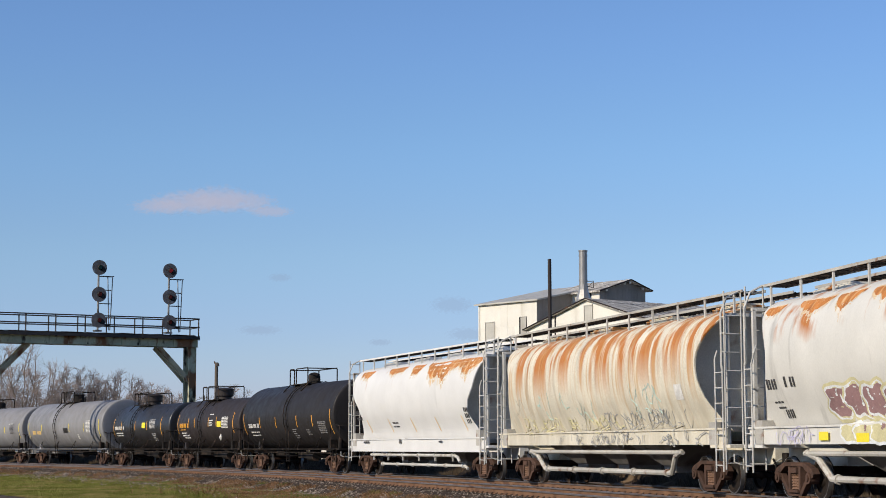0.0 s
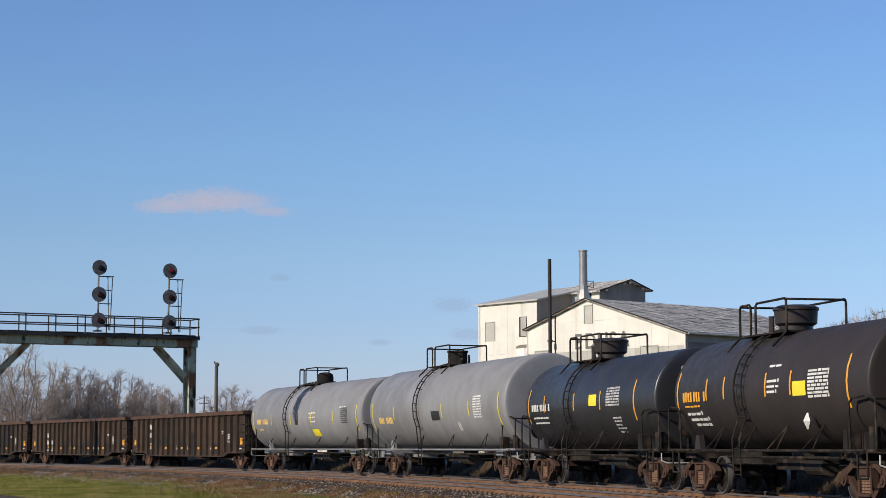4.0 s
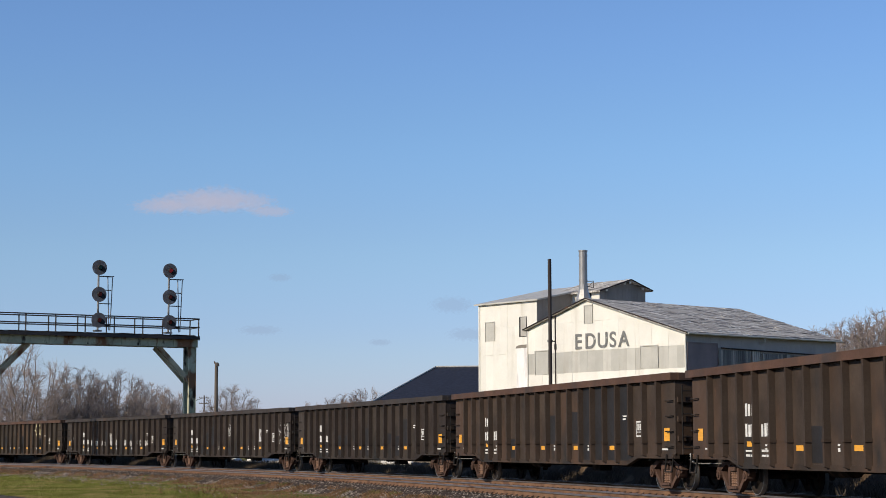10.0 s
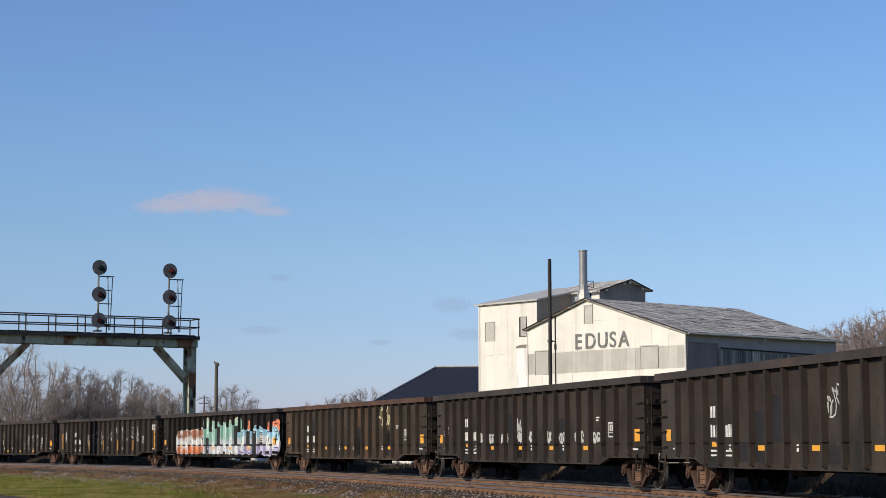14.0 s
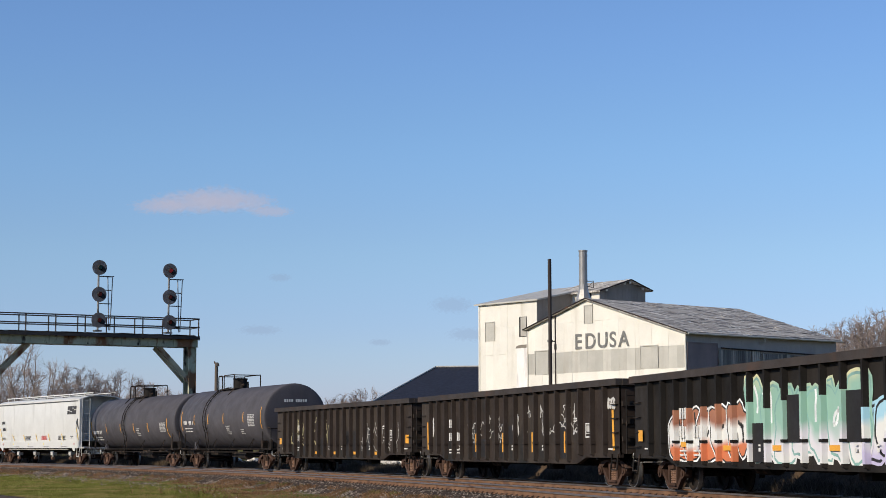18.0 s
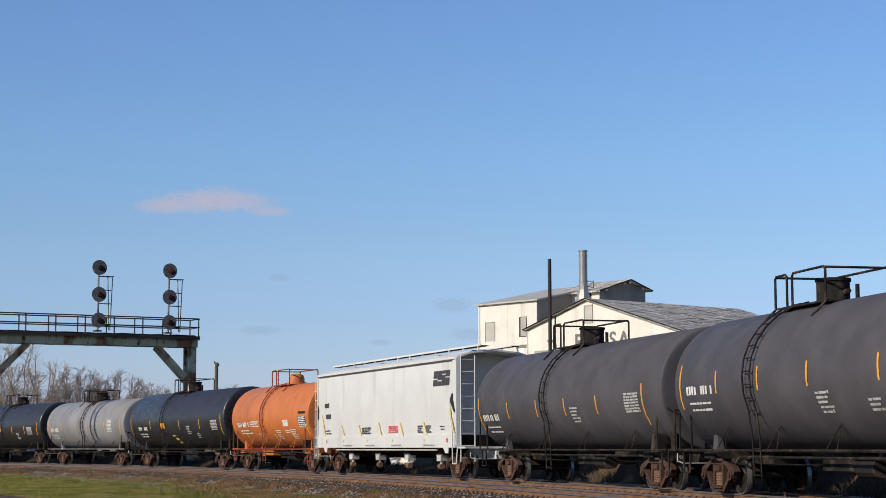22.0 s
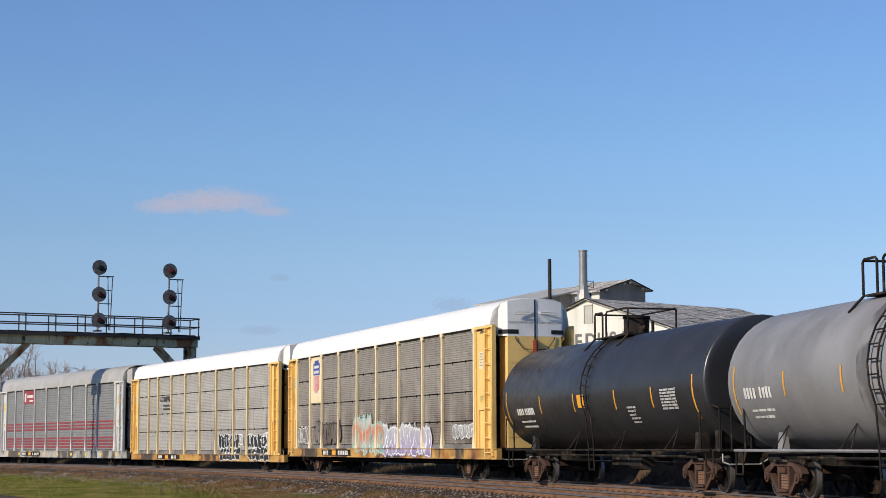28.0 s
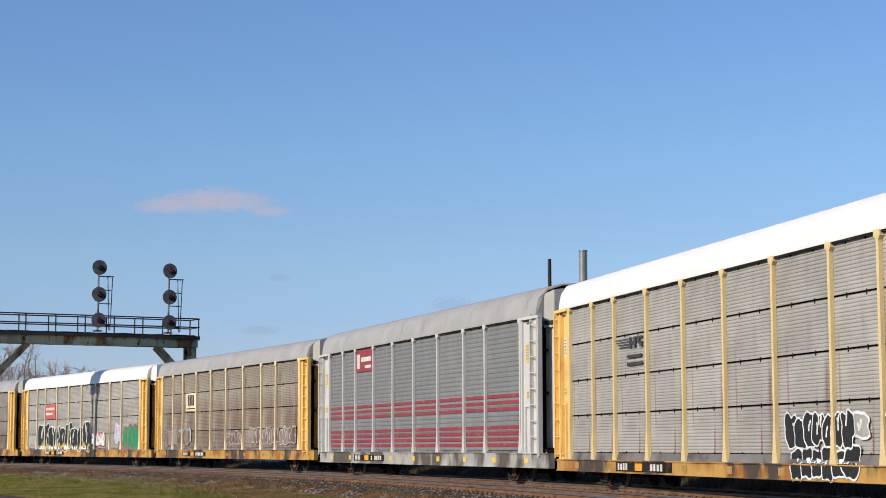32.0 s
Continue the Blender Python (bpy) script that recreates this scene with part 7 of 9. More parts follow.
    for sy in (-1, 1):
        bm = bmesh.new()
        for y in (0.52, 0.62, 0.71):
            box(bm, -h - 0.1, h + 0.1, sy * y - 0.015, sy * y + 0.015, 4.84, 4.865)
        for i in range(70):
            x = -h + 2 * h * i / 69
            box(bm, x - 0.012, x + 0.012, min(sy * 0.46, sy * 0.77), max(sy * 0.46, sy * 0.77), 4.83, 4.85)
        board = part("running_board", bm, "under", c, "dark grated running board")
        bm = bmesh.new()
        box(bm, -h - 0.1, h + 0.1, sy * 0.78 - 0.015, sy * 0.78 + 0.015, 4.84, 4.91)
        box(bm, -h - 0.1, h + 0.1, sy * 0.45 - 0.015, sy * 0.45 + 0.015, 4.83, 4.88)
        part("edge_strip", bm, paint, board)
        for i in range(13):
            x = -h + 0.15 + (2 * h - 0.3) * i / 12
            bm = bmesh.new()
            slab(bm, [(x - 0.045, 4.66), (x + 0.045, 4.66), (x + 0.02, 4.88), (x - 0.02, 4.88)], sy * 0.76, sy * 0.80)
            part("bracket", bm, paint, board)
    for i in range(5):
        x = -h + 2 + i * (2 * h - 4) / 4
        bm = bmesh.new()
        tube(bm, (x, 0, 4.68), (x, 0, 4.78), 0.3, n=14)
        tube(bm, (x, 0, 4.78), (x, 0, 4.82), 0.33, 0.26, n=14)
        part("hatch_cover", bm, paint, c)
    for i in range(4):
        x = -5.85 + i * 3.87
        bm = bmesh.new()
        loft(bm, [[(x - a, -b, z), (x + a, -b, z), (x + a, b, z), (x - a, b, z)] for a, b, z in ((1.6, 1.45, 1.16), (0.55, 1.05, 0.80), (0.5, 0.6, 0.72))], caps=True)
        part("outlet_hopper", bm, "under", c)
        bm = bmesh.new()
        slab(bm, [(x - 0.2, 1.13), (x + 1.0, 1.13), (x + 0.72, 0.84), (x + 0.08, 0.84)], -1.15, -1.11)
        slab(bm, [(x + 0.15, 0.84), (x + 0.65, 0.84), (x + 0.62, 0.62), (x + 0.18, 0.62)], -1.17, -0.85)
        path(bm, [(x + 0.40, -1.05, 0.65), (x + 0.40, -1.05, 0.40)], 0.05)
        gate = part("outlet_gate", bm, "trim", c, "pale outlet chute")
        bm = bmesh.new()
        tube(bm, (x + 0.30, -1.05, 0.42), (x + 0.50, -1.05, 0.42), 0.11, n=12)
        tube(bm, (x + 0.27, -1.05, 0.42), (x + 0.30, -1.05, 0.42), 0.13, n=12)
        part("cap", bm, "spring", gate)
    bm = bmesh.new()
    path(bm, [(-h + 2.8, -1.45, 1.04), (h - 2.8, -1.45, 1.04)], 0.035)
    part("air_line", bm, "pipe_white", c)
    y = flat(1.555)
    for x0, x1, z0, z1 in ((-8.75, -8.15, 1.67, 2.6), (-5.63, -5.10, 1.64, 2.09), (-3.0, -2.6, 1.62, 2.1), (-0.18, 0.2, 1.64, 2.16), (2.62, 3.02, 1.61, 2.14), (5.5, 5.88, 1.64, 2.12), (8.45, 9.02, 1.65, 2.64)):
        tape(c, x1 - 0.06, x1 + 0.06, z0, z1, y, "strip_yellow", "slanted yellow reflective strip", slant=x0 - x1)
    # emblem: four leaning blocks, each split by a slit
    for w0, w1, slit in ((0, 0.46, 0.42), (0.49, 0.93, 0.3), (0.95, 1.32, 0.7), (1.33, 1.80, 0.5)):
        for q0, q1 in ((0, slit), (slit + 0.09, 1)):
            bm = bmesh.new()
            put = lambda p, q: (6.62 + p + 0.14 * q, -1.566, 3.44 + 0.56 * q)
            loft(bm, [[put(w0, q0), put(w1, q0)], [put(w0, q1), put(w1, q1)]], closed=False)
            part("emblem", bm, "dark_mark", c, "dark slanted block of the emblem")
    rows = [(-8.3, 2.92, 0.22, 4, 0.19), (-8.1, 2.42, 0.22, 5, 0.17), (-8.2, 1.86, 0.07, 8, 0.1), (-8.0, 1.74, 0.07, 8, 0.1)]
    for x0, n in ((-2.55, 12), (4.8, 6), (5.78, 6)):
        rows += [(x0 + 0.02 * (i % 2), 1.93 - 0.075 * i, 0.075, n - i % 3, 0.105) for i in range(4)]
    rows += [(7.4, 1.9, 0.06, 5, 0.1), (7.5, 1.8, 0.06, 4, 0.1)]
    lettering(c, rows, y, "dark_mark", seed=4)
    lettering(c, [(1.15, 1.95 - 0.075 * i, 0.08, 11 - i % 2, 0.115) for i in range(4)], y, "red_mark", seed=5)
    yb = flat(1.59)
    lettering(c, [(x, 1.19, 0.09, 12, 0.11) for x in (-5.2, -1.9, 1.6, 5.6)], yb, "g_grey", seed=6)
    for x, m in ((-7.9, "red_mark"), (8.2, "red_mark")):
        tape(c, x, x + 0.14, 1.33, 1.48, yb, m, name="tag")
    for x in (-5.3, -1.7, 1.7, 5.6):
        tape(c, x, x + 0.12, 1.38, 1.46, yb, "lemon")
    for x in (-8.1, 8.1):
        bm = bmesh.new()
        slab(bm, [(x - 0.3, 1.13), (x + 0.3, 1.13), (x + 0.25, 0.92), (x - 0.05, 0.92)], -1.58, -1.55)
        part("jack_pad", bm, paint, c)
    return c, h


# ---- tri-level autoracks ----
# foot and top of the sill, foot of the lowest panels
SILLS = {201: (0.75, 1.07, 1.28), 202: (0.45, 0.75, 1.0), 203: (0.50, 0.92, 1.05)}


def autorack(front, rear, label, style, seed):
    c, length = car("autorack", label, front, rear, 20.1, "autoracks")
    h = length / 2 - 0.73
    hf = h + (0.28 if seed == 201 else -0.18)
    silver = style == "silver"
    pale = seed == 202
    deep = 0.012 if pale else 0.015
    post, pane = ("post_silver", "panel_silver") if silver else ("post_yellow" if pale else "post_cream", "panel_pale" if pale or seed == 205 else ("panel_rusty" if seed == 204 else "panel"))
    frame_m = "post_silver" if silver else "yellow"
    roof_m = {"silver": "roof_grey", "grey": "roof_grey"}.get(style, "roof_white")
    ze = 5.42
    zs0, zs1, zr = SILLS.get(seed, (0.58, 1.0, 1.14))
    up = 1.12 if silver else 1.0
    key = ("rack_s" if silver else "rack_" + pane + post) + "%.2f" % zr
    hh = "%.2f" % h

    def sill(bm):
        prof = [(1.3, zs0 - 0.03), (1.53, zs0 - 0.03), (1.53, zs0), (1.5, zs0), (1.5, zs1), (1.53, zs1), (1.53, zs1 + 0.03), (1.3, zs1 + 0.03)]
        loft(bm, [[(x, -y, z) for y, z in prof] for x in (-h - 0.27, h + 0.27)], caps=True)
    for s in (-1, 1):
        part("side_sill", shared(key + "sill" + hh, sill, "sill_silver" if silver else "sill_yellow"), None, c, "scuffed yellow side sill" if not silver else "dirty silver side sill", at=pose(0.27, 0, 0, 0, 0, 0 if s < 0 else 180))

    def deck(bm):
        box(bm, -h, h, -1.34, 1.34, 0.95, 1.08)
        box(bm, -h - 0.2, h + 0.2, -0.3, 0.3, 0.5, 0.95)
        for i in range(12):
            x = -h + 1 + i * (2 * h - 2) / 11
            box(bm, x - 0.1, x + 0.1, -1.3, 1.3, 0.72, 0.95)
        box(bm, -h + 0.5, h - 0.5, -1.3, 1.3, 2.85, 2.92)
        box(bm, -h + 0.5, h - 0.5, -1.3, 1.3, 4.25, 4.32)
    part("deck", shared(key + "deck" + hh, deck, "under"), None, c)
    # roof: an arched sheet with rounded ends
    def roof(bm):
        trim = lambda e, y: (hf if e > 0 else h) + float(np.interp(abs(y), (0, 0.5, 1.02, 1.24, 1.5), (0.15, 0.15, 0.13, -0.19, -0.31)))
        arc = [(-1.5, ze), (-1.49, ze + 0.14 * up), (-1.41, ze + 0.48 * up), (-1.17, ze + 0.76 * up), (-0.75, ze + 0.89 * up), (0, ze + 0.93 * up), (0.75, ze + 0.89 * up), (1.17, ze + 0.76 * up), (1.41, ze + 0.48 * up), (1.49, ze + 0.14 * up), (1.5, ze)]
        loft(bm, [[(x if abs(x) < 9 else math.copysign(trim(x, y), x), y, z) for y, z in arc] for x in (-h, -5, 5, h)], closed=False, caps=False)
        loft(bm, [[(e * trim(e, y), y * 0.97, z - 0.05) for y, z in arc] for e in (-1, 1)], closed=False)
        for e in (-1, 1):
            loft(bm, [[(e * trim(e, y), y, z) for y, z in arc], [(e * trim(e, y), y * 0.97, z - 0.05) for y, z in arc]], closed=False)
    r = part("roof", shared("rack_roof" + style + hh, roof, roof_m, True), None, c, "arched white roof" if roof_m == "roof_white" else "arched galvanised roof")

    def seams(bm):
        arc = [(-1.502, ze + 0.14 * up), (-1.418, ze + 0.485 * up), (-1.176, ze + 0.768 * up), (-0.75, ze + 0.897 * up), (0, ze + 0.937 * up), (0.75, ze + 0.897 * up), (1.176, ze + 0.768 * up), (1.418, ze + 0.485 * up), (1.502, ze + 0.14 * up)]
        for i in range(10 if roof_m == "roof_grey" else 0):
            x = -h + 1.4 + i * (2 * h - 2.8) / 9
            loft(bm, [[(x - 0.02, y, z) for y, z in arc], [(x + 0.02, y, z) for y, z in arc]], closed=False)
        for s in (-1, 1):
            box(bm, -h + 0.5, hf - 0.7, min(s * 1.5, s * 1.525), max(s * 1.5, s * 1.525), ze - 0.04, ze + 0.04 * up)
    part("roof_seam", shared("rack_seam" + style + hh, seams, roof_m), None, r)

    def eave_gap(bm):
        for s in (-1, 1):
            box(bm, -h + 0.45, hf - 0.75, min(s * 1.47, s * 1.512), max(s * 1.47, s * 1.512), ze - 0.085, ze - 0.043)
    part("eave_gap", shared("rack_eave_gap" + hh, eave_gap, "under"), None, r, "dark gap under the eave")
    # posts and panels
    # nine columns of panels between two closed yellow ends
    xs = [-12.1, -9.85, -7.87, -5.15, -2.42, 0.33, 3.27, 6.22, 8.45, 11.85]
    rows = ((zr, 2.07), (2.11, 3.12), (3.16, 4.23), (4.27, 5.35)) if not silver else ((zr, 5.35),)

    def post_mesh(bm):
        loft(bm, [[(-w, -0.0, z), (-w, -d, z), (w, -d, z), (w, -0.0, z)] for w, d, z in ((0.16, 0.10, zs1 + 0.03), (0.09, 0.10, zs1 + 0.35), (0.055, 0.09, 1.75), (0.055, 0.09, 5.2), (0.14, 0.10, 5.28), (0.14, 0.10, 5.40))], caps=True)

    def pan(w, z0, z1):
        def build(bm):
            n = 13 if not silver else 26
            pts = []
            step = (z1 - z0) / n
            for i in range(n):
                z = z0 + i * step
                pts += [(z, 0.0), (z + step * 0.45, 0.0), (z + step * 0.6, deep), (z + step * 0.85, deep)]
            pts.append((z1, 0.0))
            loft(bm, [[(-w / 2, y, z) for z, y in pts], [(w / 2, y, z) for z, y in pts]], closed=False)
            loft(bm, [[(-w / 2, y + 0.03, z) for z, y in pts], [(w / 2, y + 0.03, z) for z, y in pts]], closed=False)
        return build
    pm = shared(key + "post", post_mesh, post)
    for s in (-1, 1):
        for x in xs:
            part("side_post", pm, None, c, at=pose(x, s * 1.44, 0, 0, 0, 0 if s < 0 else 180))
        for a, b in zip(xs, xs[1:]):
            for z0, z1 in rows:
                w = round(b - a - 0.02, 2)
                part("side_panel", shared("%spanel%.2f_%.2f" % (key, w, z0), pan(w, z0, z1), pane), None, c, at=pose((a + b) / 2, s * 1.44, 0, 0, 0, 0 if s < 0 else 180))
    # added black sheets stand for the unlit inside seen through the panel gaps
    bm = bmesh.new()
    for s in (-1, 1):
        box(bm, xs[0], xs[-1], min(s * 1.36, s * 1.38), max(s * 1.36, s * 1.38), 1.1, 5.4)
    part("inner_screen", bm, "under", c)
    def apron(bm):
        loft(bm, [[(x, -1.51, zs1 + 0.03), (x, -1.45, zr - 0.02), (x, -1.40, zr - 0.02), (x, -1.40, zs1 + 0.03)] for x in (xs[0], xs[-1])], caps=True)
    for s in (-1, 1):
        part("apron", shared(key + "apron", apron, "apron"), None, c, "grimy grey apron above the sill", at=pose(0, 0, 0, 0, 0, 0 if s < 0 else 180))

    def clips(bm):
        for a, b in zip(xs, xs[1:]):
            for z in (zr - 0.01, 2.09, 3.14, 4.25, 5.36) if not silver else (5.36,):
                for q in (0.3, 0.7):
                    x = a + (b - a) * q
                    box(bm, x - 0.015, x + 0.015, -1.455, -1.44, z - 0.07, z + 0.04)
    part("panel_clip", shared(key + "clips", clips, "under"), None, c, kind="stuff")
    # ends: side wings with ladders, bowed doors set back between them, end roof
    for e in (-1, 1):
        q = hf if e > 0 else h

        def span(bm, x0, x1, y0, y1, z0, z1):
            box(bm, min(e * x0, e * x1), max(e * x0, e * x1), min(y0, y1), max(y0, y1), z0, z1)
        edge = xs[-1] + 0.06 if e > 0 else -xs[0] + 0.06
        for s in (-1, 1):
            bm = bmesh.new()
            span(bm, edge, q - 0.02, s * 1.39, s * 1.45, zs1 + 0.02, 5.36)
            span(bm, edge + 0.02, edge + 0.14, s * 1.40, s * 1.52, zs1 + 0.02, 5.36)
            part("corner_post", bm, frame_m, c)
            bm = bmesh.new()
            span(bm, q - 0.06, q + 0.03, s * 1.42, s * 1.57, 0.85, 5.30)
            part("wing_edge", bm, frame_m, c)
            bm = bmesh.new()
            span(bm, q - 0.70, q - 0.64, s * 1.45, s * 1.56, 0.95, 5.30)
            part("wing_edge", bm, frame_m, c)
            bm = bmesh.new()
            span(bm, edge + 0.1, q + 0.02, s * 1.42, s * 1.56, 5.31, 5.40)
            part("corner_cap", bm, frame_m, c)
            bm = bmesh.new()
            span(bm, edge + 0.45, edge + 0.95, s * 1.56, s * 1.575, 5.22, 5.29)
            part("hand_hold", bm, "under", c)
            ladder(c, e * (q - 0.35), 0.60, 0.8, 5.25, s * 1.58, frame_m, n=9)
            for x0, x1, z0, z1 in ((edge + 0.35, edge + 0.75, 3.9, 4.5), (edge + 0.40, edge + 0.80, 2.72, 2.98)):
                if edge + 1.0 < q - 0.3:
                    bm = bmesh.new()
                    span(bm, x0, x1, s * 1.448, s * 1.458, z0, z1)
                    part("notice_plate", bm, "strip_yellow" if silver or z0 < 3 else "post_cream", c, "small printed notice plate")
                    bm = bmesh.new()
                    for i in range(5 if z0 > 3 else 2):
                        span(bm, x0 + 0.05, x1 - 0.05 - 0.06 * (i % 2), s * 1.458, s * 1.461, z1 - 0.09 - 0.1 * i, z1 - 0.05 - 0.1 * i)
                    part("lettering", bm, "g_grey", c, kind="stuff")
            bm = bmesh.new()
            span(bm, edge + 0.35, edge + 0.85, s * 1.45, s * 1.50, 2.44, 2.50)
            span(bm, edge + 0.35, edge + 0.42, s * 1.45, s * 1.52, zs1 + 0.02, 2.44)
            part("door_track_bracket", bm, frame_m, c)
        # two leaves, each a sheet that swings back from the middle and a sheet turned in to the corner
        plan = ((0.16, 0.012), (0.16, 0.50), (0.14, 1.02), (-0.20, 1.24))
        turned = plan[:3] + ((-0.50, 1.05),)
        bow = lambda s, z0, tops, plan: [[(e * (q + x - d), s * y, z0) for x, y in plan] + [(e * (q + x - d), s * y, z1) for (x, y), z1 in list(zip(plan, tops))[::-1]] for d in (0.0, 0.05)]
        skin = lambda y, out=0.0: q + out + float(np.interp(y, [p[1] for p in plan], [p[0] for p in plan]))
        for s in (-1, 1):
            for nm, z0, tops, mt in (("end_door", 1.12, (5.0, 5.0, 5.0, 5.0), frame_m), ("end_roof", 5.003, (6.33, 6.30, 6.22, 6.10), roof_m)):
                bm = bmesh.new()
                near, far = [[bm.verts.new(v) for v in ring] for ring in bow(s, z0, tops, turned if nm == "end_door" else plan)]
                for m in range(3):
                    for ring in (near, far):
                        bm.faces.new((ring[m], ring[m + 1], ring[6 - m], ring[7 - m]))
                for m in range(8):
                    n = (m + 1) % 8
                    bm.faces.new((near[m], near[n], far[n], far[m]))
                leaf = part(nm, bm, mt, c)
                if nm == "end_door":
                    for z in (1.5, 2.7, 3.35, 4.1):
                        bm = bmesh.new()
                        for y0, y1 in ((0.08, 0.5), (0.5, 0.98)):
                            loft(bm, [[(e * skin(y, 0.016), s * y, z), (e * skin(y, 0.016), s * y, z + 0.03)] for y in (y0, y1)], closed=False)
                        part("door_rib", bm, frame_m, leaf)
            bm = bmesh.new()
            foot, head = [bm.verts.new((e * (q - 0.20), s * 1.24, z)) for z in (5.02, 6.10)], [bm.verts.new((e * (q - 0.32), s * 1.50, z)) for z in (5.41, 5.50)]
            mid = bm.verts.new((e * (q - 0.27), s * 1.40, 5.90))
            bm.faces.new((foot[0], head[0], head[1], mid, foot[1]))
            bmesh.ops.solidify(bm, geom=bm.faces[:], thickness=0.02)
            part("roof_corner", bm, roof_m, c)
            for z in (3.05, 5.08):
                bm = bmesh.new()
                for y0, y1 in (((0.62, 1.02), (1.02, 1.24)) if z > 4 else ((0.72, 0.99),)):
                    loft(bm, [[(e * skin(y, 0.012), s * y, z), (e * skin(y, 0.012), s * y, z + 0.15)] for y in (y0, y1)], closed=False)
                part("end_slot", bm, "hood", c, "dark slot in the end door")
        # added black sheet for the darkness behind the end doors
        bm = bmesh.new()
        span(bm, q - 0.9, q - 0.85, -1.38, 1.38, 1.1, 5.1)
        part("inner_door", bm, "under", c)
        bm = bmesh.new()
        span(bm, q + 0.155, q + 0.185, -0.022, 0.022, 1.2, 6.28)
        part("lock_rod", bm, "hood", c, "dark lock rod down the middle of the end")
        bm = bmesh.new()
        loft(bm, [[(e * (q + 0.22) + r * math.cos(a * 1.0472), r * math.sin(a * 1.0472), 4.35 + 0.06 * m + v) for a in range(6)] for m in range(9) for r, v in ((0.07, 0.0), (0.10, 0.015), (0.10, 0.035), (0.07, 0.05))])
        part("door_spring", bm, "rail_red", c, "rust-red coil spring of the door lock")
        for s in (-1, 1):
            bm = bmesh.new()
            path(bm, [(e * skin(y, out), s * y, z) for y, z, out in ((0.12, 5.86, 0.02), (0.2, 5.78, 0.1), (0.80, 5.76, 0.1), (0.72, 5.84, 0.1), (0.2, 5.86, 0.05))], 0.018)
            part("grab_iron", bm, "roof_end", c)
            bm = bmesh.new()
            path(bm, [(e * (q + 0.20), s * 0.06, 4.55), (e * skin(0.45, 0.06), s * 0.45, 4.55), (e * skin(0.72, 0.03), s * 0.72, 4.88), (e * skin(0.74, 0.03), s * 0.74, 5.0)], 0.014)
            part("lock_chain", bm, "hood", c)
        bogie(c, e * 10.05, 0.36, "truck_dark")
        coupler(c, e * (q + (0.3 if e > 0 else 0.5)), e)
    bm = bmesh.new()
    tube(bm, (-2, -0.7, 0.7), (-1, -0.7, 0.7), 0.2, n=12)
    path(bm, [(-9, -0.9, 0.6), (9, -0.9, 0.6)], 0.03)
    part("brake_gear", bm, "under", c)
    if silver:
        for z0 in (1.16, 1.36, 1.56, 1.76, 2.38, 2.60, 2.82):
            bm = bmesh.new()
            for a, b in zip(xs, xs[1:]):
                box(bm, a + 0.1, b - 0.1, -1.46, -1.438, z0, z0 + 0.115)
            part("stripe", bm, "maroon", c, "faded maroon stripe along the panels")
    zm = (zs0 + zs1) / 2
    tape(c, -h + 5.7, -h + 10.2, zm - 0.13, zm + 0.13, flat(1.496), "under", "black number plate", "number_plate")
    lettering(c, [(-h + 5.9, zm - 0.09, 0.19, 4, 0.22), (-h + 8.3, zm - 0.09, 0.19, 6, 0.26)], flat(1.506), "white", seed=seed)
    tape(c, -h + 7.35, -h + 7.95, zm - 0.10, zm + 0.10, flat(1.506), "amber")
    for i in (-1, 0, 2, 3, 4, 5, 6, 7):
        x = -h + 4.9 + i * 3.0
        tape(c, x, x + 0.35, zm - 0.09, zm + 0.09, flat(1.496), "strip_yellow" if silver else "yellow_dull")
    return c, h


def rack_emblem(c, x, w, z0, z1, ground, shapes):
    """An emblem plate on the panels: coloured ground and plain shapes (x0, x1, z0, z1, material) in parts of the plate."""
    plate = c
    if ground:
        bm = bmesh.new()
        box(bm, x, x + w, -1.47, -1.445, z0, z1)
        plate = part("emblem_plate", bm, ground, c)
    for i, (a, b, p, q, mt) in enumerate(shapes):
        bm = bmesh.new()
        box(bm, x + a * w, x + b * w, -1.475 - 0.0012 * i, -1.47, z0 + p * (z1 - z0), z0 + q * (z1 - z0))
        part("emblem_shape", bm, mt, plate)


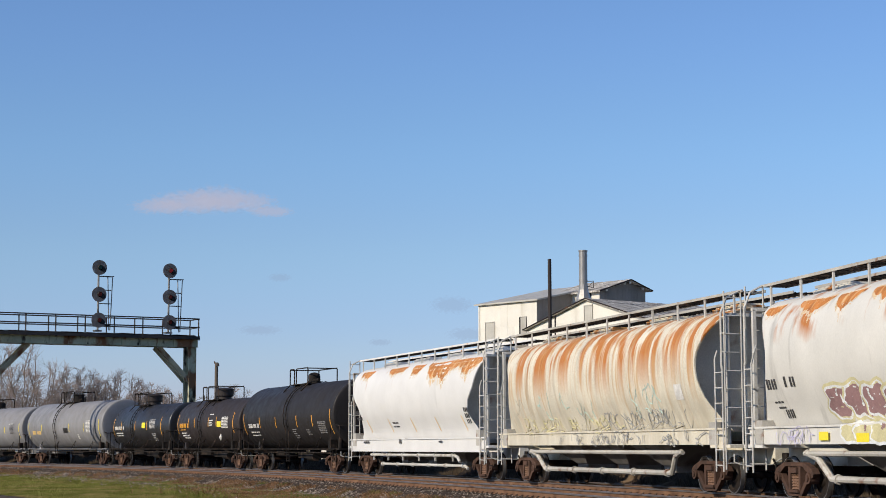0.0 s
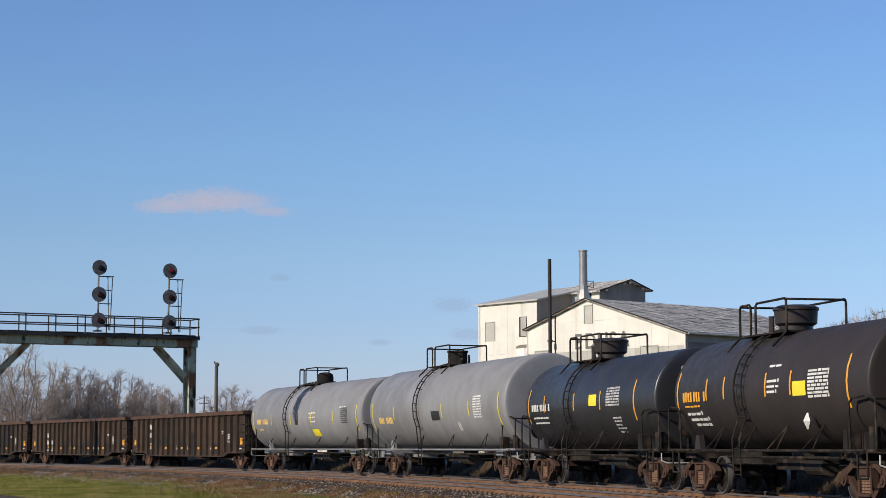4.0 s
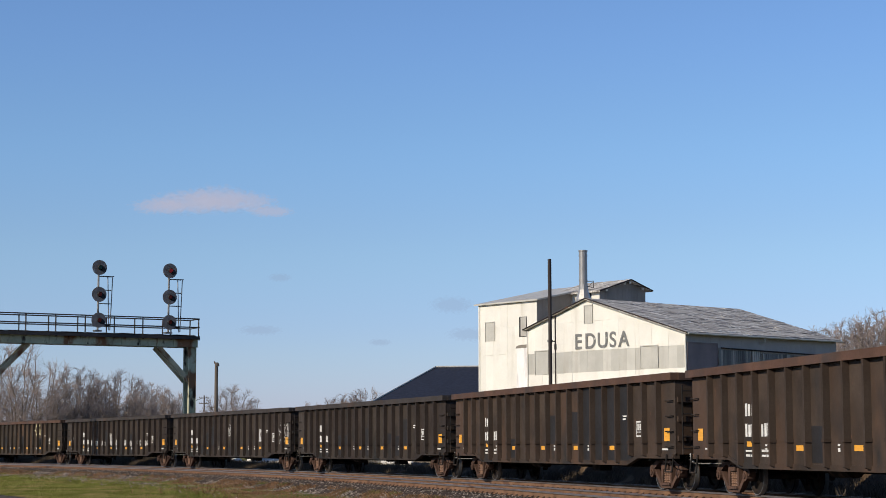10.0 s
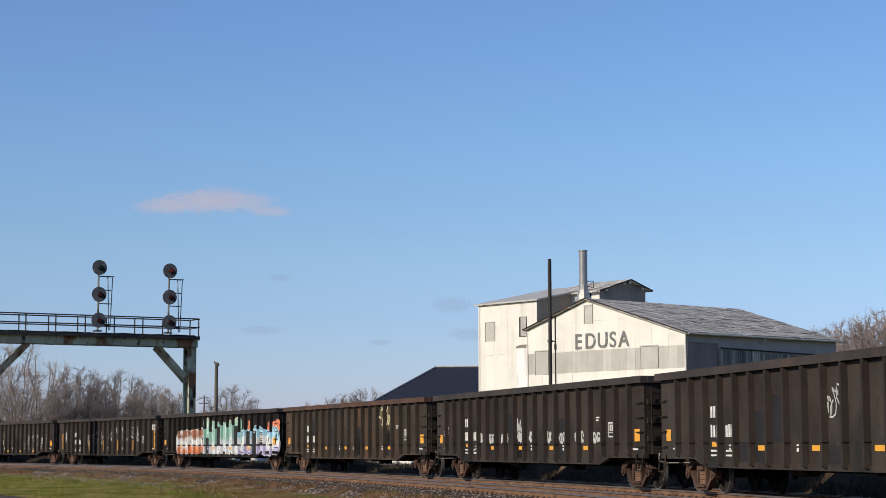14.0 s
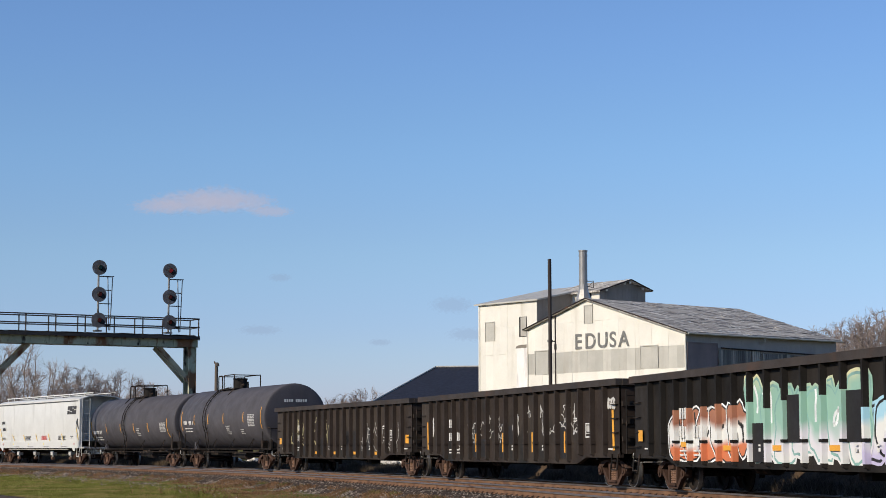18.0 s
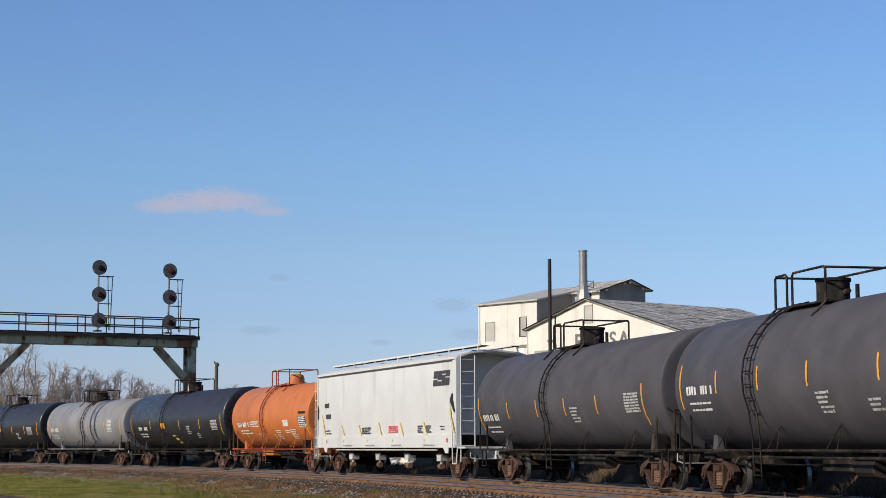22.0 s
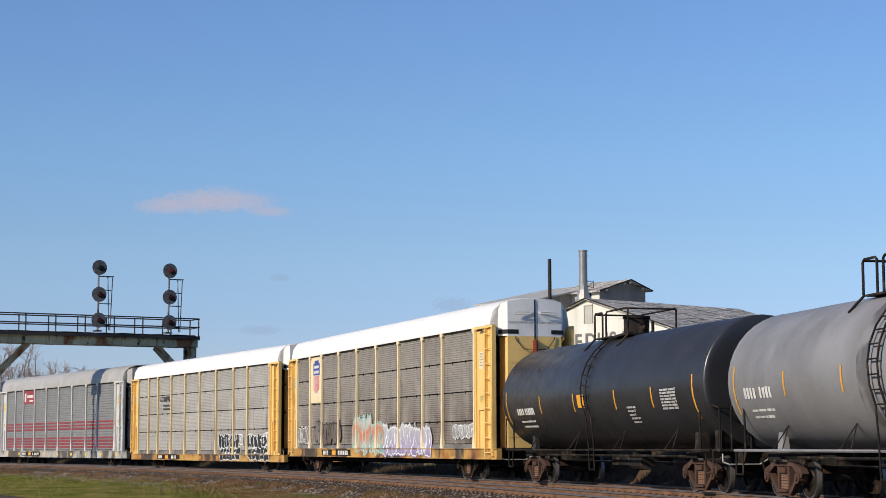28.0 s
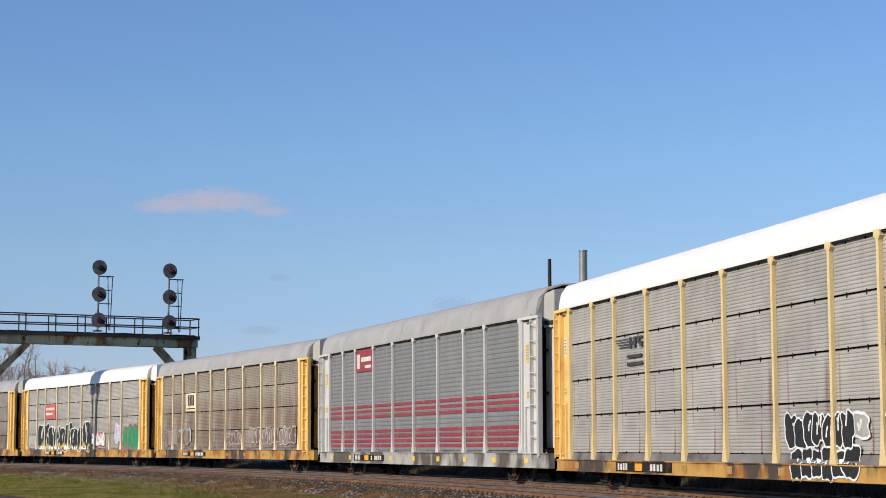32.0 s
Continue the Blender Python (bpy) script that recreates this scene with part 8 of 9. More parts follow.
# ---- the train, front to rear ----
def build_train():
    ylim = lambda surf: (lambda x, z: -surf(z))
    c, h, sf = hopper(297.5, 277.2, "pale grey covered hopper with rust streaks and graffiti", "hopper_grey", 1)
    lettering(c, [(-8.05, 2.43, 0.24, 4, 0.155), (-7.33, 2.46, 0.24, 6, 0.165), (-7.9, 2.12, 0.06, 6, 0.09), (-7.8, 2.0, 0.06, 5, 0.09), (-7.5, 1.78, 0.2, 4, 0.12)], sf, "dark_mark", seed=1)
    for i, (a, b, low) in enumerate(((-8.6, -7.5, 3.75), (-6.6, -4.7, 3.8), (-4.5, -3.2, 3.65), (-2.8, -0.6, 3.7), (0.4, 2.0, 3.6), (3.5, 6.8, 3.5))):
        rust_patch(c, a, b, low, 4.36, sf, 320 + i)
    graffiti(c, -4.8, 3.4, 1.72, 2.42, ylim(sf), "g_plum", "g_white", 3, 9, halo="g_straw", thick=0.62, inner="g_white")
    graffiti(c, -4.0, 3.0, 1.22, 1.66, ylim(sf), "g_straw", "g_white", 6, 9, thick=0.62, inner="g_plum")
    streaks(c, -7.6, -5.2, 1.25, 1.5, 10, ylim(sf), "g_lilac", 5, 0.02)
    tape(c, -5.2, -4.7, 1.28, 1.46, sf, "lemon")
    tape(c, -3.3, -2.7, 1.24, 1.42, sf, "lemon")
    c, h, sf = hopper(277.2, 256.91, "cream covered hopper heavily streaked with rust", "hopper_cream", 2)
    streaks(c, -h + 2, h - 3.5, 1.7, 2.6, 6, ylim(sf), "g_grey", 11, 0.012)
    streaks(c, -h + 4.5, h - 4, 2.0, 2.8, 12, ylim(sf), "g_mint", 12, 0.04)
    streaks(c, -h + 3, h - 2, 1.22, 1.55, 8, ylim(sf), "g_grey", 13, 0.012)
    streaks(c, 0.3, h - 2.6, 1.62, 2.1, 34, ylim(sf), "g_grey", 15, 0.03)
    streaks(c, -7.0, 2.0, 1.62, 2.0, 30, ylim(sf), "g_straw", 16, 0.035)
    streaks(c, -1.5, h - 1.2, 1.24, 1.5, 26, ylim(sf), "g_grey", 17, 0.025)
    bm = bmesh.new()
    decal(bm, h - 3.0, h - 2.5, 2.35, 2.75, sf)
    part("stencil", bm, "white", c)
    c, h, sf = hopper(256.91, 238.3, "white covered hopper with orange rust patches along its roof edge", "hopper_white", 3, 14.7, pipe="thin")
    for i, (a, b, low) in enumerate(((1.8, 5.0, 3.0), (4.4, 8.0, 3.3), (-3.4, -1.0, 3.75), (-0.2, 1.2, 3.6), (-7.4, -5.6, 3.65))):
        rust_patch(c, a, b, low, 4.40, sf, 300 + i)
    for i in range(5):
        x = -h + 2.6 + i * 3.0
        tape(c, x + 0.05, x + 0.12, 1.75, 2.3, sf, "yellow", slant=-0.15)
    lettering(c, [(h - 2.2, 2.2, 0.16, 3, 0.16), (h - 2.2, 2.0, 0.16, 3, 0.16), (h - 2.2, 2.42, 0.16, 3, 0.16)], sf, "dark_mark", seed=8)
    lettering(c, [(-h + 1.2, 2.55, 0.16, 4, 0.13), (-h + 1.2, 2.28, 0.16, 6, 0.13), (-h + 6, 1.95, 0.08, 8, 0.1), (-h + 6, 2.1, 0.08, 8, 0.1), (-h + 2.2, 1.32, 0.12, 6, 0.14), (h - 5, 1.32, 0.12, 3, 0.14), (-h + 7.2, 1.3, 0.22, 2, 0.16)], sf, "dark_mark", seed=9)

    def marks(c, sf, name_at, block_at, text_at, more_at=None, colour="white", seed=1, lines=7, print_m="worn_print"):
        """Owner's mark and number, data block and print on a tank, each given by its (x, z)."""
        x, z = name_at
        lettering(c, [(x, z, 0.22, 4, 0.18), (x + 0.82, z, 0.22, 6, 0.165), (x + 0.1, z - 0.24, 0.08, 15, 0.1), (x + 0.15, z - 0.40, 0.08, 14, 0.1)], sf, colour, seed=seed)
        x, z = block_at
        rows = [(x, z - 0.08 * (i + 1), 0.075, 11, 0.10) for i in range(lines)]
        x, z = text_at
        rows += [(x + 0.02 * i, z - 0.10 * (i + 1), 0.07, 7 - i % 3, 0.10) for i in range(5)]
        if more_at:
            x, z = more_at
            rows += [(x, z - 0.10 * (i + 1), 0.07, 6 - i % 2, 0.10) for i in range(3)]
        lettering(c, rows, sf, print_m, seed=seed + 1)

    c, h, sf = tank(237.75, 221.75, "long black tank car with yellow reflective strips", "tank_jet", 1.60, 2.64, 11.6, 0.03, "small", seed=2, ladder_at=0.35, px=-0.40, strips=(-6.95, -4.15, -1.45, 1.9, 4.25, 6.85), strip_z=2.38)
    marks(c, sf, (-6.15, 2.14), (5.0, 2.36), (0.95, 2.08), (3.1, 2.04), seed=21, print_m="faded_print")
    c, h, sf = tank(221.9, 209.2, "short brown-black tank car with yellow lettering and placard", "tank_brown", 1.40, 2.46, 9.4, 0.0, "big", seed=3, ladder_at=-1.06, px=-1.20, strips=(-5.35, -3.3, -2.15, 0.4, 1.8, 4.67), strip_z=2.56)
    lettering(c, [(-4.95, 2.28, 0.26, 4, 0.17), (-4.2, 2.28, 0.26, 5, 0.17), (-4.85, 2.14, 0.07, 12, 0.09)], sf, "amber", seed=31)
    lettering(c, [(-4.8, 1.94, 0.10, 9, 0.12), (-4.7, 1.80, 0.10, 11, 0.12), (-4.5, 1.67, 0.10, 9, 0.12)] + [(2.72, 2.76 - 0.08 * i, 0.075, 11, 0.10) for i in range(8)] + [(0.5, 2.95, 0.07, 6, 0.12), (0.5, 2.60, 0.08, 6, 0.12), (0.5, 2.48, 0.08, 6, 0.12), (0.5, 2.36, 0.08, 5, 0.12)], sf, "white", seed=32)
    bm = bmesh.new()
    decal(bm, 1.92, 2.62, 2.26, 2.58, sf)
    part("placard", bm, "lemon", c, "yellow square placard")
    bm = bmesh.new()
    tube(bm, (2.75, -1.42, 1.52), (2.75, -1.42, 1.70), 0.02, 0.11, n=4)
    tube(bm, (2.75, -1.42, 1.70), (2.75, -1.42, 1.88), 0.11, 0.02, n=4)
    part("route_tag", bm, "white", c)
    c, h, sf = tank(209.2, 196.5, "short black tank car with white stencils", "tank_black", 1.40, 2.44, 9.4, 0.0, "big", seed=4, ladder_at=-1.37, px=-1.60, strips=(-5.3, -3.7, -0.9, 1.4, 4.1), strip_z=2.50)
    marks(c, sf, (-4.95, 2.28), (1.9, 2.88), (2.3, 2.05), seed=41)
    bm = bmesh.new()
    decal(bm, 0.45, 1.1, 2.35, 2.68, sf)
    part("placard", bm, "lemon", c, "yellow square placard")
    c, h, sf = tank(196.5, 178.6, "long pale grey tank car with a bowed ladder", "tank_grey", 1.62, 2.66, 13.4, 0.05, seed=5, tapes="lemon", sill_mat="tank_grey", ladder_at=-1.61, px=-1.7)
    lettering(c, [(-h + 1.4, 2.1, 0.26, 4, 0.19), (-h + 2.4, 2.1, 0.26, 5, 0.19)], sf, "yellow", seed=51)
    lettering(c, [(h - 3.3, 2.9 - 0.09 * i, 0.07, 10, 0.09) for i in range(9)] + [(3.0, 1.75, 0.3, 2, 0.16)], sf, "white", seed=52)
    bm = bmesh.new()
    decal(bm, 0.15, 1.1, 2.15, 2.5, sf)
    part("stencil", bm, "tank_black", c, "black painted stencil panel")
    c, h, sf = tank(178.6, 160.0, "long pale grey tank car with a dark spill down its side", "tank_grey", 1.60, 2.62, 13.4, 0.0, seed=6, tapes="lemon", dome="round", sill_mat="tank_grey", ladder_at=-2.4, px=-1.5)
    bm = bmesh.new()
    n = 14
    loft(bm, [[(-1.0 - 0.35 * k + 0.06 * math.sin(i * 2.1 + k), -1.612 * math.cos(a), 2.62 + 1.612 * math.sin(a)) for i, a in enumerate(np.linspace(-0.25 + 0.3 * (k > 0), 1.5, n))] for k in (1, 0, -1.4)], closed=False)
    part("spill_stain", bm, "spill", c, "black spill run down from the top hatch")
    lettering(c, [(-h + 1.2, 2.3, 0.26, 4, 0.19), (-h + 2.2, 2.3, 0.26, 5, 0.19), (-h + 1.4, 2.0, 0.08, 8, 0.1)], sf, "yellow", seed=61)
    lettering(c, [(1.2, 2.7, 0.09, 9, 0.12), (1.2, 2.5, 0.09, 8, 0.12), (1.4, 2.3, 0.09, 6, 0.12), (h - 3.0, 2.9, 0.07, 8, 0.12)], sf, "white", seed=62)
    lettering(c, [(h - 2.8, 2.85 - 0.09 * i, 0.07, 10, 0.09) for i in range(8)], sf, "dark_mark", seed=63)
    bm = bmesh.new()
    decal(bm, 1.4, 2.4, 1.66, 1.98, sf)
    part("placard", bm, "lemon", c, "yellow square placard")

    ends = [160.0, 137.9, 116.4, 94.8, 73.2, 51.4, 29.8, 8.5, -13.2, -34.7, -55.5]
    for k in range(10):
        label = "dark brown ribbed high-sided gondola with amber reflectors"
        if k == 7:
            label = "ribbed gondola covered in orange, mint and sky-blue graffiti"
        elif k in (5, 6, 8):
            label = "dark ribbed gondola with white graffiti scrawls"
        c, h = gondola(ends[k], ends[k + 1], k, label)
        yy = lambda x, z: -1.425
        yf = flat(1.42)
        if k == 4:
            streaks(c, 0.1, 0.9, 1.8, 2.4, 6, yy, "g_chalk", 70, 0.04)
            graffiti(c, 5.3, 6.0, 1.35, 2.1, yy, "g_chalk", "gondola_dark", 71, 2)
            streaks(c, 8.4, 9.7, 1.3, 2.3, 12, yy, "g_chalk", 72, 0.04)
        if k == 5:
            for i in range(9):
                graffiti(c, -5.4 + i * 1.42, -4.7 + i * 1.42, 1.25, 1.65 + (0.5 if i == 3 else 0), yy, "g_chalk", "gondola_dark", 80 + i, 2)
            graffiti(c, -9.4, -8.9, 1.3, 2.4, yy, "g_chalk", "gondola_dark", 79, 1)
        if k == 6:
            streaks(c, 4.0, 5.6, 2.0, 2.85, 8, yy, "g_straw", 90, 0.06)
        if k == 7:
            graffiti(c, -7.5, -2.4, 0.80, 2.30, yy, "f_orange", "g_black", 101, 5, halo="g_white", thick=0.36, inner="g_black")
            graffiti(c, -2.3, 4.0, 0.76, 2.70, yy, "f_mint", "g_teal", 102, 7, halo="f_mint", thick=0.42, inner="g_white")
            graffiti(c, 3.6, 10.0, 0.80, 2.25, yy, "f_sky", "g_black", 103, 7, halo="f_sky", thick=0.45, inner="g_black")
            tape(c, 7.2, 8.05, 1.25, 1.92, yf, "patch_dark", "dark square with a white stencil", "patch", 0.045)
            streaks(c, -7.5, 9.5, 0.9, 2.3, 22, yy, "g_black", 104, 0.05)
            graffiti(c, 8.4, 10.1, 1.9, 2.5, yy, ["g_orange"], "g_orange", 105, 3)
            graffiti(c, 5.3, 5.9, 1.9, 2.5, yy, ["g_orange"], "g_orange", 106, 1)
            graffiti(c, 9.5, 10.2, 0.85, 1.6, yy, ["g_orange"], "g_black", 107, 2)
            # the paint runs over the ribs as well
            rng = random.Random(5)
            for i in range(19):
                x = -(h - 1.5) + 2 * (h - 1.5) * i / 18
                if -7.6 < x < 10.0:
                    top = rng.uniform(1.9, 2.2) if not -2 < x < 3.8 else rng.uniform(2.0, 2.35)
                    for z0, z1, mt in ((0.80, top, "f_orange" if x < -2.9 else ("f_mint" if x < 3.5 else "f_sky")),):
                        bm = bmesh.new()
                        loft(bm, [[(x - 0.079, -1.425, z), (x - 0.053, -1.565, z), (x + 0.053, -1.565, z), (x + 0.079, -1.425, z)] for z in (z0, z1)], closed=False)
                        part("graffiti", bm, mt, c)
        if k == 8:
            graffiti(c, -9.4, -8.7, 1.5, 2.3, yy, "g_chalk", "gondola_dark", 110, 2)
            for i, x in enumerate((-4.3, -3.3, -2.3, -1.3)):
                streaks(c, x, x + 0.6, 1.3, 2.2, 7, yy, "g_chalk", 111 + i, 0.03)
            graffiti(c, 0.55, 1.15, 1.4, 2.3, yy, "g_chalk", "gondola_dark", 118, 1)
            streaks(c, 1.8, 6.8, 1.5, 2.4, 20, yy, "g_chalk", 120, 0.04)
            graffiti(c, 8.7, 9.6, 2.2, 2.6, yy, "g_chalk", "gondola_dark", 121, 3)
        if k == 9:
            streaks(c, 3.0, 8.0, 1.0, 2.1, 18, yy, "g_chalk", 131, 0.03)
            for i, x in enumerate((-7.9, -6.9, -6.0, -4.1, -2.2)):
                streaks(c, x, x + 0.5, 1.3, 2.45, 5, yy, "g_straw", 140 + i, 0.035)

    c, h, sf = tank(-55.85, -72.35, "long slate-grey tank car with amber reflective strips", "tank_slate", 1.66, 2.70, 12.2, 0.03, seed=7, ladder_at=-2.40, px=-1.60, strips=(-7.05, -4.55, -1.95, 0.8, 4.2, 7.0), strip_z=2.70)
    marks(c, sf, (-6.6, 2.43), (4.9, 2.88), (1.1, 2.35), (3.5, 2.15), seed=71, lines=8)
    c, h, sf = tank(-72.0, -90.3, "long slate-grey tank car with a tall hatch cover", "tank_slate", 1.64, 2.68, 13.2, 0.03, seed=8, ladder_at=-1.04, px=-1.30, strips=(-8.15, -4.9, -1.9, 0.77, 3.53, 7.1), strip_z=2.36)
    marks(c, sf, (-7.8, 2.04), (5.75, 2.65), (1.2, 2.38), seed=81)
    c, h = flat_hopper(-90.85, -111.9, "clean white flat-sided covered hopper with a dark emblem")
    c, h, sf = tank(-111.45, -125.4, "short bright orange tank car with a round valve dome", "tank_orange", 1.60, 2.68, 10.6, 0.04, "round", seed=9, rails="rail_red", tapes="", sill_mat="tank_orange", ladder_at=-0.75, px=-0.55)
    lettering(c, [(-5.2, 2.2, 0.24, 4, 0.2), (-4.25, 2.2, 0.24, 5, 0.21)] + [(-3.0, 2.42 - 0.11 * i, 0.08, 13 - i % 2, 0.115) for i in range(3)] + [(-4.9, 1.98, 0.08, 13, 0.11), (-4.9, 1.84, 0.08, 18, 0.11), (-2.0, 1.80, 0.07, 7, 0.1), (-2.0, 1.7, 0.07, 6, 0.1)]
              + [(1.0, 1.95 - 0.10 * i, 0.07, 8 - i % 3, 0.10) for i in range(5)] + [(2.5, 1.94, 0.07, 8, 0.1), (2.5, 1.85, 0.07, 7, 0.1)] + [(3.3, 1.98 - 0.085 * i, 0.07, 9 - i % 3, 0.10) for i in range(6)], sf, "white", seed=91)
    bm = bmesh.new()
    decal(bm, 4.80, 5.95, 2.12, 2.62, sf, 0.006)
    part("stencil", bm, "patch_dark", c, "dark data panel")
    bm = bmesh.new()
    decal(bm, 4.85, 5.95, 2.74, 2.86, sf, 0.006)
    part("stencil", bm, "patch_dark", c)
    lettering(c, [(4.85, 2.55 - 0.085 * i, 0.075, 10, 0.105) for i in range(6)], sf, "white", seed=92)
    for x0, z0, z1 in ((-4.1, 1.62, 1.98), (0.6, 1.42, 1.82), (3.4, 1.45, 1.95), (5.97, 1.75, 2.28)):
        tape(c, x0 - 0.035, x0 + 0.035, z0, z1, sf, "lemon")
    bm = bmesh.new()
    decal(bm, 2.45, 3.25, 2.17, 2.48, sf)
    part("placard", bm, "white", c, "white square placard")
    c, h, sf = tank(-125.4, -144.6, "long black tank car with an amber placard", "tank_black", 1.68, 2.76, 14.1, 0.02, seed=10, ladder_at=-2.00, px=-1.20, strips=(-8.5, -4.5, 1.1, 4.76, 8.4), strip_z=2.46)
    marks(c, sf, (-7.0, 2.18), (6.7, 2.68), (2.35, 2.42), (3.9, 2.0), seed=95)
    bm = bmesh.new()
    decal(bm, -2.42, -1.66, 2.26, 2.60, sf)
    part("placard", bm, "amber", c, "amber square placard")
    bm = bmesh.new()
    loft(bm, [[(-0.75, -sf(z) - 0.008, z) if k == 0 else (-0.25, -sf(z) - 0.008, z) for k in (0, 1)] if z > 1.8 else [(-0.42, -sf(z) - 0.008, z), (0.08, -sf(z) - 0.008, z)] for z in (1.87, 1.62, 1.40)], closed=False)
    part("placard", bm, "lemon", c, "slanted yellow placard")
    c, h, sf = tank(-144.6, -162.4, "long pale grey tank car with dark band stains", "tank_grey", 1.62, 2.68, 12.4, 0.03, seed=11, ladder_at=0.06, px=-1.00)
    lettering(c, [(-h + 1.1, 2.25, 0.26, 4, 0.19), (-h + 2.05, 2.25, 0.26, 4, 0.19), (-h + 1.3, 1.95, 0.08, 14, 0.1), (-h + 1.3, 1.8, 0.08, 12, 0.1)], sf, "white", seed=97)
    lettering(c, [(h - 3.2, 2.9 - 0.09 * i, 0.07, 10, 0.085) for i in range(9)], sf, "white", seed=98)
    bm = bmesh.new()
    nn = 40
    for x0, x1 in ((-0.9, -0.35), (0.1, 0.25)):
        loft(bm, [[(x, 1.656 * math.cos(2 * math.pi * i / nn), 2.68 + 1.655 * math.sin(2 * math.pi * i / nn)) for i in range(nn)] for x in (x0, x1)])
    part("stain_band", bm, "band", c, "dark stained band round the shell", smooth=True)
    c, h, sf = tank(-162.4, -180.9, "long black tank car with an amber placard", "tank_black", 1.66, 2.76, 13.6, 0.02, seed=12, ladder_at=-0.11, px=-0.45, strips=(-8.05, -4.5, -1.3, 2.2, 5.0, 7.8), strip_z=2.46)
    marks(c, sf, (-7.0, 2.18), (5.6, 2.68), (3.0, 2.3), seed=99)
    bm = bmesh.new()
    decal(bm, -0.95, -0.35, 2.30, 2.68, sf)
    part("placard", bm, "amber", c, "amber square placard")

    def on_rack(seed):
        foot = SILLS.get(seed, (0.58, 1.0, 1.14))[1]
        return lambda x, z: -1.475 if z > foot + 0.05 else -1.505
    sides = on_rack(201)
    c, h = autorack(-181.5, -209.9, "yellow autorack with white roof, grey panels and pastel graffiti", "white", 201)
    rack_emblem(c, -9.80, 1.88, 3.2, 5.33, "post_cream", [(0.22, 0.78, 0.60, 0.86, "blue_mark"), (0.32, 0.68, 0.86, 0.92, "blue_mark"), (0.3, 0.7, 0.64, 0.70, "white"), (0.3, 0.7, 0.75, 0.81, "white"), (0.24, 0.76, 0.30, 0.595, "white"), (0.34, 0.66, 0.2, 0.30, "white")] +
                [(0.26 + 0.085 * i, 0.30 + 0.085 * i, 0.20 + 0.03 * abs(2.5 - i), 0.59, "red_mark") for i in range(6)])
    graffiti(c, -11.9, -9.9, 1.3, 2.15, sides, "panel", "g_white", 210, 5, thick=0.35)
    graffiti(c, -8.9, -4.9, 1.2, 2.35, sides, "panel", "g_black", 211, 6, thick=0.3)
    graffiti(c, -3.0, -0.5, 0.9, 2.5, sides, "f_pastel", "g_teal", 212, 5, halo="g_mint", thick=0.36, inner="g_teal")
    graffiti(c, -0.6, 1.3, 0.9, 2.2, sides, "f_pastel", "g_teal", 216, 3, halo="g_mint", thick=0.32, inner="g_teal")
    graffiti(c, 1.3, 7.2, 0.80, 2.02, sides, "f_lilac", "g_white", 213, 10, halo="f_lilac", thick=0.38, inner="g_white")
    graffiti(c, 9.6, 11.7, 1.45, 1.98, sides, "g_grey", "g_white", 214, 6, thick=0.3)
    # warning words on the end roof, one set on each leaf
    for y in (-1.0, 0.08):
        cu = bpy.data.curves.new("warning", "FONT")
        cu.body, cu.size = "EXCESS HEIGHT CAR", 0.10
        tmp = bpy.data.objects.new("warning", cu)
        me = bpy.data.meshes.new_from_object(tmp)
        bpy.data.objects.remove(tmp)
        me.materials.clear()
        me.materials.append(M["dark_mark"])
        part("warning_text", me, None, c, at=pose(h + 0.28 + 0.165, y, 5.45, 90, 0, 90))
    c, h = autorack(-209.9, -238.4, "yellow autorack with white roof, grey panels and black graffiti", "white", 202)
    sides = on_rack(202)
    rack_emblem(c, -7.85, 2.35, 3.3, 4.2, "", [(0.0, 0.5, 0.90, 0.93, "dark_mark"), (0.05, 0.5, 0.82, 0.85, "dark_mark"), (0.1, 0.5, 0.74, 0.77, "dark_mark"), (0.15, 0.5, 0.66, 0.69, "dark_mark"), (0.52, 0.60, 0.62, 0.96, "dark_mark"), (0.60, 0.68, 0.74, 0.84, "dark_mark"), (0.68, 0.75, 0.62, 0.96, "dark_mark"), (0.80, 0.98, 0.88, 0.96, "dark_mark"), (0.80, 0.88, 0.78, 0.88, "dark_mark"), (0.80, 0.98, 0.74, 0.80, "dark_mark"), (0.90, 0.98, 0.62, 0.76, "dark_mark"),
                                      (0.45, 0.95, 0.32, 0.42, "dark_mark"), (0.45, 0.98, 0.08, 0.18, "dark_mark")])
    graffiti(c, 3.85, 7.1, 1.12, 1.88, sides, "g_black", "g_white", 221, 7, thick=0.38, inner="g_white")
    graffiti(c, 4.1, 7.3, 0.45, 1.18, sides, "g_black", "g_white", 225, 6, thick=0.38, inner="g_black")
    graffiti(c, 7.1, 7.7, 1.33, 1.85, sides, "panel_pale", "g_white", 223, 1, thick=0.5)
    graffiti(c, 11.2, 11.9, 1.27, 1.86, sides, "panel_pale", "g_white", 224, 1, thick=0.5)
    graffiti(c, 8.5, 11.3, 1.12, 1.86, sides, "g_black", "g_white", 222, 5, thick=0.38, inner="g_white")
    graffiti(c, 8.7, 11.8, 0.45, 1.18, sides, "g_black", "g_white", 226, 5, thick=0.38, inner="g_black")
    c, h = autorack(-238.4, -267.35, "silver-grey autorack with maroon stripes and a maroon emblem", "silver", 203)
    rack_emblem(c, -7.82, 2.62, 4.36, 5.32, "maroon", [(0.05, 0.2, 0.15, 0.8, "white"), (0.28, 0.85, 0.45, 0.65, "white"), (0.5, 0.85, 0.15, 0.28, "white")])
    c, h = autorack(-267.35, -295.7, "yellow autorack with galvanised roof and weathered grey panels", "grey", 204)
    sides = on_rack(204)
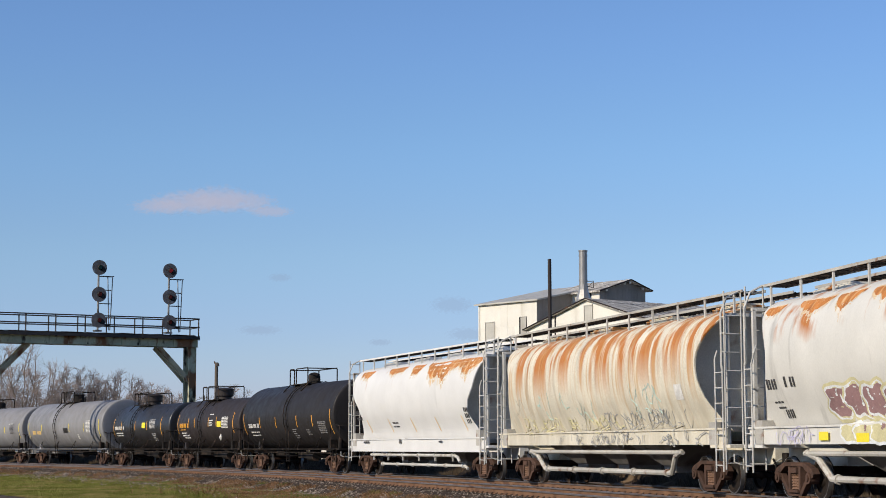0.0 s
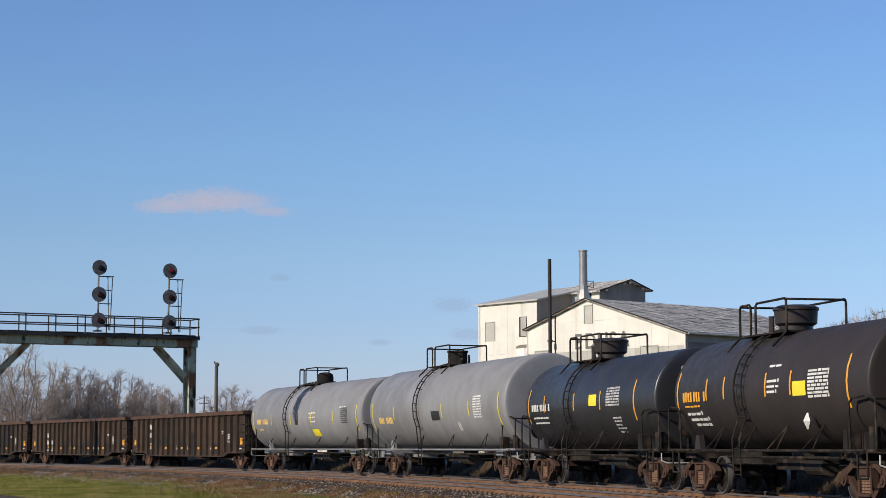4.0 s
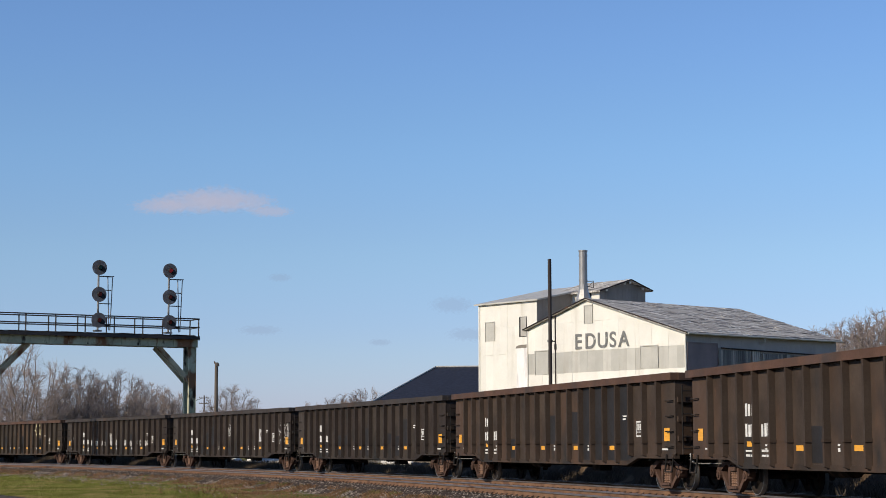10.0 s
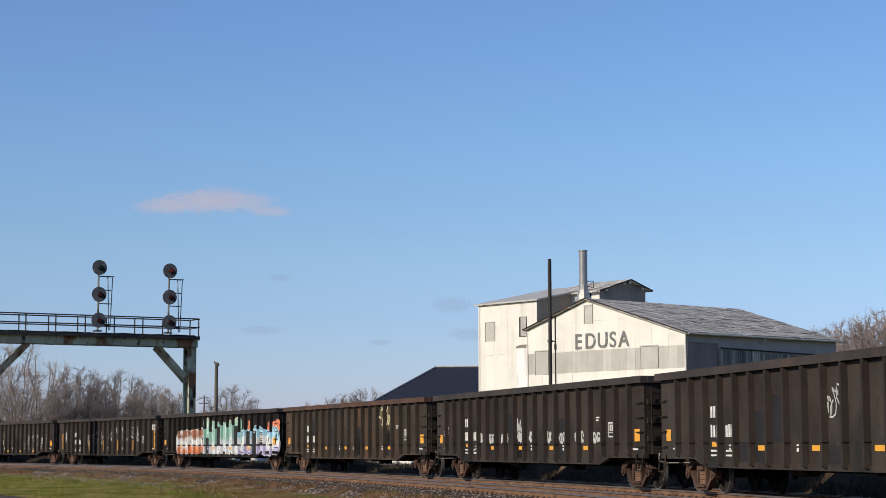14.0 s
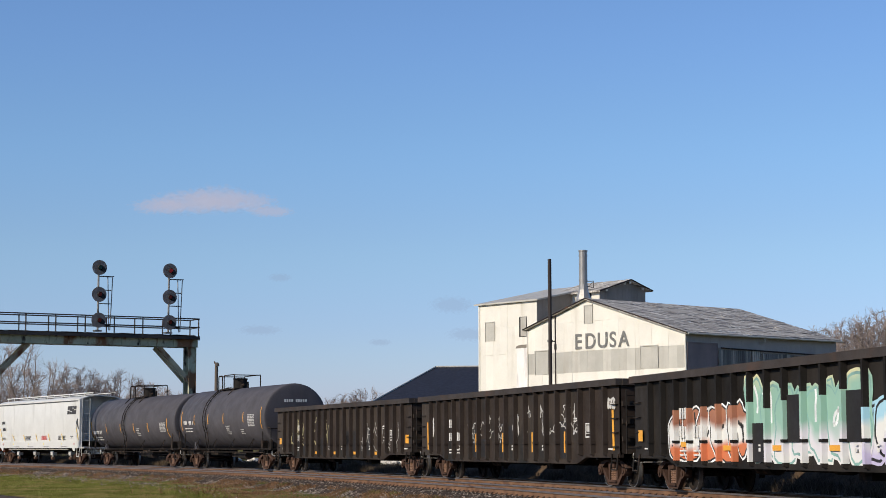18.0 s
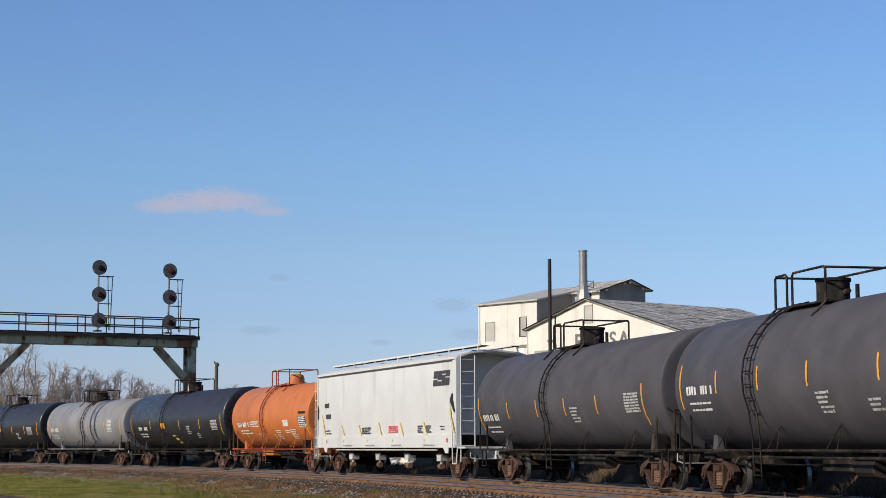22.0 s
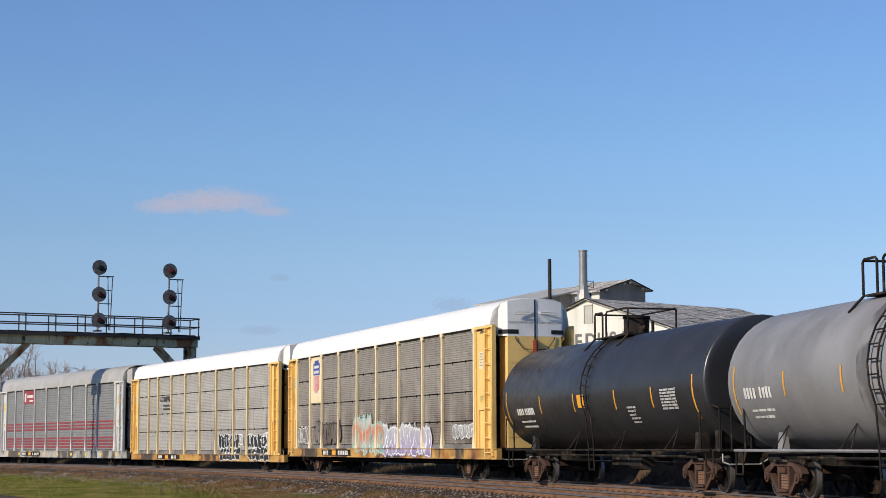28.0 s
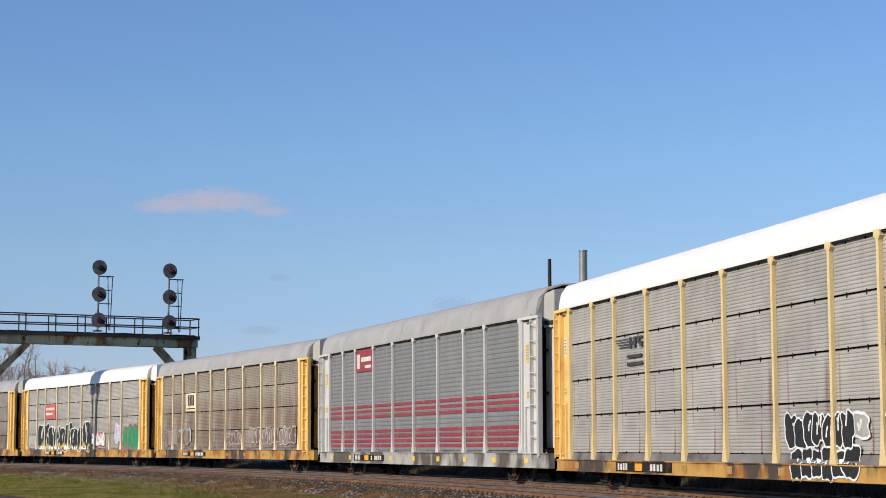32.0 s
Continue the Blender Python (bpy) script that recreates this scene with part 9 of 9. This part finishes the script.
    rack_emblem(c, -7.3, 2.0, 3.22, 4.23, "post_cream", [(0.2, 0.36, 0.3, 0.9, "dark_mark"), (0.42, 0.58, 0.3, 0.9, "dark_mark"), (0.64, 0.8, 0.3, 0.9, "dark_mark"), (0.1, 0.9, 0.1, 0.16, "dark_mark")])
    graffiti(c, -11.8, -6.5, 1.3, 2.2, sides, "panel_rusty", "g_grey", 231, 9, thick=0.4)
    graffiti(c, -8.6, -6.2, 1.3, 2.3, sides, "g_mint", "g_grey", 233, 4, thick=0.3)
    graffiti(c, 0.5, 3.0, 1.3, 2.0, sides, "panel_rusty", "g_chalk", 234, 5, thick=0.3)
    graffiti(c, 4.4, 11.4, 1.3, 2.15, sides, "panel_rusty", "g_chalk", 235, 12, thick=0.25)
    c, h = autorack(-295.7, -324.2, "yellow autorack with white roof and large multicoloured graffiti", "white", 205)
    rack_emblem(c, -8.0, 2.4, 3.2, 4.2, "red_mark", [(0.1, 0.9, 0.6, 0.78, "white"), (0.1, 0.75, 0.25, 0.43, "white")])
    graffiti(c, -11.9, -10.0, 1.35, 2.0, sides, "panel_pale", "g_chalk", 246, 4, thick=0.3)
    graffiti(c, -9.4, 2.2, 0.90, 2.80, sides, "f_dark", "g_black", 241, 9, halo="g_white", thick=0.5, inner="g_white")
    graffiti(c, 2.4, 5.2, 1.25, 2.2, sides, "g_white", "g_red", 243, 5, thick=0.3)
    graffiti(c, 7.1, 8.2, 1.35, 2.8, sides, "g_lilac", "g_white", 244, 1, thick=0.3)
    graffiti(c, 9.0, 11.6, 0.95, 2.5, sides, "g_green", "g_green", 245, 3, halo="g_red", thick=0.7)
    c, h = autorack(-324.2, -352.7, "yellow autorack with galvanised roof and grey panels", "grey", 206)


def build_cloud():
    """A few faint clouds very far off, each a plain sheet of thin vapour."""
    def vapour(name, colour, strength, scale, amount):
        m = bpy.data.materials.new(name)
        m.use_nodes = True
        nt = m.node_tree
        N, L = nt.nodes, nt.links
        N.clear()
        out, mix, tr, em = (N.new(k) for k in ("ShaderNodeOutputMaterial", "ShaderNodeMixShader", "ShaderNodeBsdfTransparent", "ShaderNodeEmission"))
        em.inputs["Color"].default_value, em.inputs["Strength"].default_value = (*colour, 1), strength
        tc, ns, gr, mp = (N.new(k) for k in ("ShaderNodeTexCoord", "ShaderNodeTexNoise", "ShaderNodeTexGradient", "ShaderNodeMapping"))
        gr.gradient_type = "SPHERICAL"
        L.new(tc.outputs["Object"], gr.inputs[0])
        mp.inputs["Scale"].default_value = (3.0, 1.6, 1)
        L.new(tc.outputs["Object"], mp.inputs[0])
        L.new(mp.outputs[0], ns.inputs["Vector"])
        ns.inputs["Scale"].default_value, ns.inputs["Detail"].default_value = scale, 6
        ad = N.new("ShaderNodeMath")
        ad.operation = "MULTIPLY_ADD"
        L.new(ns.outputs["Fac"], ad.inputs[0])
        ad.inputs[1].default_value = 0.9
        L.new(gr.outputs["Fac"], ad.inputs[2])
        mr = N.new("ShaderNodeMapRange")
        mr.interpolation_type = "SMOOTHSTEP"
        for k, v in (("From Min", 0.62), ("From Max", 1.15), ("To Min", 0.0), ("To Max", amount)):
            mr.inputs[k].default_value = v
        L.new(ad.outputs[0], mr.inputs["Value"])
        L.new(mr.outputs[0], mix.inputs[0])
        L.new(tr.outputs[0], mix.inputs[1])
        L.new(em.outputs[0], mix.inputs[2])
        L.new(mix.outputs[0], out.inputs[0])
        return m
    main = vapour("pale_pink_cloud", (0.60, 0.56, 0.67), 0.9, 2.6, 0.5)
    faint = vapour("faint_grey_cloud", (0.36, 0.44, 0.62), 0.85, 2.0, 0.28)
    d = 3900.0
    for px, py, w, hh, mt in ((335, 357, 100, 30, main), (385, 352, 90, 34, main), (430, 357, 85, 26, main), (285, 364, 75, 20, main), (480, 374, 55, 14, main), (460, 584, 55, 13, faint), (800, 540, 55, 22, faint), (830, 592, 55, 18, faint), (672, 606, 30, 9, faint), (495, 491, 30, 11, faint)):
        bm = bmesh.new()
        vs = [bm.verts.new(p) for p in ((-1, -1, 0), (1, -1, 0), (1, 1, 0), (-1, 1, 0))]
        bm.faces.new(vs)
        ob = new("cloud", mesh_of("cloud", bm, mt))
        k = d / 3200
        el = radians(6.242)
        u, v = (px - 784) / 3200, (441 - py) / 3200
        way = Vector((u, math.cos(el) - v * math.sin(el), math.sin(el) + v * math.cos(el))) * d
        ob.matrix_basis = Matrix.Translation(way + Vector((0, 0, 1.16))) @ pose(0, 0, 0, 96.2, 0, 0) @ Matrix.Diagonal((w * k, hh * k, 1, 1))
        ob.visible_shadow = False
        tagged(ob, "thin pinkish cloud in a clear sky" if mt is main else "faint wisp of cloud", "cloud", kind="structure")


def motions():
    """Every car rides the far track to the right and slows a little on the way."""
    times = [0.5 * i for i in range(65)]
    for ob, s16, pivots in CARS:
        rows = []
        for t in times:
            s = s16 + 15.65574 * (t - 16) - 0.004344 * (t - 16) ** 2
            if times[1] < t < times[-2] and not -190 < s < 90 and (t * 2) % 8:
                continue
            ax, ay, _ = line(s + pivots / 2, TRACK_FAR)
            bx, by, _ = line(s - pivots / 2, TRACK_FAR)
            rows.append((t, pose((ax + bx) / 2, (ay + by) / 2, 0, 0, 0, math.degrees(math.atan2(ay - by, ax - bx)))))
        walk(ob, rows)


build_ground()
build_drive()
build_gantry()
build_factory()
build_trees()
build_poles()
build_rubble()
build_train()
build_cloud()
build_tracks()
build_ground_cover()
motions()
